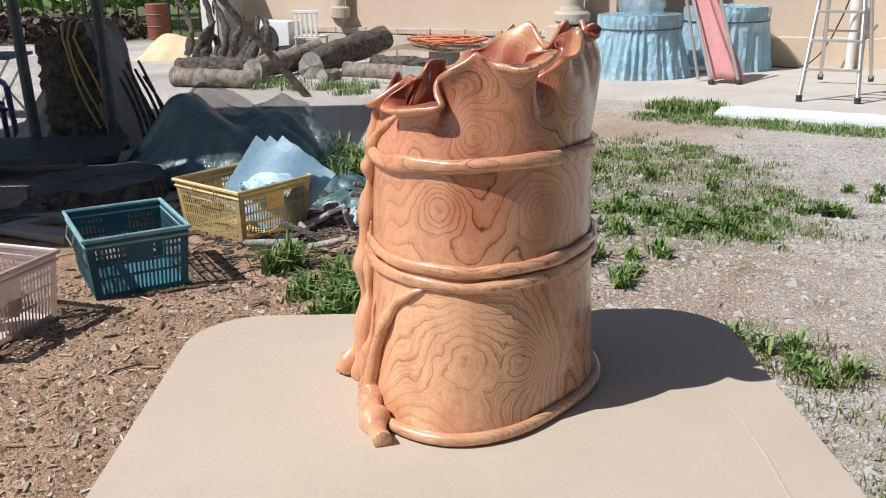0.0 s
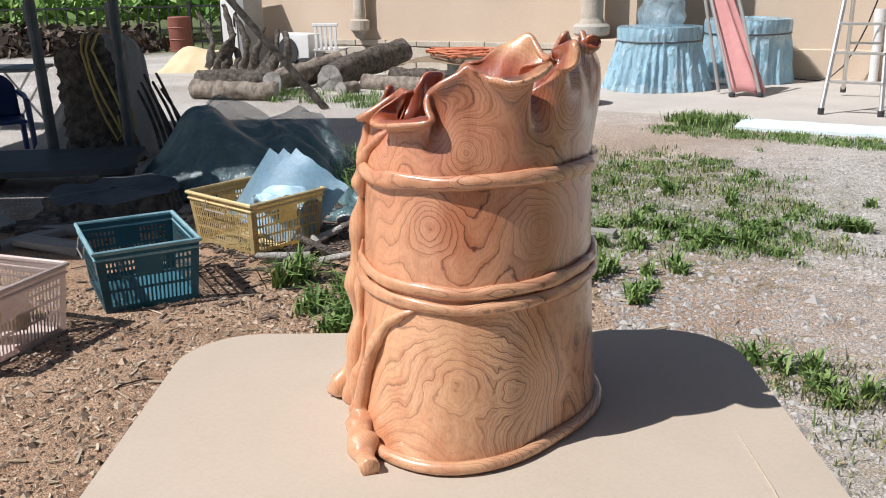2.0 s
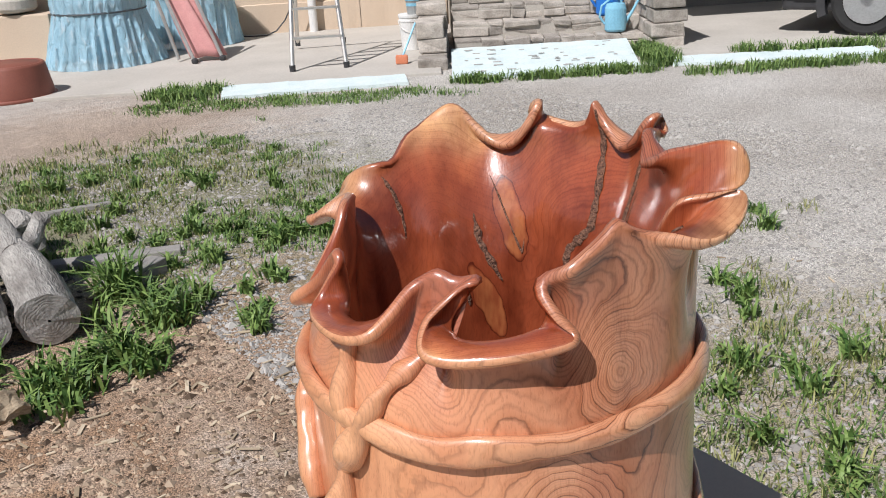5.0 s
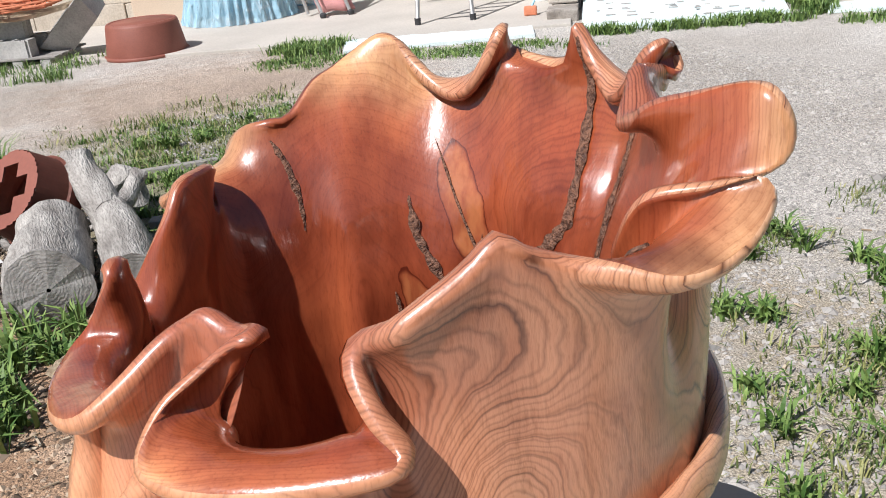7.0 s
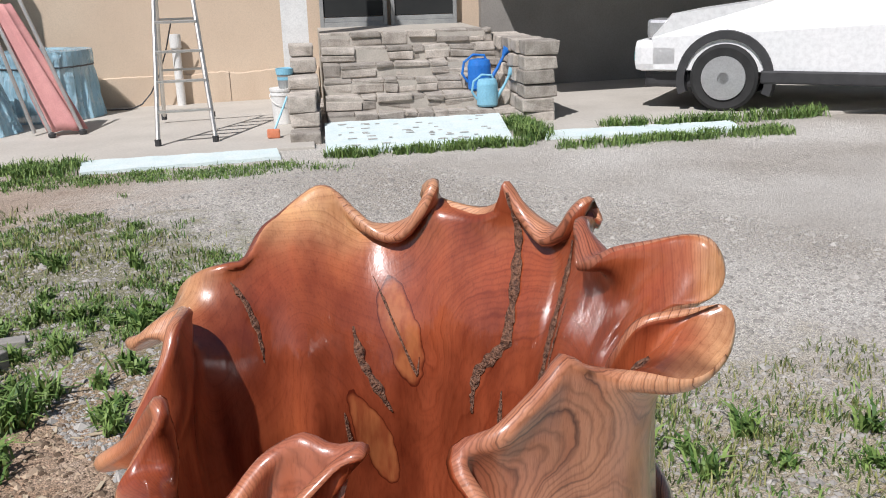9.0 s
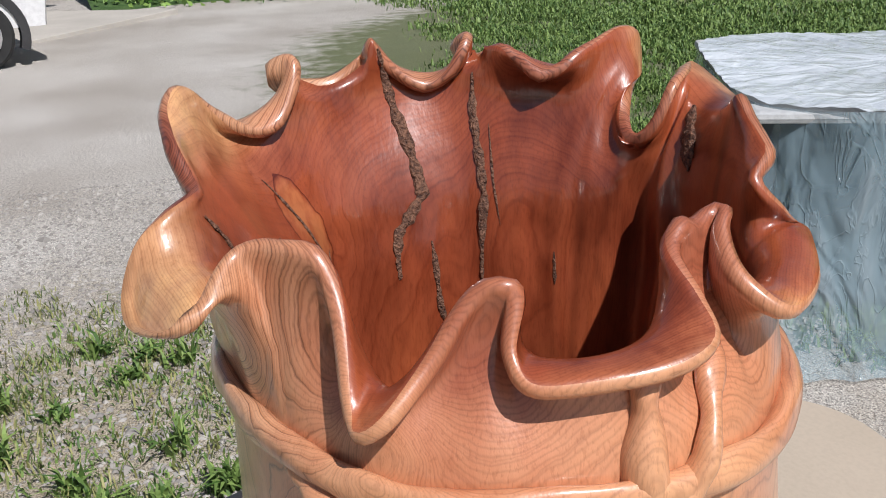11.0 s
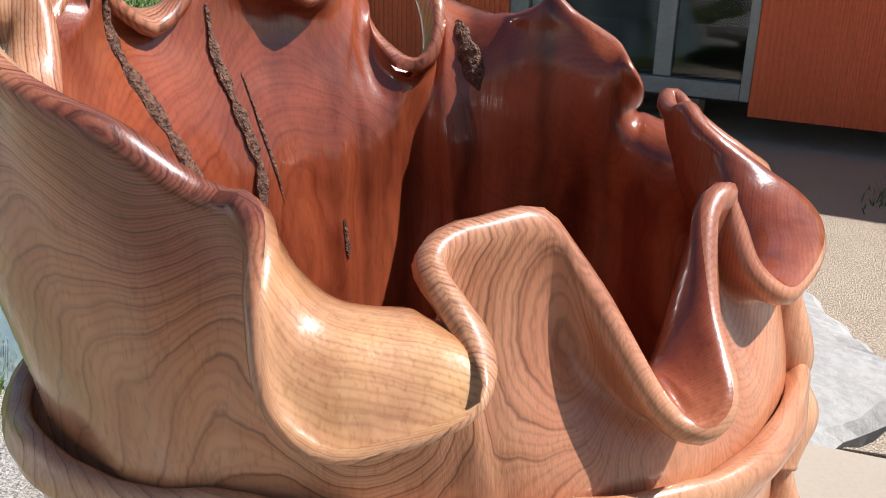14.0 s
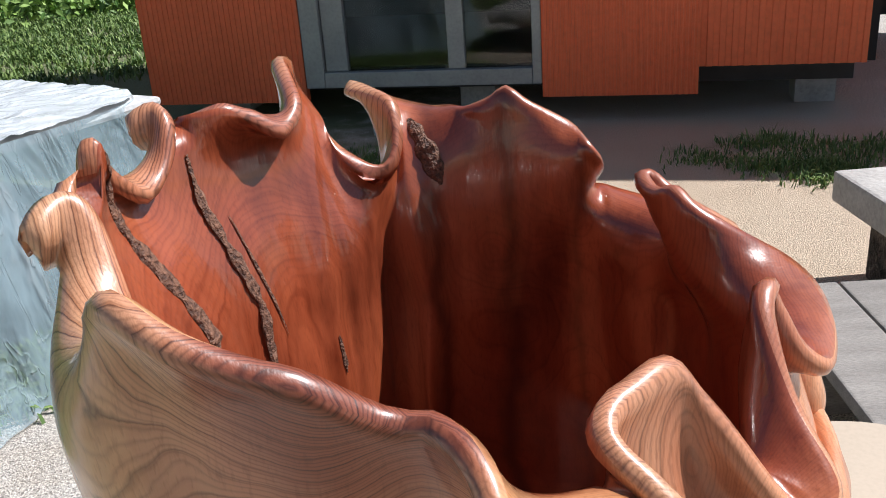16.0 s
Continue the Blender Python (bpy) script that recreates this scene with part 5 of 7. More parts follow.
def folded_parasol():
    ob = thing("folded_swing_seat", place_house(-3.17, 2.10, 0.035), "folded frame with a faded pink canvas leaning by the tables", "folding frame")
    for x0, y0, x1, y1, z1, name in ((-0.02, -0.05, -0.62, 0.35, 1.55, "frame_tube"), (0.30, 0.10, -0.30, 0.45, 1.62, "frame_tube"), (-0.30, 0.25, -0.70, 0.45, 1.50, "frame_tube")):
        bm = bmesh.new()
        tube(bm, [(x0, y0, 0.02), (x1, y1, z1)], 0.024, 8)
        part(name, bm, M_ALU, ob)
    bm = bmesh.new()
    rows = []
    for j in range(15):
        t = j / 14
        cx, cy, z, w = 0.10 - 0.62 * t, 0.20 + 0.25 * t, 0.05 + 1.5 * t, 0.21 - 0.09 * t
        rows.append([(cx + w * math.cos(a) * (1 + 0.18 * math.sin(6 * a + 3 * t)), cy + 0.09 * math.sin(a) * (1 + 0.2 * math.sin(5 * a)), z + 0.012 * math.sin(3 * a)) for a in [2 * math.pi * k / 40 for k in range(40)]])
    grid_mesh(bm, rows, True, True)
    part("canvas", bm, M_PINK, ob, "faded pink canvas", smooth=True)
    for x, y in ((-0.02, -0.05), (0.30, 0.10)):
        bm = bmesh.new()
        lathe(bm, [(0.03, 0), (0.045, 0.02), (0.045, 0.05), (0.02, 0.07)], 12)
        foot = part("caster", bm, M_TRIM, ob)
        foot.location = (x, y, 0)


folded_parasol()
ob = thing("drain_pipe", place_house(-2.03, 4.95, 0.035), "white plastic drain pipe against the porch wall", "pipe")
for z0, z1, r in ((0, 0.95, 0.065), (0.85, 1.05, 0.085)):
    bm = bmesh.new()
    lathe(bm, [(r, z0), (r, z1)], 18)
    part("pipe" if r < 0.07 else "collar", bm, M_WHITEP, ob)
ob = thing("black_cable", place_house(-2.6, 4.72, 0.04), "black cable looping over the concrete to the wall", "cable")
bm = bmesh.new()
tube(bm, [(-1.1 + 0.14 * k, 0.1 * math.sin(k * 0.8), 0.012 if k < 7 else 0.012 + 0.05 * (k - 7) ** 2) for k in range(13)], 0.012, 6)
part("cable", bm, M_TRIM, ob)


def bucket():
    ob = thing("white_bucket", place_house(-0.45, 2.05, 0.035), "tall white plastic bucket with its lid on beside the stone pier", "bucket")
    bm = bmesh.new()
    lathe(bm, [(0.0, 0), (0.115, 0), (0.12, 0.01), (0.138, 0.35), (0.146, 0.352), (0.146, 0.375), (0.139, 0.377), (0.141, 0.41)], 28)
    part("pail", bm, M_WHITEP, ob)
    bm = bmesh.new()
    lathe(bm, [(0.148, 0.405), (0.15, 0.435), (0.145, 0.44), (0.13, 0.432), (0.0, 0.432)], 28)
    part("lid", bm, M_WHITEP, ob)
    bm = bmesh.new()
    tube(bm, [(0.15 * math.cos(a), -0.03 - 0.12 * math.sin(a), 0.37 - 0.13 * math.sin(a)) for a in [math.pi * k / 12 for k in range(13)]], 0.004, 6)
    part("handle", bm, M_ALU, ob)
    ob2 = thing("broom", place_house(-0.40, 0.92, 0.036), "blue-handled brush leaning on the stone pier", "brush")
    bm = bmesh.new()
    tube(bm, [(-0.13, -0.06, 0.08), (0.03, 0.14, 0.42)], 0.012, 8)
    part("handle", bm, M_SKYCAN, ob2)
    bm = bmesh.new()
    box(bm, -0.21, -0.11, 0.0, -0.07, -0.03, 0.10, bevel=0.02)
    part("bristles", bm, M_ROPE, ob2)
    ob3 = thing("small_pail", place_house(-0.40, 2.05, 0.468), "small blue-rimmed grey pail on the bucket lid", "pail")
    bm = bmesh.new()
    lathe(bm, [(0.0, 0), (0.075, 0), (0.08, 0.01), (0.094, 0.17)], 22)
    part("body", bm, M_FRAME, ob3)
    bm = bmesh.new()
    lathe(bm, [(0.095, 0.165), (0.102, 0.17), (0.106, 0.235), (0.10, 0.24), (0.094, 0.235), (0.09, 0.10), (0.0, 0.10)], 22)
    part("rim", bm, M_SKYCAN, ob3, "bright blue rim")


bucket()


def watering_can(m, material, label, s):
    ob = thing("watering_can", m, label, "watering can", "watering cans")
    bm = bmesh.new()
    lathe(bm, [(0.10 * s, 0), (0.115 * s, 0.02 * s), (0.115 * s, 0.24 * s), (0.10 * s, 0.29 * s), (0.06 * s, 0.30 * s), (0.055 * s, 0.27 * s)], 24, 0.8)
    part("body", bm, material, ob, smooth=False)
    bm = bmesh.new()
    tube(bm, [(0.10 * s, 0, 0.08 * s), (0.18 * s, 0, 0.20 * s), (0.25 * s, 0, 0.33 * s)], [0.022 * s, 0.016 * s, 0.014 * s], 10)
    spout = part("spout", bm, material, ob)
    bm = bmesh.new()
    tube(bm, [(0.24 * s, 0, 0.32 * s), (0.285 * s, 0, 0.385 * s)], [0.016 * s, 0.05 * s], 14)
    part("rose", bm, material, spout)
    bm = bmesh.new()
    tube(bm, [(-0.115 * s, 0, 0.08 * s), (-0.17 * s, 0, 0.16 * s), (-0.15 * s, 0, 0.27 * s), (-0.06 * s, 0, 0.34 * s), (0.05 * s, 0, 0.33 * s), (0.07 * s, 0, 0.28 * s)], 0.013 * s, 8)
    part("handle", bm, material, ob)


watering_can(place_house(1.95, 1.71, 0.342), M_BLUECAN, "deep blue plastic watering can on a stone step", 1.25)
watering_can(place_house(1.99, 1.43, 0.172), M_SKYCAN, "light blue plastic watering can on a stone step", 1.1)


# ---- red tub, pallet and logs by the apron ----
ob = thing("plastic_tub", place_house(-4.80, 0.43, 0.0) @ Matrix.Scale(0.80, 4), "large red-brown rubber tub turned upside down", "tub")
bm = bmesh.new()
lathe(bm, [(0.548, 0.02), (0.552, 0.052), (0.49, 0.44), (0.475, 0.468)], 48)
part("wall", bm, M_CLAY, ob, smooth=True)
bm = bmesh.new()
lathe(bm, [(0.545, 0.0), (0.565, 0.0), (0.58, 0.015), (0.58, 0.045), (0.572, 0.054), (0.550, 0.056)], 48)
part("rim", bm, M_CLAY, ob, smooth=True)
bm = bmesh.new()
lathe(bm, [(0.477, 0.464), (0.468, 0.474), (0.44, 0.476), (0.42, 0.462), (0.02, 0.455)], 48)
part("base", bm, M_CLAY, ob)

ob = thing("pallet", place_house(-6.35, 0.42, 0.0, 4), "weathered pallet base with grey concrete blocks", "pallet")
for k in range(4):
    box_part("runner", (-0.55 + 0.32 * k, -0.35, 0.0, -0.43 + 0.32 * k, 0.45, 0.10), M_GREY, ob, bevel=0.008)
for k in range(5):
    box_part("deck_board", (-0.60, -0.36 + 0.165 * k, 0.102, 0.60, -0.22 + 0.165 * k, 0.122), M_GREYWOOD, ob, bevel=0.003)


def cinder_block(x, y, z, turn):
    ob = thing("concrete_block", place_house(-6.35, 0.42, 0.123, 4) @ pose(x, y, z, 0, 0, turn), "grey hollow concrete block on the pallet", "concrete block", "concrete blocks")
    bm = bmesh.new()
    for x0, x1 in ((-0.195, -0.165), (-0.015, 0.015), (0.165, 0.195)):
        box(bm, x0, -0.075, 0, x1, 0.075, 0.19)
    box(bm, -0.165, -0.095, 0, 0.165, -0.0752, 0.19)
    box(bm, -0.165, 0.0752, 0, 0.165, 0.095, 0.19)
    part("block", bm, M_GREY, ob)


for x, y, z, turn in ((-0.32, -0.2, 0, 3), (0.12, -0.22, 0, -4), (-0.3, 0.12, 0, 0), (0.15, 0.14, 0, 5), (0.02, -0.05, 0.192, 8)):
    cinder_block(x, y, z, turn)
ob = thing("plank", place_house(-6.35, 0.35, 0.505, 4) @ pose(-0.1, 0.05, 0.03, 2, -3, 6), "bent pale board lying over the concrete blocks", "board")
bm = bmesh.new()
rows = [[(-0.75 + 1.6 * i / 14, -0.28 + 0.56 * j / 3, 0.03 * math.sin(i * 0.5) + 0.01 * j) for i in range(15)] for j in range(4)]
grid_mesh(bm, rows, False)
bmesh.ops.solidify(bm, geom=bm.faces[:], thickness=0.015)
part("board", bm, M_CHIP, ob)
ob = thing("rope_coil", place_house(-6.3, 0.38, 0.58), "loose coil of orange rope on the board", "rope")
bm = bmesh.new()
rs = random.Random(3)
pts = []
for k in range(240):
    a = k * 0.33
    r = 0.26 + 0.12 * math.sin(k * 0.21) + rs.uniform(-0.02, 0.02)
    pts.append((r * 1.5 * math.cos(a) + 0.1 * math.sin(k * 0.05), r * 0.7 * math.sin(a), 0.02 + 0.035 * (1 + math.sin(k * 0.37)) + 0.0002 * k))
tube(bm, pts, 0.011, 6)
part("rope", bm, M_ROPE, ob)
ob = thing("wheelbarrow_tray", place_house(-5.62, 0.75, 0.0), "tilted grey metal barrow tray beside the pallet", "barrow")
bm = bmesh.new()
rows = [[(x * s, y * s, 0.0 + (0.3 if s > 0.8 else 0.0)) for x, y in ((-0.4, -0.3), (0.4, -0.3), (0.4, 0.3), (-0.4, 0.3))] for s in (0.7, 1.0)]
grid_mesh(bm, rows, True, False)
bm.faces.new([v for v in bm.verts][:4])
bmesh.ops.recalc_face_normals(bm, faces=bm.faces)
bmesh.ops.solidify(bm, geom=bm.faces[:], thickness=0.012)
bmesh.ops.transform(bm, matrix=pose(0, 0, 0.30, 18, -42, 0), verts=bm.verts)
part("tray", bm, M_GREY, ob)


def log_thing(name, a, b, r0, r1, material, label, end_mat=None, bend=0.0, lump=0.25, seed=0.0, category="log", group="logs"):
    """A felled log lying from a to b, with uneven bark and cut ends."""
    a, b = Vector(a), Vector(b)
    ob = thing(name, Matrix.Translation(a), label, category, group)
    d = b - a
    side = d.cross(Vector((0, 0, 1))).normalized()
    n = 22
    pts = [d * (k / n) + side * bend * math.sin(math.pi * k / n) for k in range(n + 1)]
    rad = [r0 + (r1 - r0) * k / n for k in range(n + 1)]
    bm = bmesh.new()
    vs = tube(bm, [tuple(p) for p in pts], rad, 28, False)
    for v in bm.verts:
        v.co += noise.noise_vector(v.co * 5 + Vector((seed, 0, 0))) * r0 * lump + noise.noise_vector(v.co * 18 + Vector((seed, 3, 0))) * r0 * 0.07
    ends = [[v.co.copy() for v in vs[0]], [v.co.copy() for v in vs[-1]]]
    part("bark", bm, material, ob, smooth=True)
    for ring, s in zip(ends, (-1, 1)):
        bm = bmesh.new()
        mid = sum(ring, Vector()) / len(ring)
        rows = [[mid.lerp(p, f) + d.normalized() * s * 0.012 * (1 - f) for p in ring] for f in (1.0, 0.85, 0.6, 0.3, 0.05)]
        grid_mesh(bm, rows)
        bmesh.ops.recalc_face_normals(bm, faces=bm.faces)
        part("cut_end", bm, end_mat or M_CUT, ob, "weathered grey sawn end")
    return ob


log_thing("log", (-0.02, 4.44, 0.165), (0.06, 5.15, 0.15), 0.165, 0.15, M_BARKPALE, "short grey log with a cracked sawn face", seed=1.0, lump=0.12)
fork = log_thing("forked_log", (0.29, 4.42, 0.125), (0.30, 5.06, 0.21), 0.125, 0.088, M_BARKPALE, "pale weathered forked log leaning upward on the bare soil", bend=0.02, lump=0.10, seed=2.0)
for a, b, r0, r1, seed in (((0.01, 0.58, 0.08), (-0.05, 1.10, 0.22), 0.085, 0.085, 3.0), ((0.04, 0.60, 0.08), (0.20, 0.86, 0.16), 0.052, 0.040, 4.0)):
    bm = bmesh.new()
    a, b = Vector(a), Vector(b)
    vs = tube(bm, [tuple(a.lerp(b, k / 10)) for k in range(11)], [r0 + (r1 - r0) * k / 10 for k in range(11)], 22, True)
    for v in bm.verts:
        far = (v.co - a).dot(b - a) / (b - a).length_squared
        v.co += noise.noise_vector(v.co * 7 + Vector((seed, 0, 0))) * r0 * 0.22 + noise.noise_vector(v.co * 22 + Vector((0, seed, 0))) * r0 * (0.08 + 0.9 * max(0.0, far - 0.75))
    bmesh.ops.recalc_face_normals(bm, faces=bm.faces)
    part("prong", bm, M_BARKPALE, fork, "broken prong with cracked grey wood")
log_thing("log", (-3.7, 13.35, 0.14), (-2.4, 12.9, 0.13), 0.14, 0.12, M_LOGBROWN, "pale crooked log lying in the grass", bend=0.08, seed=5.0)
log_thing("log", (-3.9, 14.3, 0.18), (-2.6, 13.9, 0.20), 0.17, 0.16, M_BARK, "dark barked log in the wood pile", seed=6.0)
log_thing("log", (-2.6, 13.6, 0.19), (-1.9, 15.6, 0.30), 0.16, 0.15, M_LOGBROWN, "split pale log leaning on the pile", seed=7.0)
log_thing("log", (-1.75, 13.7, 0.22), (-0.80, 15.9, 0.42), 0.21, 0.22, M_BARK, "large dark bark-covered log", bend=-0.1, seed=8.0, lump=0.15)
log_thing("log", (-2.5, 14.3, 0.19), (-1.2, 16.4, 0.28), 0.18, 0.17, M_BARK, "dark rounded log behind the others", seed=9.0)
log_thing("log", (-1.55, 13.3, 0.10), (-1.35, 13.55, 0.10), 0.10, 0.10, M_LOGBROWN, "short round of pale firewood", seed=10.0)
log_thing("squared_timber", (-1.25, 14.0, 0.13), (-0.1, 13.2, 0.13), 0.13, 0.12, M_LOGBROWN, "pale squared timber in the grass", seed=11.0, lump=0.1, category="timber")
log_thing("log", (-0.9, 14.9, 0.16), (0.0, 14.4, 0.14), 0.14, 0.12, M_BARK, "dark log beside the pallet", seed=12.0)


def loose_plank(a, b, w, t, label):
    a, b = Vector(a), Vector(b)
    ob = thing("loose_plank", Matrix.Translation(a) @ Matrix.Rotation(math.atan2(b.y - a.y, b.x - a.x), 4, "Z"), label, "plank", "loose planks")
    box_part("board", (0, -w / 2, 0.002, (b - a).length, w / 2, t), M_GREYWOOD, ob, bevel=0.006)


loose_plank((0.60, 6.44, 0), (1.08, 6.35, 0), 0.05, 0.035, "thin weathered batten lying in the grass")
loose_plank((0.50, 5.38, 0), (1.09, 5.14, 0), 0.09, 0.05, "grey weathered plank beside the logs")
loose_plank((0.62, 4.79, 0), (0.92, 4.97, 0), 0.10, 0.08, "short squared grey timber offcut in the weeds")


def broken_pot():
    ob = thing("broken_pot", Matrix.Translation((0.0, 5.42, 0.27)) @ Vector((-0.62, -0.36, 0.60)).to_track_quat("Z", "Y").to_matrix().to_4x4() @ pose(0, 0, -0.12, 0, 0, 20), "red-brown plastic pot with a cross-shaped cut-out lying on a log", "pot")
    bm = bmesh.new()
    n = 48
    rows = []
    for r, z in ((0.215, 0.0), (0.22, 0.05), (0.235, 0.055), (0.235, 0.085), (0.22, 0.09), (0.20, 0.24)):
        rows.append([(r * math.cos(2 * math.pi * k / n), r * math.sin(2 * math.pi * k / n), z) for k in range(n)])
    grid_mesh(bm, rows)
    bmesh.ops.solidify(bm, geom=bm.faces[:], thickness=0.008)
    part("wall", bm, M_CLAY, ob)
    bm = bmesh.new()
    step, at = 0.0125, {}

    def corner(i, j, z):
        if (i, j, z) not in at:
            x, y = i * step, j * step
            r = math.hypot(x, y)
            f = min(1.0, 0.199 / r) if r > 0 else 1.0
            at[i, j, z] = bm.verts.new((x * f, y * f, 0.236 + 0.009 * z))
        return at[i, j, z]

    solid = set()
    for i in range(-17, 17):
        for j in range(-17, 17):
            x, y = (i + 0.5) * step, (j + 0.5) * step
            hole = (abs(x) < 0.046 and abs(y) < 0.125) or (abs(y) < 0.046 and abs(x) < 0.125)
            if x * x + y * y < 0.197**2 and not hole:
                solid.add((i, j))
    for i, j in solid:
        bm.faces.new([corner(i, j, 1), corner(i + 1, j, 1), corner(i + 1, j + 1, 1), corner(i, j + 1, 1)])
        bm.faces.new([corner(i, j + 1, 0), corner(i + 1, j + 1, 0), corner(i + 1, j, 0), corner(i, j, 0)])
        for di, dj, a, b in ((1, 0, (1, 0), (1, 1)), (-1, 0, (0, 1), (0, 0)), (0, 1, (1, 1), (0, 1)), (0, -1, (0, 0), (1, 0))):
            if (i + di, j + dj) not in solid:
                bm.faces.new([corner(i + a[0], j + a[1], 0), corner(i + b[0], j + b[1], 0), corner(i + b[0], j + b[1], 1), corner(i + a[0], j + a[1], 1)])
    part("base", bm, M_CLAY, ob)


broken_pot()
ob = thing("log_end_stump", pose(0.42, 5.75, 0.0), "small pale broken log chunk under the pot", "wood chunk")
bm = bmesh.new()
bmesh.ops.create_icosphere(bm, subdivisions=3, radius=0.14)
for v in bm.verts:
    v.co = Vector((v.co.x, v.co.y, max(0.0, v.co.z + 0.1))) + noise.noise_vector(v.co * 9) * 0.05
    v.co.z = max(0.0, v.co.z)
part("chunk", bm, M_BARKPALE, ob)
ob = thing("wood_chunk", pose(0.0, 3.80, 0.10, 20, 10, 30), "pale broken chunk of bark in the weeds", "wood chunk")
bm = bmesh.new()
box(bm, -0.07, -0.05, -0.014, 0.07, 0.05, 0.014)
bmesh.ops.subdivide_edges(bm, edges=bm.edges[:], cuts=7, use_grid_fill=True)
for v in bm.verts:
    v.co += noise.noise_vector(v.co * 16) * 0.024 + noise.noise_vector(v.co * 60) * 0.006
part("chunk", bm, M_CHUNK, ob)


# ---- crates, tarp and clutter by the shelter ----
def crate(m, material, label, lx=0.52, ly=0.36, h=0.30):
    """A slotted harvest crate: tapered, with a rim, corner posts, slot bars and wire handles."""
    ob = thing("slotted_crate", m, label, "crate", "harvest crates")
    tw = 0.90
    box_part("floor", (-lx / 2 * tw, -ly / 2 * tw, 0.0, lx / 2 * tw, ly / 2 * tw, 0.012), material, ob)

    for s, (dx, dy, half, dist) in enumerate(((1, 0, lx / 2, -ly / 2), (1, 0, lx / 2, ly / 2), (0, 1, ly / 2, -lx / 2), (0, 1, ly / 2, lx / 2))):
        def pt(along, z):
            k = tw + (1 - tw) * z / h
            return (along * k, dist * k, z) if dx else (dist * k, along * k, z)
        bm = bmesh.new()
        nb = int(half * 2 / 0.024)
        xs = [-half, -half + 0.035]
        for k in range(nb):
            x = -half + 0.035 + (2 * half - 0.07) * k / nb
            xs += [x + 0.005, x + (2 * half - 0.07) / nb - 0.005]
        xs += [half - 0.035, half]
        zz = [0.0, 0.035, h * 0.34, h * 0.385, h * 0.54, h * 0.585, h * 0.72, h * 0.76, h - 0.055, h]
        grid = [[bm.verts.new(pt(x, z)) for x in xs] for z in zz]
        for j in range(len(zz) - 1):
            for i in range(len(xs) - 1):
                slot = 2 <= i <= len(xs) - 4 and i % 2 == 0 and j in (1, 3, 5, 7)
                plate = dx and j in (5, 6, 7) and abs((xs[i] + xs[i + 1]) / 2) < 0.065
                if not slot or plate:
                    bm.faces.new((grid[j][i], grid[j][i + 1], grid[j + 1][i + 1], grid[j + 1][i]))
        bmesh.ops.solidify(bm, geom=bm.faces[:], thickness=0.005)
        bmesh.ops.recalc_face_normals(bm, faces=bm.faces)
        part("side_wall", bm, material, ob)
    bm = bmesh.new()
    r = [(lx / 2, ly / 2), (-lx / 2, ly / 2), (-lx / 2, -ly / 2), (lx / 2, -ly / 2)]
    tube(bm, [(x * 1.015, y * 1.02, h) for x, y in r + r[:1]], 0.012, 6)
    tube(bm, [(x * 1.0, y * 1.0, h - 0.035) for x, y in r + r[:1]], 0.007, 6)
    # the teal crate's rim gets the colour with painted sun gloss
    part("rim", bm, M_RIMTEAL if material == M_BLUEP else material, ob)
    for s in (-1, 1):
        bm = bmesh.new()
        tube(bm, [(s * (lx / 2 + 0.015), -0.10, h - 0.01), (s * (lx / 2 + 0.03), -0.10, h - 0.07), (s * (lx / 2 + 0.03), 0.10, h - 0.07), (s * (lx / 2 + 0.015), 0.10, h - 0.01)], 0.004, 6)
        part("wire_handle", bm, M_ALU, ob)
    return ob


crate(pose(-1.44, 4.26, 0, 0, 0, 29), M_BLUEP, "empty teal slotted plastic crate on bare soil", 0.48, 0.60, 0.31)
crate(pose(-1.05, 5.22, 0, 0, 0, 50), M_YELP, "faded yellow slotted crate holding folded plastic sheets", 0.54, 0.60, 0.31)
crate(pose(-1.885, 3.52, 0, 0, 0, 71), M_CRATEW, "pinkish white slotted crate with wood scraps", 0.60, 0.46, 0.31)
for k, (dx, dy, rz, s) in enumerate(((0.0, 0.05, 20, 1.0), (0.10, -0.02, 60, 0.8))):
    bm = bmesh.new()
    box(bm, -0.09 * s, -0.05, 0, 0.09 * s, 0.05, 0.16 * s, bevel=0.01)
    for v in bm.verts:
        v.co += noise.noise_vector(v.co * 12 + Vector((k, 0, 0))) * 0.02
    ob = tagged(part("wood_scrap", bm, M_CHIP), "pale offcut of wood lying in the crate", "wood scrap", "wood scraps")
    ob.matrix_world = pose(-1.86 + dx, 3.52 + dy, 0.10, 10, 15, rz)

ob = thing("folded_film_sheets", pose(-1.05, 5.22, 0.02), "stack of pale blue folded plastic sheets in the yellow crate", "plastic sheets")
for k in range(3):
    bm = bmesh.new()
    rows = [[(-0.21 + 0.42 * i / 12, 0.010 * math.sin(0.6 * i + k) + 0.02 * (i / 12) ** 2, 0.46 * j / 8 + 0.004 * math.sin(i * 1.7 + j)) for i in range(13)] for j in range(9)]
    grid_mesh(bm, rows, False)
    bmesh.ops.solidify(bm, geom=bm.faces[:], thickness=0.010)
    bmesh.ops.transform(bm, matrix=pose(0.0 + 0.05 * k, -0.05 + 0.03 * k, 0.06, -30 - 2 * k, 24 + 3.0 * k, -24), verts=bm.verts)
    part("sheet", bm, M_SHEET, ob)
ob = thing("film_bag", pose(-0.88, 5.20, 0.21), "crumpled white plastic bag in the yellow crate", "plastic bag")
bm = bmesh.new()
bmesh.ops.create_icosphere(bm, subdivisions=4, radius=0.16)
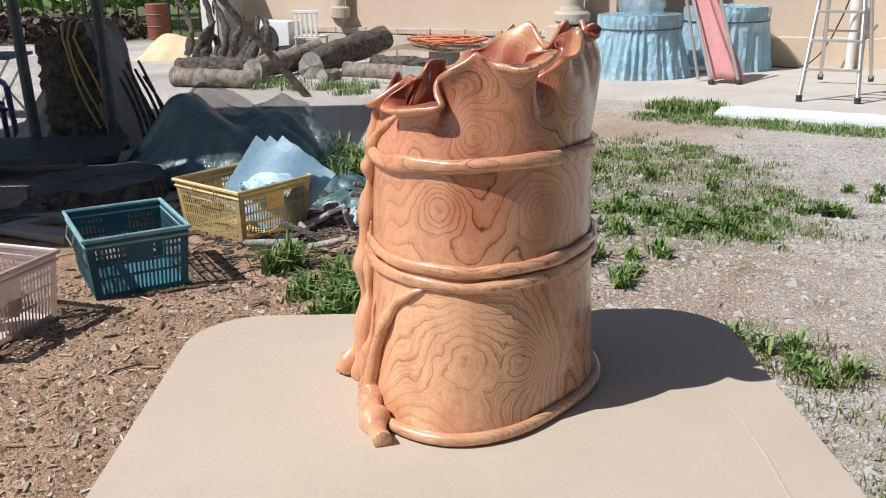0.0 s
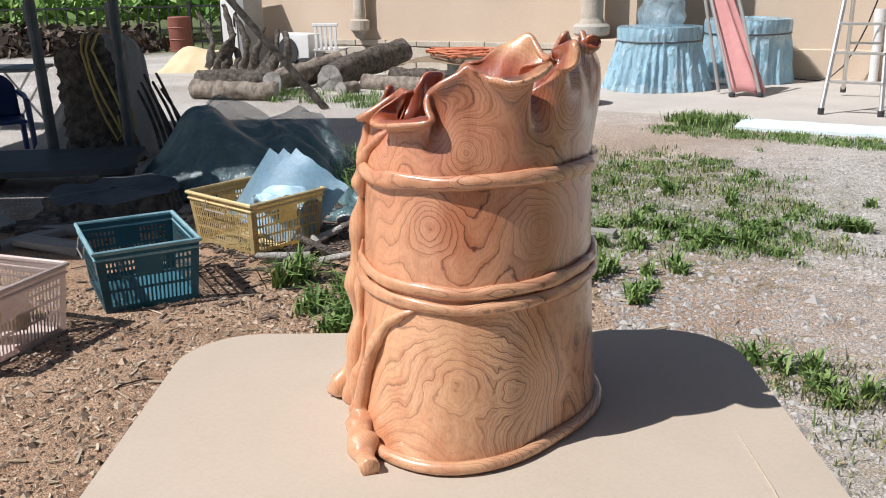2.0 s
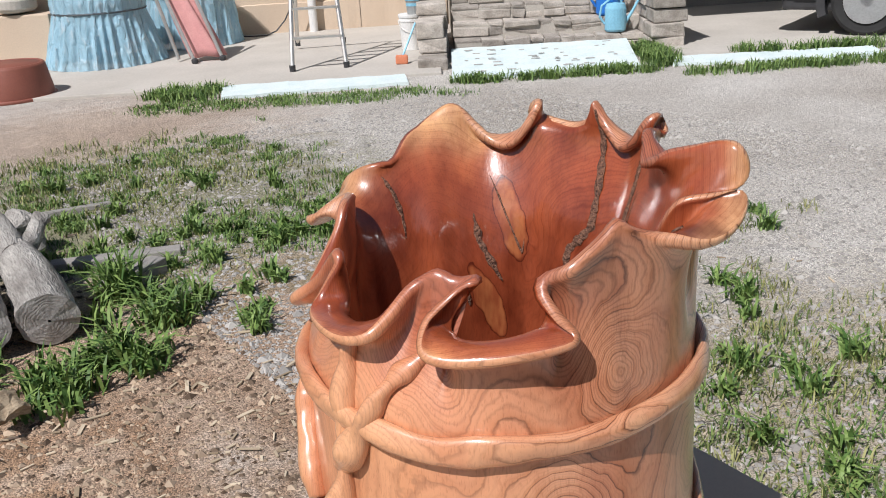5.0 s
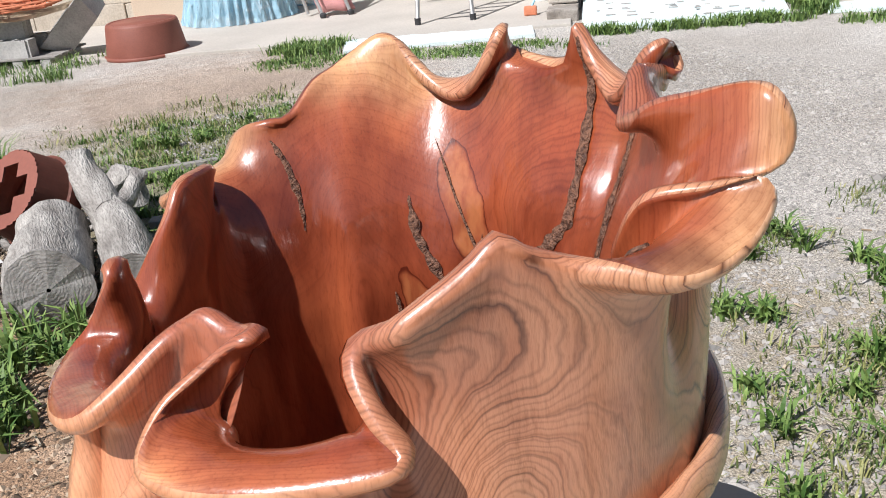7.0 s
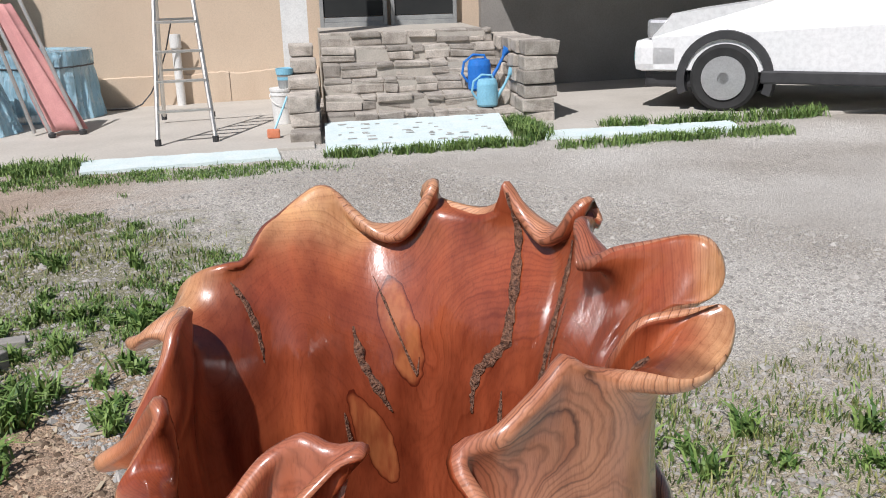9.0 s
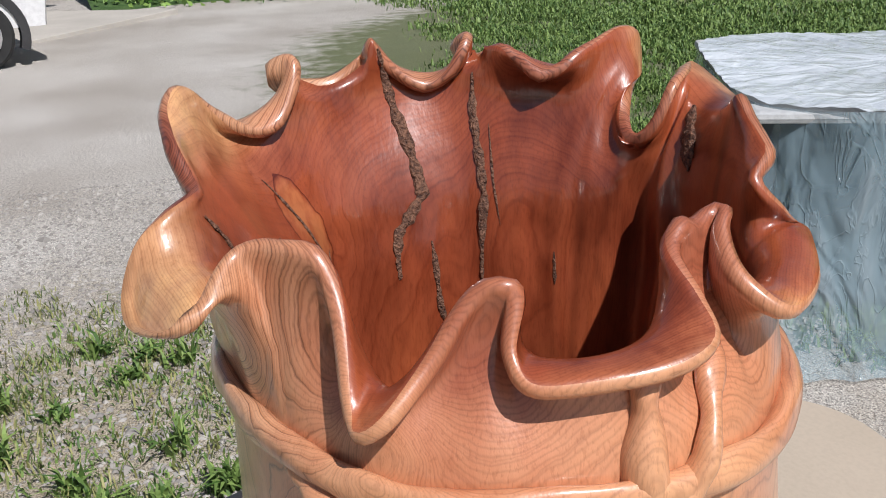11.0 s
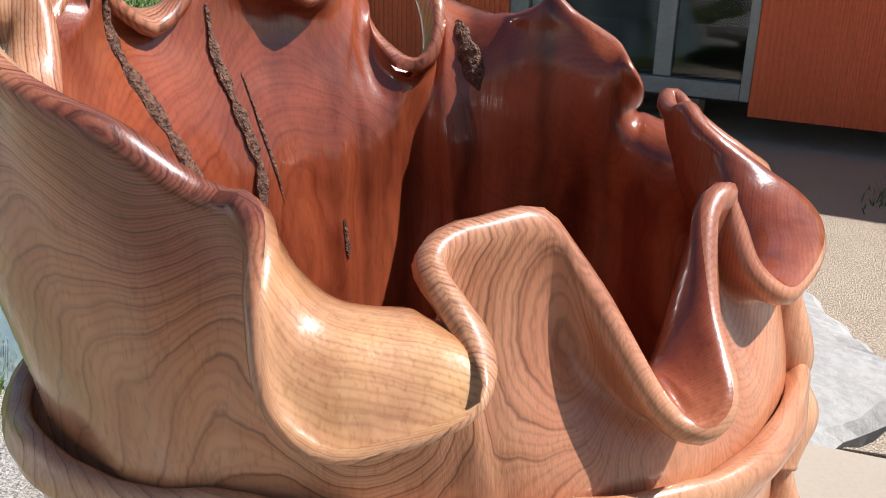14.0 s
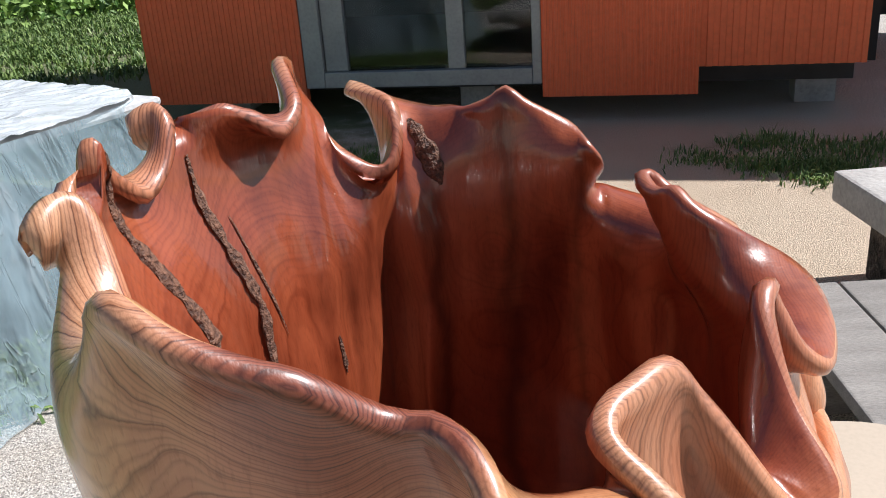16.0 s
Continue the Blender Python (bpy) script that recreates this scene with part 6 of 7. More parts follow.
for v in bm.verts:
    v.co = Vector((v.co.x * 1.05, v.co.y * 0.7, v.co.z * 0.40 + 0.05)) + noise.noise_vector(v.co * 11) * 0.04
part("bag", bm, M_SHEET, ob, smooth=True)


def draped(name, m, lx, ly, h, material, label, category, seed, folds=0.08, n=64, dip=0.0):
    """Sheeting thrown over a heap: highest in the middle, falling in folds to the ground."""
    bm = bmesh.new()
    rows = []
    for j in range(n + 1):
        row = []
        for i in range(n + 1):
            x, y = -1 + 2 * i / n, -1 + 2 * j / n
            d = max(abs(x), abs(y)) * 0.5 + math.hypot(x, y) * 0.5
            z = h * (1 - smoothstep(0.35, 1.0, d)) * (0.82 + 0.30 * noise.noise(Vector((x * 1.6 + seed, y * 1.6, 0.3))))
            z *= 1 - dip * math.exp(-((x - 0.12 + 0.3 * y) / 0.20) ** 2) - dip * 0.6 * smoothstep(0.1, 0.5, x)
            a = math.atan2(y, x)
            z += folds * h * smoothstep(0.15, 0.9, d) * (math.sin(9 * a + 3 * noise.noise(Vector((x * 2, y * 2, seed)))) + 0.6 * noise.noise(Vector((x * 6, y * 6, seed))))
            z += h * 0.05 * smoothstep(0.1, 0.5, d) * (0.4 - abs(noise.noise(Vector((x * 5 + seed, y * 5, 2.0)))) - 0.6 * abs(noise.noise(Vector((x * 11, y * 11 + seed, 4.0)))))
            row.append((x * lx / 2 * (1 + 0.1 * noise.noise(Vector((x * 3, y * 3, seed + 5)))), y * ly / 2 * (1 + 0.1 * noise.noise(Vector((y * 3, x * 3, seed)))), max(0.004, z)))
        rows.append(row)
    grid_mesh(bm, rows, False)
    ob = part(name, bm, material, None, smooth=True)
    ob.matrix_world = m
    return tagged(ob, label, category)


draped("tarpaulin", pose(-1.55, 7.05, 0, 0, 0, 8), 1.75, 1.5, 0.68, M_TARP, "dark green plastic tarpaulin draped over a heap", "tarpaulin", 1.0, 0.05, 64, 0.24)
draped("film_over_tarp", pose(-1.40, 7.12, 0.03, 0, 0, 15), 1.75, 1.55, 0.72, M_FILMDARK, "creased clear film thrown over the tarpaulin", "plastic film", 4.0, 0.07, 110, 0.24)
for k, (x, y, s, mat_) in enumerate(((-0.45, 5.75, 0.5, M_TARP), (-0.35, 5.35, 0.28, M_CANVAS), (-0.15, 6.1, 0.45, M_SHEET), (-0.6, 6.4, 0.6, M_TARP))):
    draped("crumpled_sheet", pose(x, y, 0.0, 0, 0, 40 * k), s, s * 0.8, 0.09, mat_, "crumpled plastic sheet among the debris", "plastic sheet", 7.0 + k, 0.25, 40)["group"] = "crumpled sheets"
rs = random.Random(21)
for k in range(26):
    x, y = rs.uniform(-0.75, 0.1), rs.uniform(4.6, 6.0)
    log_thing("branch_piece", (x, y, 0.03), (x + rs.uniform(-0.3, 0.3), y + rs.uniform(-0.2, 0.2), 0.03 + rs.uniform(0, 0.1)), 0.02 * rs.uniform(0.7, 1.8), 0.016, M_BARK if k % 3 else M_BARKPALE,
              "dark broken branch piece in the debris heap", seed=30.0 + k, category="branch", group="branch pieces")

# dark slabs on the ground
ob = log_thing("log_slice", (-2.25, 6.10, 0.0), (-2.25, 6.10, 0.14), 0.46, 0.44, M_BARK, "thick dark log slice lying flat", end_mat=M_SLAB, seed=50.0, lump=0.08, category="log slice")
ob = thing("rubber_mat", pose(-3.0, 6.95, 0.17, 3, 0, 6), "dark rubber-edged mat board resting on timber", "mat")
bm = bmesh.new()
rounded_plate(bm, -0.85, -0.36, 0.62, 0.36, 0.0, 0.05, 0.06)
part("panel", bm, M_STEEL, ob)
for x in (-0.6, 0.4):
    box_part("bearer", (x, -0.34, -0.17, x + 0.1, 0.34, -0.002), M_BARK, ob)
for k in range(9):
    x, y = rs.uniform(-2.9, -1.7), rs.uniform(5.0, 5.8)
    bm = bmesh.new()
    l = rs.uniform(0.12, 0.32)
    box(bm, -l, -0.06, 0, l, 0.06, 0.05, bevel=0.01)
    for v in bm.verts:
        v.co += noise.noise_vector(v.co * 9 + Vector((k, 0, 0))) * 0.025
    ob = tagged(part("offcut", bm, M_GREYWOOD if k % 2 else M_BARK), "grey sawn offcut on the dark ground", "offcut", "offcuts")
    ob.matrix_world = pose(x, y, 0.01, 0, 0, rs.uniform(0, 180))

# leaning bark slab with hoses and a canvas
def blend_at(z, table):
    """Straight-line value at height z from (height, value) pairs."""
    for (z0, a0), (z1, a1) in zip(table, table[1:]):
        if z <= z1:
            return a0 + (a1 - a0) * (z - z0) / (z1 - z0)
    return table[-1][1]


ob = thing("bark_slab", pose(-3.02, 8.08, 0), "tall dark bark slab standing under the shelter", "bark slab")
bm = bmesh.new()
rows = []
for j in range(25):
    f = j / 24
    lx, rx = -0.35 - 0.06 * f, 0.32 - 0.30 * f
    mx, w = (lx + rx) / 2, (rx - lx) / 2 + 0.015 * math.sin(2.3 * j)
    rows.append([(mx + w * math.cos(a), 0.10 * f + 0.17 * math.sin(a), 1.04 * f + 0.10 * f * math.cos(a)) for a in [2 * math.pi * k / 48 for k in range(48)]])
grid_mesh(bm, rows, True, True)
for v in bm.verts:
    v.co += noise.noise_vector(v.co * 6) * 0.05 + noise.noise_vector(v.co * 20) * 0.025
    v.co.z = max(0.0, v.co.z)
part("slab", bm, M_BARK, ob, smooth=True)
bm = bmesh.new()
rows = []
for j in range(29):
    z = 1.12 * (1 - j / 28)
    x0 = blend_at(z, ((0, -3.88), (0.5, -3.52), (1.12, -3.20)))
    x1 = blend_at(z, ((0, -2.47), (0.2, -2.53), (0.55, -2.64), (0.9, -2.68), (1.05, -2.74), (1.12, -2.84)))
    rows.append([(x0 + (x1 - x0) * i / 40, 8.36 - 0.06 * (j / 28) + 0.022 * math.sin(i * 0.75 + 0.06 * j) + 0.02 * noise.noise(Vector((i * 0.15, j * 0.2, 3))), z + 0.03 * noise.noise(Vector((i * 0.2, 0, 7))) * (z > 0.05) + 0.004) for i in range(41)])
grid_mesh(bm, rows, False)
bmesh.ops.solidify(bm, geom=bm.faces[:], thickness=0.006)
tagged(part("canvas_sheet", bm, M_CANVAS, None, smooth=True), "pale grey canvas hanging behind the bark slab", "canvas")
for k in range(6):
    ob = thing("yellow_hose", pose(-3.02, 8.08, 0), "yellow hose hanging in loops over the bark slab", "hose", "hoses")
    bm = bmesh.new()
    x, low = -0.10 + 0.032 * k, 0.20 + 0.05 * (k % 3)
    path = [(x - 0.02, 0.02, 1.14), (x, -0.12, 1.13)]
    path += [(x + 0.25 * f ** 1.4 + 0.02 * math.sin(5 * f + k), -0.21 - 0.02 * (k % 2), 1.08 - (1.08 - low) * f) for f in (0.08, 0.25, 0.42, 0.6, 0.78, 0.9)]
    path += [(x + 0.25, -0.23, low - 0.02), (x + 0.29, -0.22, low + 0.04), (x + 0.27, -0.22, low + 0.2)]
    tube(bm, path, 0.011, 6)
    part("hose", bm, M_HOSE if k % 2 else M_BARK, ob)
for k in range(7):
    log_thing("dead_branch", (-2.45 + 0.05 * k, 7.85, 0.05), (-2.72 + 0.03 * k, 8.15 + 0.02 * k, 0.62 + 0.07 * (k % 3)), 0.018, 0.012, M_BARK, "thin dark branch leaning on the bark slab", seed=60.0 + k, category="branch", group="leaning branches", bend=0.03)

# shelter: posts and beams, with a roof out of view set from its shade
sh = thing("shelter", pose(0, 0, 0), "open yard shelter with dark steel posts and unseen shade roof", "shelter")
for x, y, tip in ((-3.22, 7.42, -0.06), (-2.70, 7.74, 0), (-6.0, 6.2, 0), (-6.0, 10.0, 0)):
    bm = bmesh.new()
    tube(bm, [(x, y, 0), (x + tip, y, 2.42)], 0.045, 12)
    part("post", bm, M_STEEL, sh)
for a, b in (((-6.2, 6.0, 2.40), (-2.4, 6.0, 2.40)), ((-6.2, 10.15, 2.40), (-2.2, 10.15, 2.40)), ((-2.42, 5.9, 2.40), (-2.42, 10.3, 2.40)), ((-6.1, 4.2, 2.40), (-6.1, 10.2, 2.40)), ((-3.3, 4.2, 2.40), (-3.3, 5.98, 2.40))):
    bm = bmesh.new()
    tube(bm, [a, b], 0.03, 8)
    part("beam", bm, M_STEEL, sh)
bm = bmesh.new()
grid_mesh(bm, [[(-6.3 + 3.9 * i / 88, y, 2.45 + 0.012 * math.sin(i * 1.6)) for i in range(89)] for y in (5.9, 10.1)], False)
bmesh.ops.solidify(bm, geom=bm.faces[:], thickness=0.003)
part("shade_roof", bm, M_STEEL, sh)
# front sheet, also out of view, added to shade the slabs and offcuts
bm = bmesh.new()
grid_mesh(bm, [[(-6.3 + 3.05 * i / 70, y, 2.45 + 0.012 * math.sin(i * 1.6)) for i in range(71)] for y in (4.2, 5.88)], False)
bmesh.ops.solidify(bm, geom=bm.faces[:], thickness=0.003)
part("shade_roof", bm, M_STEEL, sh)
log_thing("leaning_pole", (-1.55, 11.75, 0.0), (-3.15, 11.6, 2.0), 0.05, 0.04, M_BARK, "dark wooden pole leaning beside the log pile", seed=70.0, lump=0.1, category="pole")
st = thing("folding_table", pose(-5.20, 10.40, -0.13), "dark folding table with pale crossed legs under the shelter", "table")
for y in (-0.24, 0.24):
    for x0, x1 in ((0.02, 0.58), (0.58, 0.02), (-0.85, -0.35), (-0.35, -0.85)):
        bm = bmesh.new()
        tube(bm, [(x0, y, 0), (x1, y, 0.80)], 0.014, 8)
        part("leg", bm, M_ALU, st)
box_part("table_top", (-1.1, -0.32, 0.80, 0.62, 0.32, 0.84), M_STEEL, st, bevel=0.01)


def moulded_chair(m):
    """A one-piece garden chair with arms and a slightly raked, rounded back."""
    ob = thing("plastic_chair", m, "navy blue plastic armchair under the shelter", "chair")
    for sx in (-1, 1):
        for y0, y1, top in ((-0.24, -0.20, 0.62), (0.27, 0.21, 0.44)):
            bm = bmesh.new()
            tube(bm, [(sx * 0.27, y0, 0), (sx * 0.25, y1, top)], [0.024, 0.03], 8)
            part("leg", bm, M_NAVY, ob)
        bm = bmesh.new()
        tube(bm, [(sx * 0.25, -0.22, 0.61), (sx * 0.265, 0.0, 0.64), (sx * 0.25, 0.22, 0.66)], 0.026, 8)
        part("arm", bm, M_NAVY, ob)
    bm = bmesh.new()
    box(bm, -0.23, -0.22, 0.40, 0.23, 0.22, 0.435, bevel=0.015)
    part("seat", bm, M_NAVY, ob)
    bm = bmesh.new()
    rows = []
    for j in range(13):
        f = j / 12
        w = 0.24 * math.sqrt(max(0.0, 1 - (max(0.0, f - 0.55) / 0.5) ** 2))
        rows.append([(w * i / 8, 0.22 + 0.12 * f - 0.05 * (i / 8) ** 2, 0.42 + 0.42 * f) for i in range(-8, 9)])
    grid_mesh(bm, rows, False)
    bmesh.ops.solidify(bm, geom=bm.faces[:], thickness=0.012)
    part("backrest", bm, M_NAVY, ob, smooth=True)


moulded_chair(pose(-4.22, 8.50, -0.09, 0, 0, 35))

# ---- far left: sawdust, barrel, fence, junk by the wall ----
draped("sawdust", pose(-4.85, 18.3, 0), 2.2, 1.6, 0.50, M_SAW, "heap of pale yellow sawdust", "sawdust", 12.0, 0.03, 30)
ob = thing("red_barrel", pose(-7.5, 25.6, 0, 0, 0, 0), "faded red steel barrel with a cable", "barrel")
bm = bmesh.new()
lathe(bm, [(0.31, 0), (0.32, 0.03), (0.31, 0.06), (0.31, 0.32), (0.325, 0.34), (0.31, 0.36), (0.31, 0.64), (0.325, 0.66), (0.31, 0.68), (0.31, 0.93), (0.29, 0.95)], 32)
part("drum", bm, M_CLAY, ob)
fence = thing("metal_fence", pose(0, 0, 0), "black metal picket fence along the yard's far side", "fence")
for k in range(56):
    x = -22.0 + 0.30 * k
    bm = bmesh.new()
    post = k % 8 == 0
    w = 0.05 if post else 0.018
    box(bm, x - w, 27.0 - w, 0, x + w, 27.0 + w, 1.35 if post else 1.25)
    part("post" if post else "picket", bm, M_TRIM, fence)
for z in (0.2, 1.18):
    box_part("rail", (-22.1, 26.98, z, -5.3, 27.02, z + 0.045), M_TRIM, fence)
ob = thing("air_conditioner", place_house(-11.75, 2.85, 0.03), "white outdoor air conditioner unit by the wall", "air conditioner")
box_part("case", (-0.42, -0.2, 0.08, 0.42, 0.2, 0.72), M_WHITEP, ob, bevel=0.02)
bm = bmesh.new()
lathe(bm, [(0.25, 0), (0.25, 0.012), (0.05, 0.016)], 24)
g_ = part("fan_grille", bm, M_TRIM, ob)
g_.matrix_local = pose(-0.1, -0.21, 0.40, 90, 0, 0)
for x in (-0.3, 0.3):
    box_part("foot", (x - 0.05, -0.2, 0, x + 0.05, 0.2, 0.08), M_TRIM, ob)
for z in (0.0, 0.14):
    ob = thing("car_tyre", place_house(-11.15, 2.5, 0.03 + z, 10), "old black tyre lying against the wall", "tyre", "old tyres")
    bm = bmesh.new()
    lathe(bm, [(0.16, 0.02), (0.27, 0.0), (0.30, 0.05), (0.30, 0.10), (0.27, 0.14), (0.16, 0.12)], 28)
    part("tyre", bm, M_TYRE, ob)
ob = thing("black_pot", place_house(-10.72, 2.95, 0.03), "round black glazed pot by the wall", "pot")
bm = bmesh.new()
lathe(bm, [(0.15, 0), (0.22, 0.08), (0.25, 0.20), (0.26, 0.27), (0.27, 0.29), (0.24, 0.29), (0.22, 0.2)], 28)
part("bowl", bm, M_TYRE, ob)
ch = thing("plastic_chair", place_house(-10.95, 2.85, 0.03, 200), "white plastic garden chair by the wall", "chair")
for x in (-0.22, 0.22):
    for y in (-0.2, 0.2):
        bm = bmesh.new()
        tube(bm, [(x * 1.1, y * 1.1, 0), (x, y, 0.42)], 0.018, 8)
        part("leg", bm, M_WHITEP, ch)
box_part("seat", (-0.25, -0.25, 0.42, 0.25, 0.24, 0.455), M_WHITEP, ch, bevel=0.015)
for k in range(5):
    box_part("back_slat", (-0.22 + 0.095 * k, 0.22, 0.455, -0.165 + 0.095 * k, 0.245, 0.86), M_WHITEP, ch, bevel=0.008)
box_part("back_rail", (-0.25, 0.215, 0.86, 0.25, 0.25, 0.92), M_WHITEP, ch, bevel=0.012)
locker = thing("metal_locker", place_house(-13.15, 2.75, 0.03, 4), "pale grey metal locker standing by the house corner", "locker")
box_part("case", (-0.30, -0.26, 0.06, 0.30, 0.26, 1.75), M_FRAME, locker, bevel=0.012)
box_part("door", (-0.285, -0.285, 0.09, 0.10, -0.262, 1.72), M_WHITEP, locker, "white door panel", 0.008)
box_part("handle", (0.04, -0.31, 0.85, 0.065, -0.286, 1.05), M_TRIM, locker, bevel=0.004)
for x in (-0.25, 0.25):
    box_part("foot", (x - 0.03, -0.2, 0, x + 0.03, 0.2, 0.06), M_TRIM, locker)
for k in range(9):
    u = -13.4 + 0.24 * k
    log_thing("root_wood", tuple(HOUSE @ Vector((u, 2.0, 0.1))), tuple(HOUSE @ Vector((u + rs.uniform(-0.4, 0.4), 2.2, rs.uniform(0.5, 1.3)))), 0.09, 0.04, M_BARK, "dark gnarled root piece standing by the wall", seed=80.0 + k, lump=0.6, category="root wood", group="root pieces", bend=0.15)


# ---- parked car ----
def parked_car():
    ob = thing("parked_car", pose(10.03, 5.17, 0, 0, 0, 110) @ Matrix.Scale(1.05, 4), "white four-wheel-drive car parked on the concrete", "car")
    # x ahead, y to the car's left; the near wheels stand at y = +0.0
    def side(y, s):
        return [(-2.05, 0.42), (-2.1, 0.75), (-2.05, 1.05), (-1.95, 1.68), (-1.5, 1.78), (0.2, 1.78), (0.75, 1.22), (1.95, 1.06), (2.18, 0.80), (2.15, 0.45)]
    prof = side(0, 0)
    bm = bmesh.new()
    rows = []
    for y, k in ((0.10, 0.94), (0.02, 1.0), (-0.1, 1.0), (-1.6, 1.0), (-1.72, 1.0), (-1.80, 0.94)):
        rows.append([(x * (1 if 0.02 >= y >= -1.72 else 0.985), y + (0.0 if z < 1.15 else (-0.16 if y > -0.8 else 0.16)) , z) for x, z in prof])
    grid_mesh(bm, rows, True, True)
    bmesh.ops.recalc_face_normals(bm, faces=bm.faces)
    part("body", bm, M_WHITE, ob)
    box_part("side_skirt", (-0.95, 0.03, 0.32, 0.95, 0.14, 0.46), M_TRIM, ob, bevel=0.02)
    bm = bmesh.new()
    box(bm, 1.80, -1.78, 0.42, 2.36, 0.10, 0.78, bevel=0.09)
    part("front_bumper", bm, M_WHITE, ob)
    box_part("front_guard", (1.45, -1.6, 0.24, 2.25, 0.0, 0.43), M_TRIM, ob, bevel=0.04)
    bm = bmesh.new()
    box(bm, 1.98, -0.32, 0.80, 2.22, 0.07, 1.0, bevel=0.04)
    part("headlight", bm, M_RIMALU, ob)
    bm = bmesh.new()
    box(bm, 2.24, -0.30, 0.52, 2.375, 0.02, 0.66, bevel=0.03)
    part("fog_lamp", bm, M_FOG, ob)
    bm = bmesh.new()
    box(bm, -1.35, -0.055, 1.22, 0.38, -0.045, 1.62)
    part("side_window", bm, M_TRIM, ob)
    for wx in (-1.335, 1.335):
        for wy in (0.0, -1.62):
            bm = bmesh.new()
            lathe(bm, [(0.22, -0.10), (0.33, -0.115), (0.365, -0.09), (0.372, 0.0), (0.365, 0.09), (0.33, 0.115), (0.22, 0.10)], 40)
            wheel = part("wheel", bm, M_TYRE, ob, "black tyre on an alloy rim")
            wheel.matrix_local = pose(wx, wy + 0.04, 0.372, 90, 0, 0)
            bm = bmesh.new()
            lathe(bm, [(0.225, -0.118), (0.235, -0.11), (0.225, -0.09), (0.19, -0.06), (0.0 + 0.01, -0.05)], 36)
            part("rim_dish", bm, M_TRIM, wheel)
            bm = bmesh.new()
            for k in range(6):
                box(bm, 0.03, -0.036, -0.118, 0.222, 0.036, -0.085, m=pose(0, 0, 0, 0, 0, 60 * k))
            lathe(bm, [(0.065, -0.124), (0.065, -0.08)], 18)
            lathe(bm, [(0.238, -0.124), (0.238, -0.10), (0.205, -0.10), (0.205, -0.12)], 36)
            part("alloy_rim", bm, M_RIMALU, wheel, "silver six-spoke alloy rim")
            if wy == 0.0:
                bm = bmesh.new()
                rows = [[(wx + r * math.cos(a), wy + y, 0.36 + r * math.sin(a)) for a in [radians(-20 + 220 * q / 24) for q in range(25)]] for r, y in ((0.43, 0.02), (0.43, 0.13), (0.52, 0.13), (0.54, 0.02))]
                grid_mesh(bm, rows, False)
                part("wheel_arch", bm, M_TRIM, ob)


parked_car()
ob = thing("red_brick", place_house(3.55, 4.78, 0.036), "stack of red bricks against the grey wall", "brick")
for k in range(4):
    box_part("brick", (-0.10 + 0.02 * k, -0.05, 0.062 * k, 0.10 + 0.02 * k, 0.05, 0.06 + 0.062 * k), M_CLAY, ob, bevel=0.004)


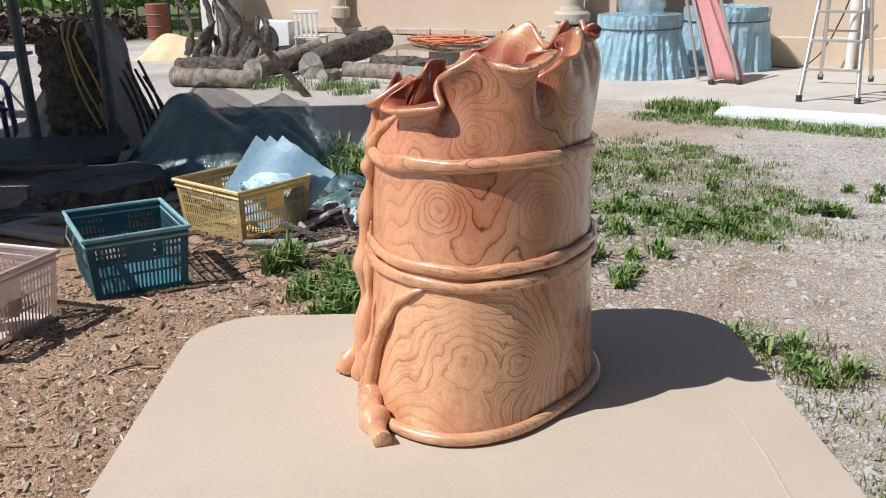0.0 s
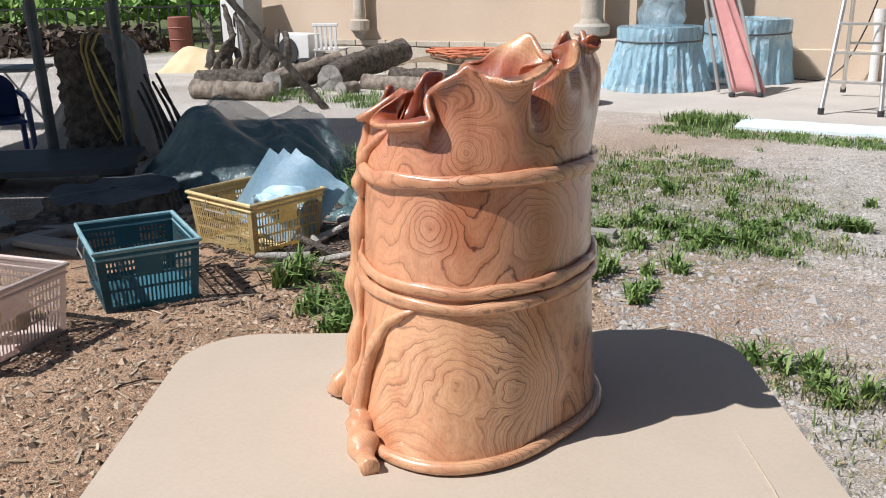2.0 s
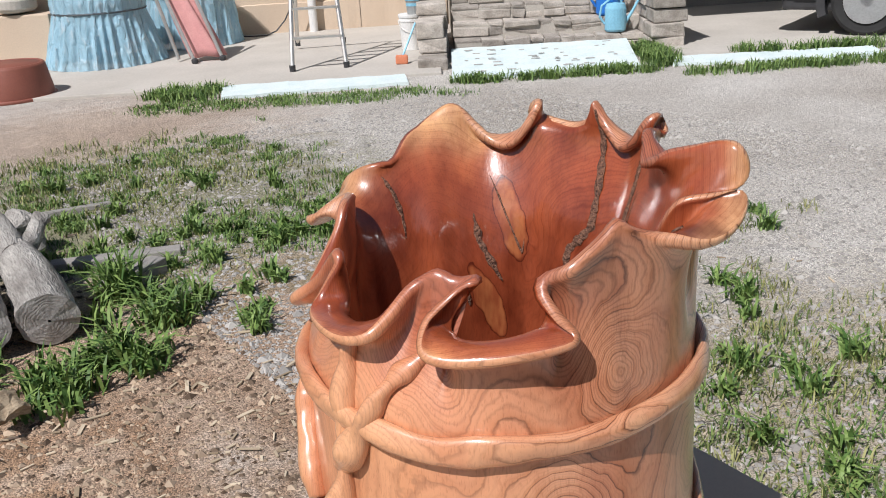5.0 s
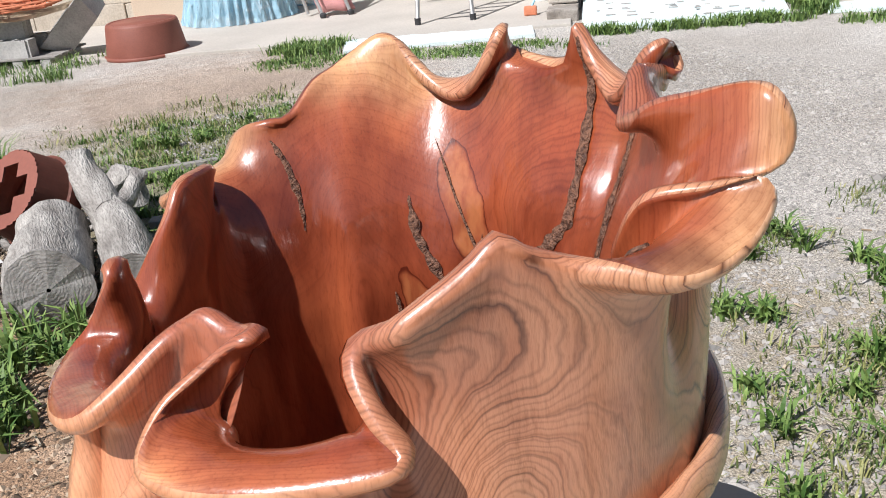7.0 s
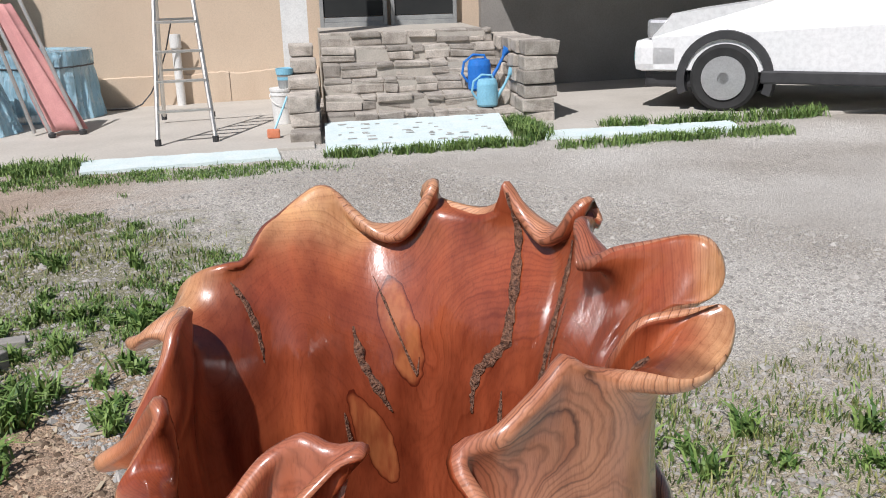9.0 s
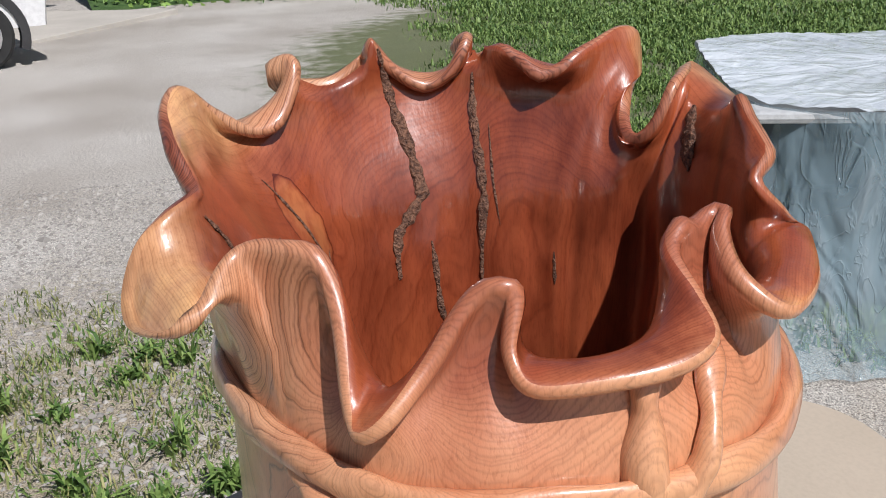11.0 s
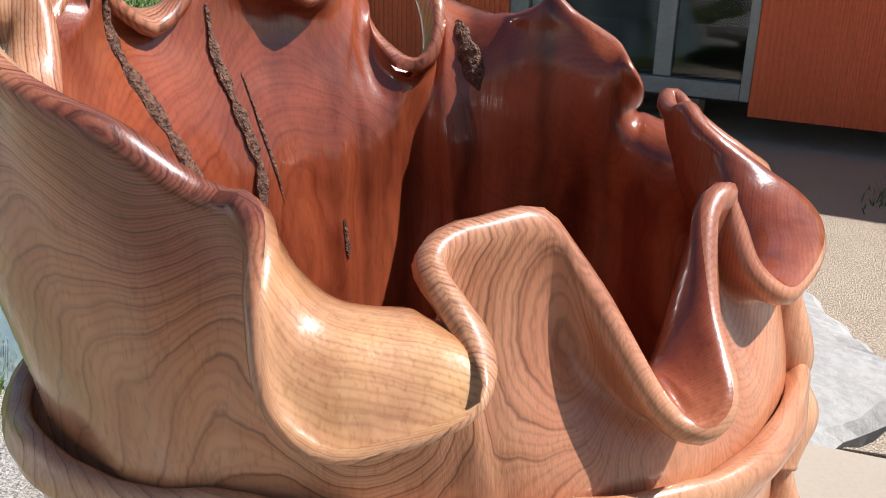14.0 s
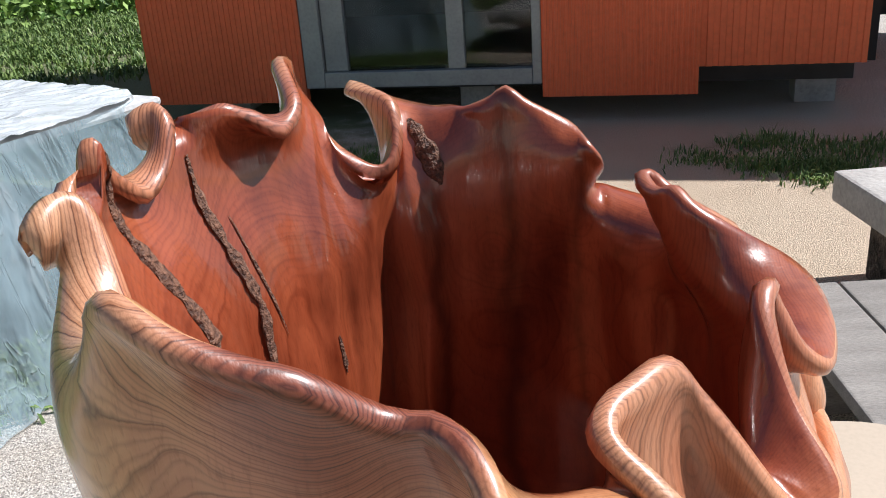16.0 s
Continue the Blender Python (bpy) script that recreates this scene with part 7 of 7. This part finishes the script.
# ---- beyond the table: wrapped table, stone slab, planks, cabin ----
def wrapped_table():
    ob = thing("film_wrapped_table", pose(2.69, -1.20, 0, 0, 0, -23), "garden table wrapped in clear bluish plastic film", "table")
    lx, ly, h = 1.70, 1.54, 0.845
    box_part("tabletop", (-lx / 2 + 0.02, -ly / 2 + 0.02, h - 0.05, lx / 2 - 0.02, ly / 2 - 0.02, h - 0.012), M_CANVAS, ob, bevel=0.02)
    for sx in (-1, 1):
        for sy in (-1, 1):
            box_part("leg", (sx * 0.74 - 0.03, sy * 0.68 - 0.03, 0, sx * 0.74 + 0.03, sy * 0.68 + 0.03, h - 0.05), M_STEEL, ob, bevel=0.005)
    box_part("stored_box", (-0.55, -0.50, 0.0, 0.50, 0.55, 0.50), M_STEEL, ob, "dark boxes stored under the table", bevel=0.02)
    bm = bmesh.new()
    n = 480
    rows = []

    def outline(k, grow):
        a = 2 * math.pi * k / n
        p = 5.0
        r = 1 / ((abs(math.cos(a)) ** p + abs(math.sin(a)) ** p) ** (1 / p))
        return r * math.cos(a) * (lx / 2 + grow), r * math.sin(a) * (ly / 2 + grow)

    top = []
    for f in (0.02, 0.1, 0.2, 0.3, 0.4, 0.5, 0.6, 0.7, 0.8, 0.88, 0.95, 1.0):
        top.append([(outline(k, 0.01)[0] * f, outline(k, 0.01)[1] * f, h + 0.006 + 0.012 * noise.noise(Vector((outline(k, 0)[0] * f * 9, outline(k, 0)[1] * f * 9, 2))) + 0.006 * noise.noise(Vector((outline(k, 0)[0] * f * 26, outline(k, 0)[1] * f * 26, 5)))) for k in range(n)])
    for j in range(12):
        t = j / 11
        row = []
        for k in range(n):
            a = 2 * math.pi * k / n
            part_way = 0.5 + 0.5 * noise.noise(Vector((5 * math.cos(a), 5 * math.sin(a), 7)))
            fold = (0.8 - 1.6 * abs(math.sin(a * 6 + 2.6 * math.sin(3 * a) + 0.5 * t)) ** 0.6) * part_way + 0.35 * (0.5 - abs(math.sin(a * 17 + 2.5 * math.sin(2 * a) + 2 * t)) ** 0.7) * (1 - part_way) + 1.0 * noise.noise(Vector((3 * math.cos(a), 3 * math.sin(a), t * 2))) + 0.4 * noise.noise(Vector((9 * math.cos(a), 9 * math.sin(a), t * 5)))
            x, y = outline(k, 0.012 + 0.24 * t**1.3 + fold * 0.10 * t)
            row.append((x, y, max(0.006, h - 0.004 - (h - 0.02) * t)))
        rows.append(row)
    grid_mesh(bm, rows)
    bt = bmesh.new()
    grid_mesh(bt, top)
    part("film_top", bt, M_FILMTOP, ob, "taut film over the top, paled for sky glare", smooth=True)
    part("film_cover", bm, M_FILMCLEAR, ob, "clear bluish plastic film hanging in folds", smooth=True)


wrapped_table()


def rough_slab(name, outline, z0, z1, material, label, category, seed):
    """A thick stone with rough broken edges and a nearly flat top."""
    bm = bmesh.new()
    cx, cy = sum(p[0] for p in outline) / len(outline), sum(p[1] for p in outline) / len(outline)
    loop = []
    k = len(outline)
    for i in range(k):
        for s in range(14):
            x0, y0 = outline[i]
            x1, y1 = outline[(i + 1) % k]
            loop.append((x0 + (x1 - x0) * s / 14, y0 + (y1 - y0) * s / 14))
    rows = []
    for f, z in ((0.02, z1), (0.3, z1), (0.6, z1), (0.85, z1), (0.96, z1 - 0.004), (1.0, z1 - 0.02), (1.02, (z0 + z1) / 2), (0.99, z0 + 0.02), (0.95, z0)):
        row = []
        for x, y in loop:
            p = Vector((cx + (x - cx) * f, cy + (y - cy) * f, z))
            w = 0.03 if f > 0.9 else 0.006
            p += noise.noise_vector(p * 9 + Vector((seed, 0, 0))) * w
            row.append(tuple(p))
        rows.append(row)
    vs = grid_mesh(bm, rows)
    bm.faces.new(vs[0])
    bm.faces.new(list(reversed(vs[-1])))
    bmesh.ops.recalc_face_normals(bm, faces=bm.faces)
    ob = part(name, bm, material, None, smooth=False)
    return tagged(ob, label, category)


rough_slab("stone_slab", [(1.25, -1.80), (1.21, -0.60), (0.72, 0.05), (0.10, 0.25), (-0.36, -0.38), (-0.14, -0.86), (0.25, -1.72), (0.64, -1.93)], 0.26, 0.40, M_MAT, "broad pale stone slab with rough broken edges", "stone slab", 3.0)
for x, y in ((0.90, -1.35), (0.10, -0.35), (0.75, -0.45)):
    rough_slab("support_stone", [(x - 0.16, y - 0.14), (x + 0.16, y - 0.13), (x + 0.15, y + 0.15), (x - 0.15, y + 0.14)], 0.0, 0.265, M_GREY, "dark rough stone block under the slab", "stone", x * 7)["group"] = "support stones"
rough_slab("field_stone", [(2.60, 0.98), (2.83, 0.96), (2.85, 1.16), (2.65, 1.18)], 0.0, 0.10, M_MAT, "pale field stone lying in the grass", "stone", 9.0)

pb = thing("plank_bench", pose(-1.03, -0.32, 0, 0, 0, 5), "weathered grey plank bench beside the stone slab", "bench")
for k in range(5):
    box_part("plank", (-0.56 + 0.215 * k, -0.50, 0.30, -0.353 + 0.215 * k, 0.55, 0.34), M_GREYWOOD, pb, bevel=0.006)
for y in (-0.40, 0.38):
    box_part("bearer", (-0.54, y, 0.0, 0.50, y + 0.09, 0.298), M_GREYWOOD, pb, bevel=0.008)
db = thing("stone_bench", pose(-1.46, -1.47, 0, 0, 0, 9), "thick grey stone bench, its shaded side coloured dark", "bench")
box_part("seat", (-0.60, -0.24, 0.30, 0.52, 0.22, 0.42), M_GREY, db, bevel=0.015)
# dark bark colour here stands in for shade below the seat
box_part("support", (-0.45, -0.16, 0.0, 0.40, 0.16, 0.299), M_BARK, db, bevel=0.02)


def corrugated(bm, x0, x1, z0, z1, y, pitch, depth):
    """A ribbed steel sheet that faces +y."""
    n = max(2, int(round((x1 - x0) / pitch)))
    prof = []
    for k in range(n):
        a = x0 + (x1 - x0) * k / n
        w = (x1 - x0) / n
        prof += [(a, 0), (a + w * 0.42, 0), (a + w * 0.5, -depth), (a + w * 0.92, -depth)]
    prof.append((x1, 0))
    rows = [[(x, y + d, z) for x, d in prof] for z in (z0, z1)]
    rows += [[(x, y - 0.05, z1) for x, d in prof], [(x, y - 0.05, z0) for x, d in prof]]
    grid_mesh(bm, rows + rows[:1], False)
    bmesh.ops.recalc_face_normals(bm, faces=bm.faces)


CABIN = pose(-0.06, -4.17, 0, 0, 0, -6.5) @ Matrix.Scale(1.27, 4)
cab = thing("site_cabin", CABIN, "orange-red steel site cabin with a glazed sliding door", "cabin")
for x0, x1, z0, pitch in ((1.49, 2.43, 0.126, 0.030), (-0.59, 0.19, 0.13, 0.028), (-1.37, -0.592, 0.262, 0.060)):
    bm = bmesh.new()
    corrugated(bm, x0, x1, z0, 2.55, 0.0 if pitch < 0.05 else -0.03, pitch, 0.006)
    part("wall_panel", bm, M_RED, cab, "orange-red ribbed steel panel")
box_part("end_wall", (2.38, -2.4, 0.13, 2.43, -0.052, 2.55), M_RED, cab)
box_part("floor_frame", (-1.37, -2.4, 0.13, 2.38, -0.30, 0.26), M_TRIM, cab)
# inner walls carry the cabin's shade as near-black colour
box_part("back_wall", (-3.6, -2.45, 0.13, 2.38, -2.401, 2.55), M_INNERSHADE, cab)
box_part("roof", (-3.7, -2.5, 2.552, 2.5, 0.08, 2.66), M_RED, cab, bevel=0.01)
box_part("inner_wall", (-1.42, -2.4, 0.26, -1.372, -0.09, 2.55), M_INNERSHADE, cab)
for x in (-1.2, 0.6, 2.1):
    for y in (-2.2, -0.45):
        box_part("foot_block", (x - 0.1, y - 0.1, 0, x + 0.1, y + 0.1, 0.129), M_GREY, cab)
for x0, x1, z0, z1, y0 in ((1.38, 1.488, 0.20, 2.55, -0.06), (1.25, 1.375, 0.285, 2.5, -0.09), (0.60, 0.69, 0.285, 2.5, -0.09), (0.192, 0.24, 0.20, 2.55, -0.06), (0.242, 1.378, 0.20, 0.283, -0.06)):
    box_part("door_frame", (x0, y0, z0, x1, y0 + 0.055, z1), M_FRAME, cab, bevel=0.004)
for x0, x1 in ((0.692, 1.248), (0.242, 0.598)):
    box_part("door_rail", (x0, -0.085, 0.755, x1, -0.045, 0.81), M_FRAME, cab, bevel=0.003)
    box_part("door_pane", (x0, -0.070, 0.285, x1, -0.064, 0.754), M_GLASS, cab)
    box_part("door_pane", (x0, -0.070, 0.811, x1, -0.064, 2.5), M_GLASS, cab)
box_part("concrete_lump", (1.04, -4.16, 0, 1.30, -3.98, 0.15), M_GREY, None, "dark concrete lump before the cabin door", 0.02)["category"] = "concrete block"

# ---- slope with shrubs and trees behind the lawn ----
bm = bmesh.new()
rows = []
for j in range(26):
    row = []
    for i in range(60):
        a = radians(-78 + 88 * i / 59)
        d = 15.5 + 1.2 * j
        x, y = 1.0 + d * math.cos(a), 0.5 + d * math.sin(a)
        row.append((x, y, -0.05 + 0.42 * max(0, j - 0.5) * (1 - 0.012 * j) + 0.25 * noise.noise(Vector((x * 0.5, y * 0.5, 0)))))
    rows.append(row)
grid_mesh(bm, rows, False)
tagged(part("green_slope", bm, M_GREEN, None, smooth=True), "steep overgrown green slope behind the lawn", "slope", kind="structure")


def leaf_cloud(name, centres, count, leaf, material, label, category, kind="stuff"):
    """Many small bent leaves about given centres (x, y, z, spread)."""
    vs, fs = [], []
    per = count // len(centres)
    o = 0
    for x, y, z, s in centres:
        p = np.stack([rng.normal(x, s * 0.5, per), rng.normal(y, s * 0.5, per), z + np.abs(rng.normal(0, s * 0.35, per))], 1)
        d = rng.normal(0, 1, (per, 3))
        d /= np.linalg.norm(d, axis=1)[:, None]
        e = np.cross(d, rng.normal(0, 1, (per, 3)))
        e /= np.linalg.norm(e, axis=1)[:, None]
        l = leaf * rng.uniform(0.6, 1.4, per)[:, None]
        q = np.stack([p - d * l, p + e * l * 0.45 + [0, 0, 0.01], p + d * l, p - e * l * 0.45 + [0, 0, 0.01]], 1)
        vs.append(q.reshape(-1, 3))
        fs += [(o + 4 * k, o + 4 * k + 1, o + 4 * k + 2, o + 4 * k + 3) for k in range(per)]
        o += 4 * per
    return from_arrays(name, np.concatenate(vs), fs, material, label, category, kind)


shrubs = []
for k in range(520):
    a, d = radians(rng.uniform(-76, 8)), 15.9 + 14 * rng.random() ** 1.5
    shrubs.append((1.0 + d * math.cos(a), 0.5 + d * math.sin(a), 0.35 * (d - 16.1) * 0.94, rng.uniform(0.45, 1.0)))
for k in range(60):
    a, d = radians(rng.uniform(-72, -50)), rng.uniform(14.0, 15.8)
    shrubs.append((1.0 + d * math.cos(a), 0.5 + d * math.sin(a), 0.0, rng.uniform(0.4, 0.8)))
leaf_cloud("slope_shrubs", shrubs, 70000, 0.075, M_LEAFHILL, "dense green shrubs and weeds on the slope", "shrubs")


def tree(x, y, z, r, h, seed):
    ob = thing("tree", pose(x, y, z), "slender grey-barked tree at the foot of the slope", "tree", "trees")
    bm = bmesh.new()
    tube(bm, [(0, 0, -0.3), (0.02, 0.02, h * 0.4), (-0.05, 0.05, h * 0.75), (0.08, 0, h)], [r * 1.2, r, r * 0.75, r * 0.4], 14)
    for v in bm.verts:
        v.co += noise.noise_vector(v.co * 7 + Vector((seed, 0, 0))) * r * 0.12
    trunk = part("trunk", bm, M_TREEBARK, ob, smooth=True)
    rt = random.Random(seed)
    cents = []
    for k in range(9):
        a, z0 = rt.uniform(0, 6.28), h * rt.uniform(0.55, 1.0)
        e = (1.1 * math.cos(a), 1.1 * math.sin(a), z0 + rt.uniform(0.3, 0.9))
        bm = bmesh.new()
        tube(bm, [(0, 0, z0), (e[0] * 0.5, e[1] * 0.5, z0 + 0.35), e], [r * 0.4, r * 0.25, r * 0.1], 8)
        part("limb", bm, M_TREEBARK, ob)
        cents.append((e[0], e[1], e[2], 0.9))
    crown = leaf_cloud("crown", cents, 5000, 0.07, M_LEAFHILL, "uneven leafy crown", "crown")
    for key in ("category", "kind"):
        del crown[key]
    crown.parent = ob


tree(9.3, -11.7, 0.0, 0.25, 6.5, 1)
tree(9.2, -12.6, 0.0, 0.06, 5.0, 2)
far = []
for k in range(60):
    far.append((rng.uniform(-34, -6), rng.uniform(30, 40), 0.2, 1.6))
brush = [(rng.uniform(-12.4, -8.9), rng.uniform(24.6, 26.2), ground_z(25.4), rng.uniform(0.5, 0.9)) for _ in range(26)]
leaf_cloud("brush_pile", brush, 5200, 0.16, M_DEBRIS, "heap of dark dry brushwood before the fence", "brushwood")
leaf_cloud("far_shrubs", far, 14000, 0.22, M_LEAFHILL, "green trees and shrubs beyond the fence", "shrubs")

# ---- the yard's things stand on its gentle fall ----
level = {"foam_board", "foam_scrape", "root_wood", "concrete_block", "plank", "rope_coil"}
for ob in list(scene.objects):
    if ob.parent or ob.type not in ("MESH", "EMPTY") or ob.get("kind") in ("structure", "stuff") or ob.name.split(".")[0] in level:
        continue
    x, y = ob.matrix_world.translation.xy
    if (round(x, 3), round(y, 3)) in on_apron:
        continue
    if ob.name == "shelter":
        y = 8.0
    elif ob.name == "metal_fence":
        y = 27.0
    elif ob.type == "MESH" and not y:
        y = sum(v.co.y for v in ob.data.vertices) / len(ob.data.vertices)
    ob.location.z += ground_z(y)
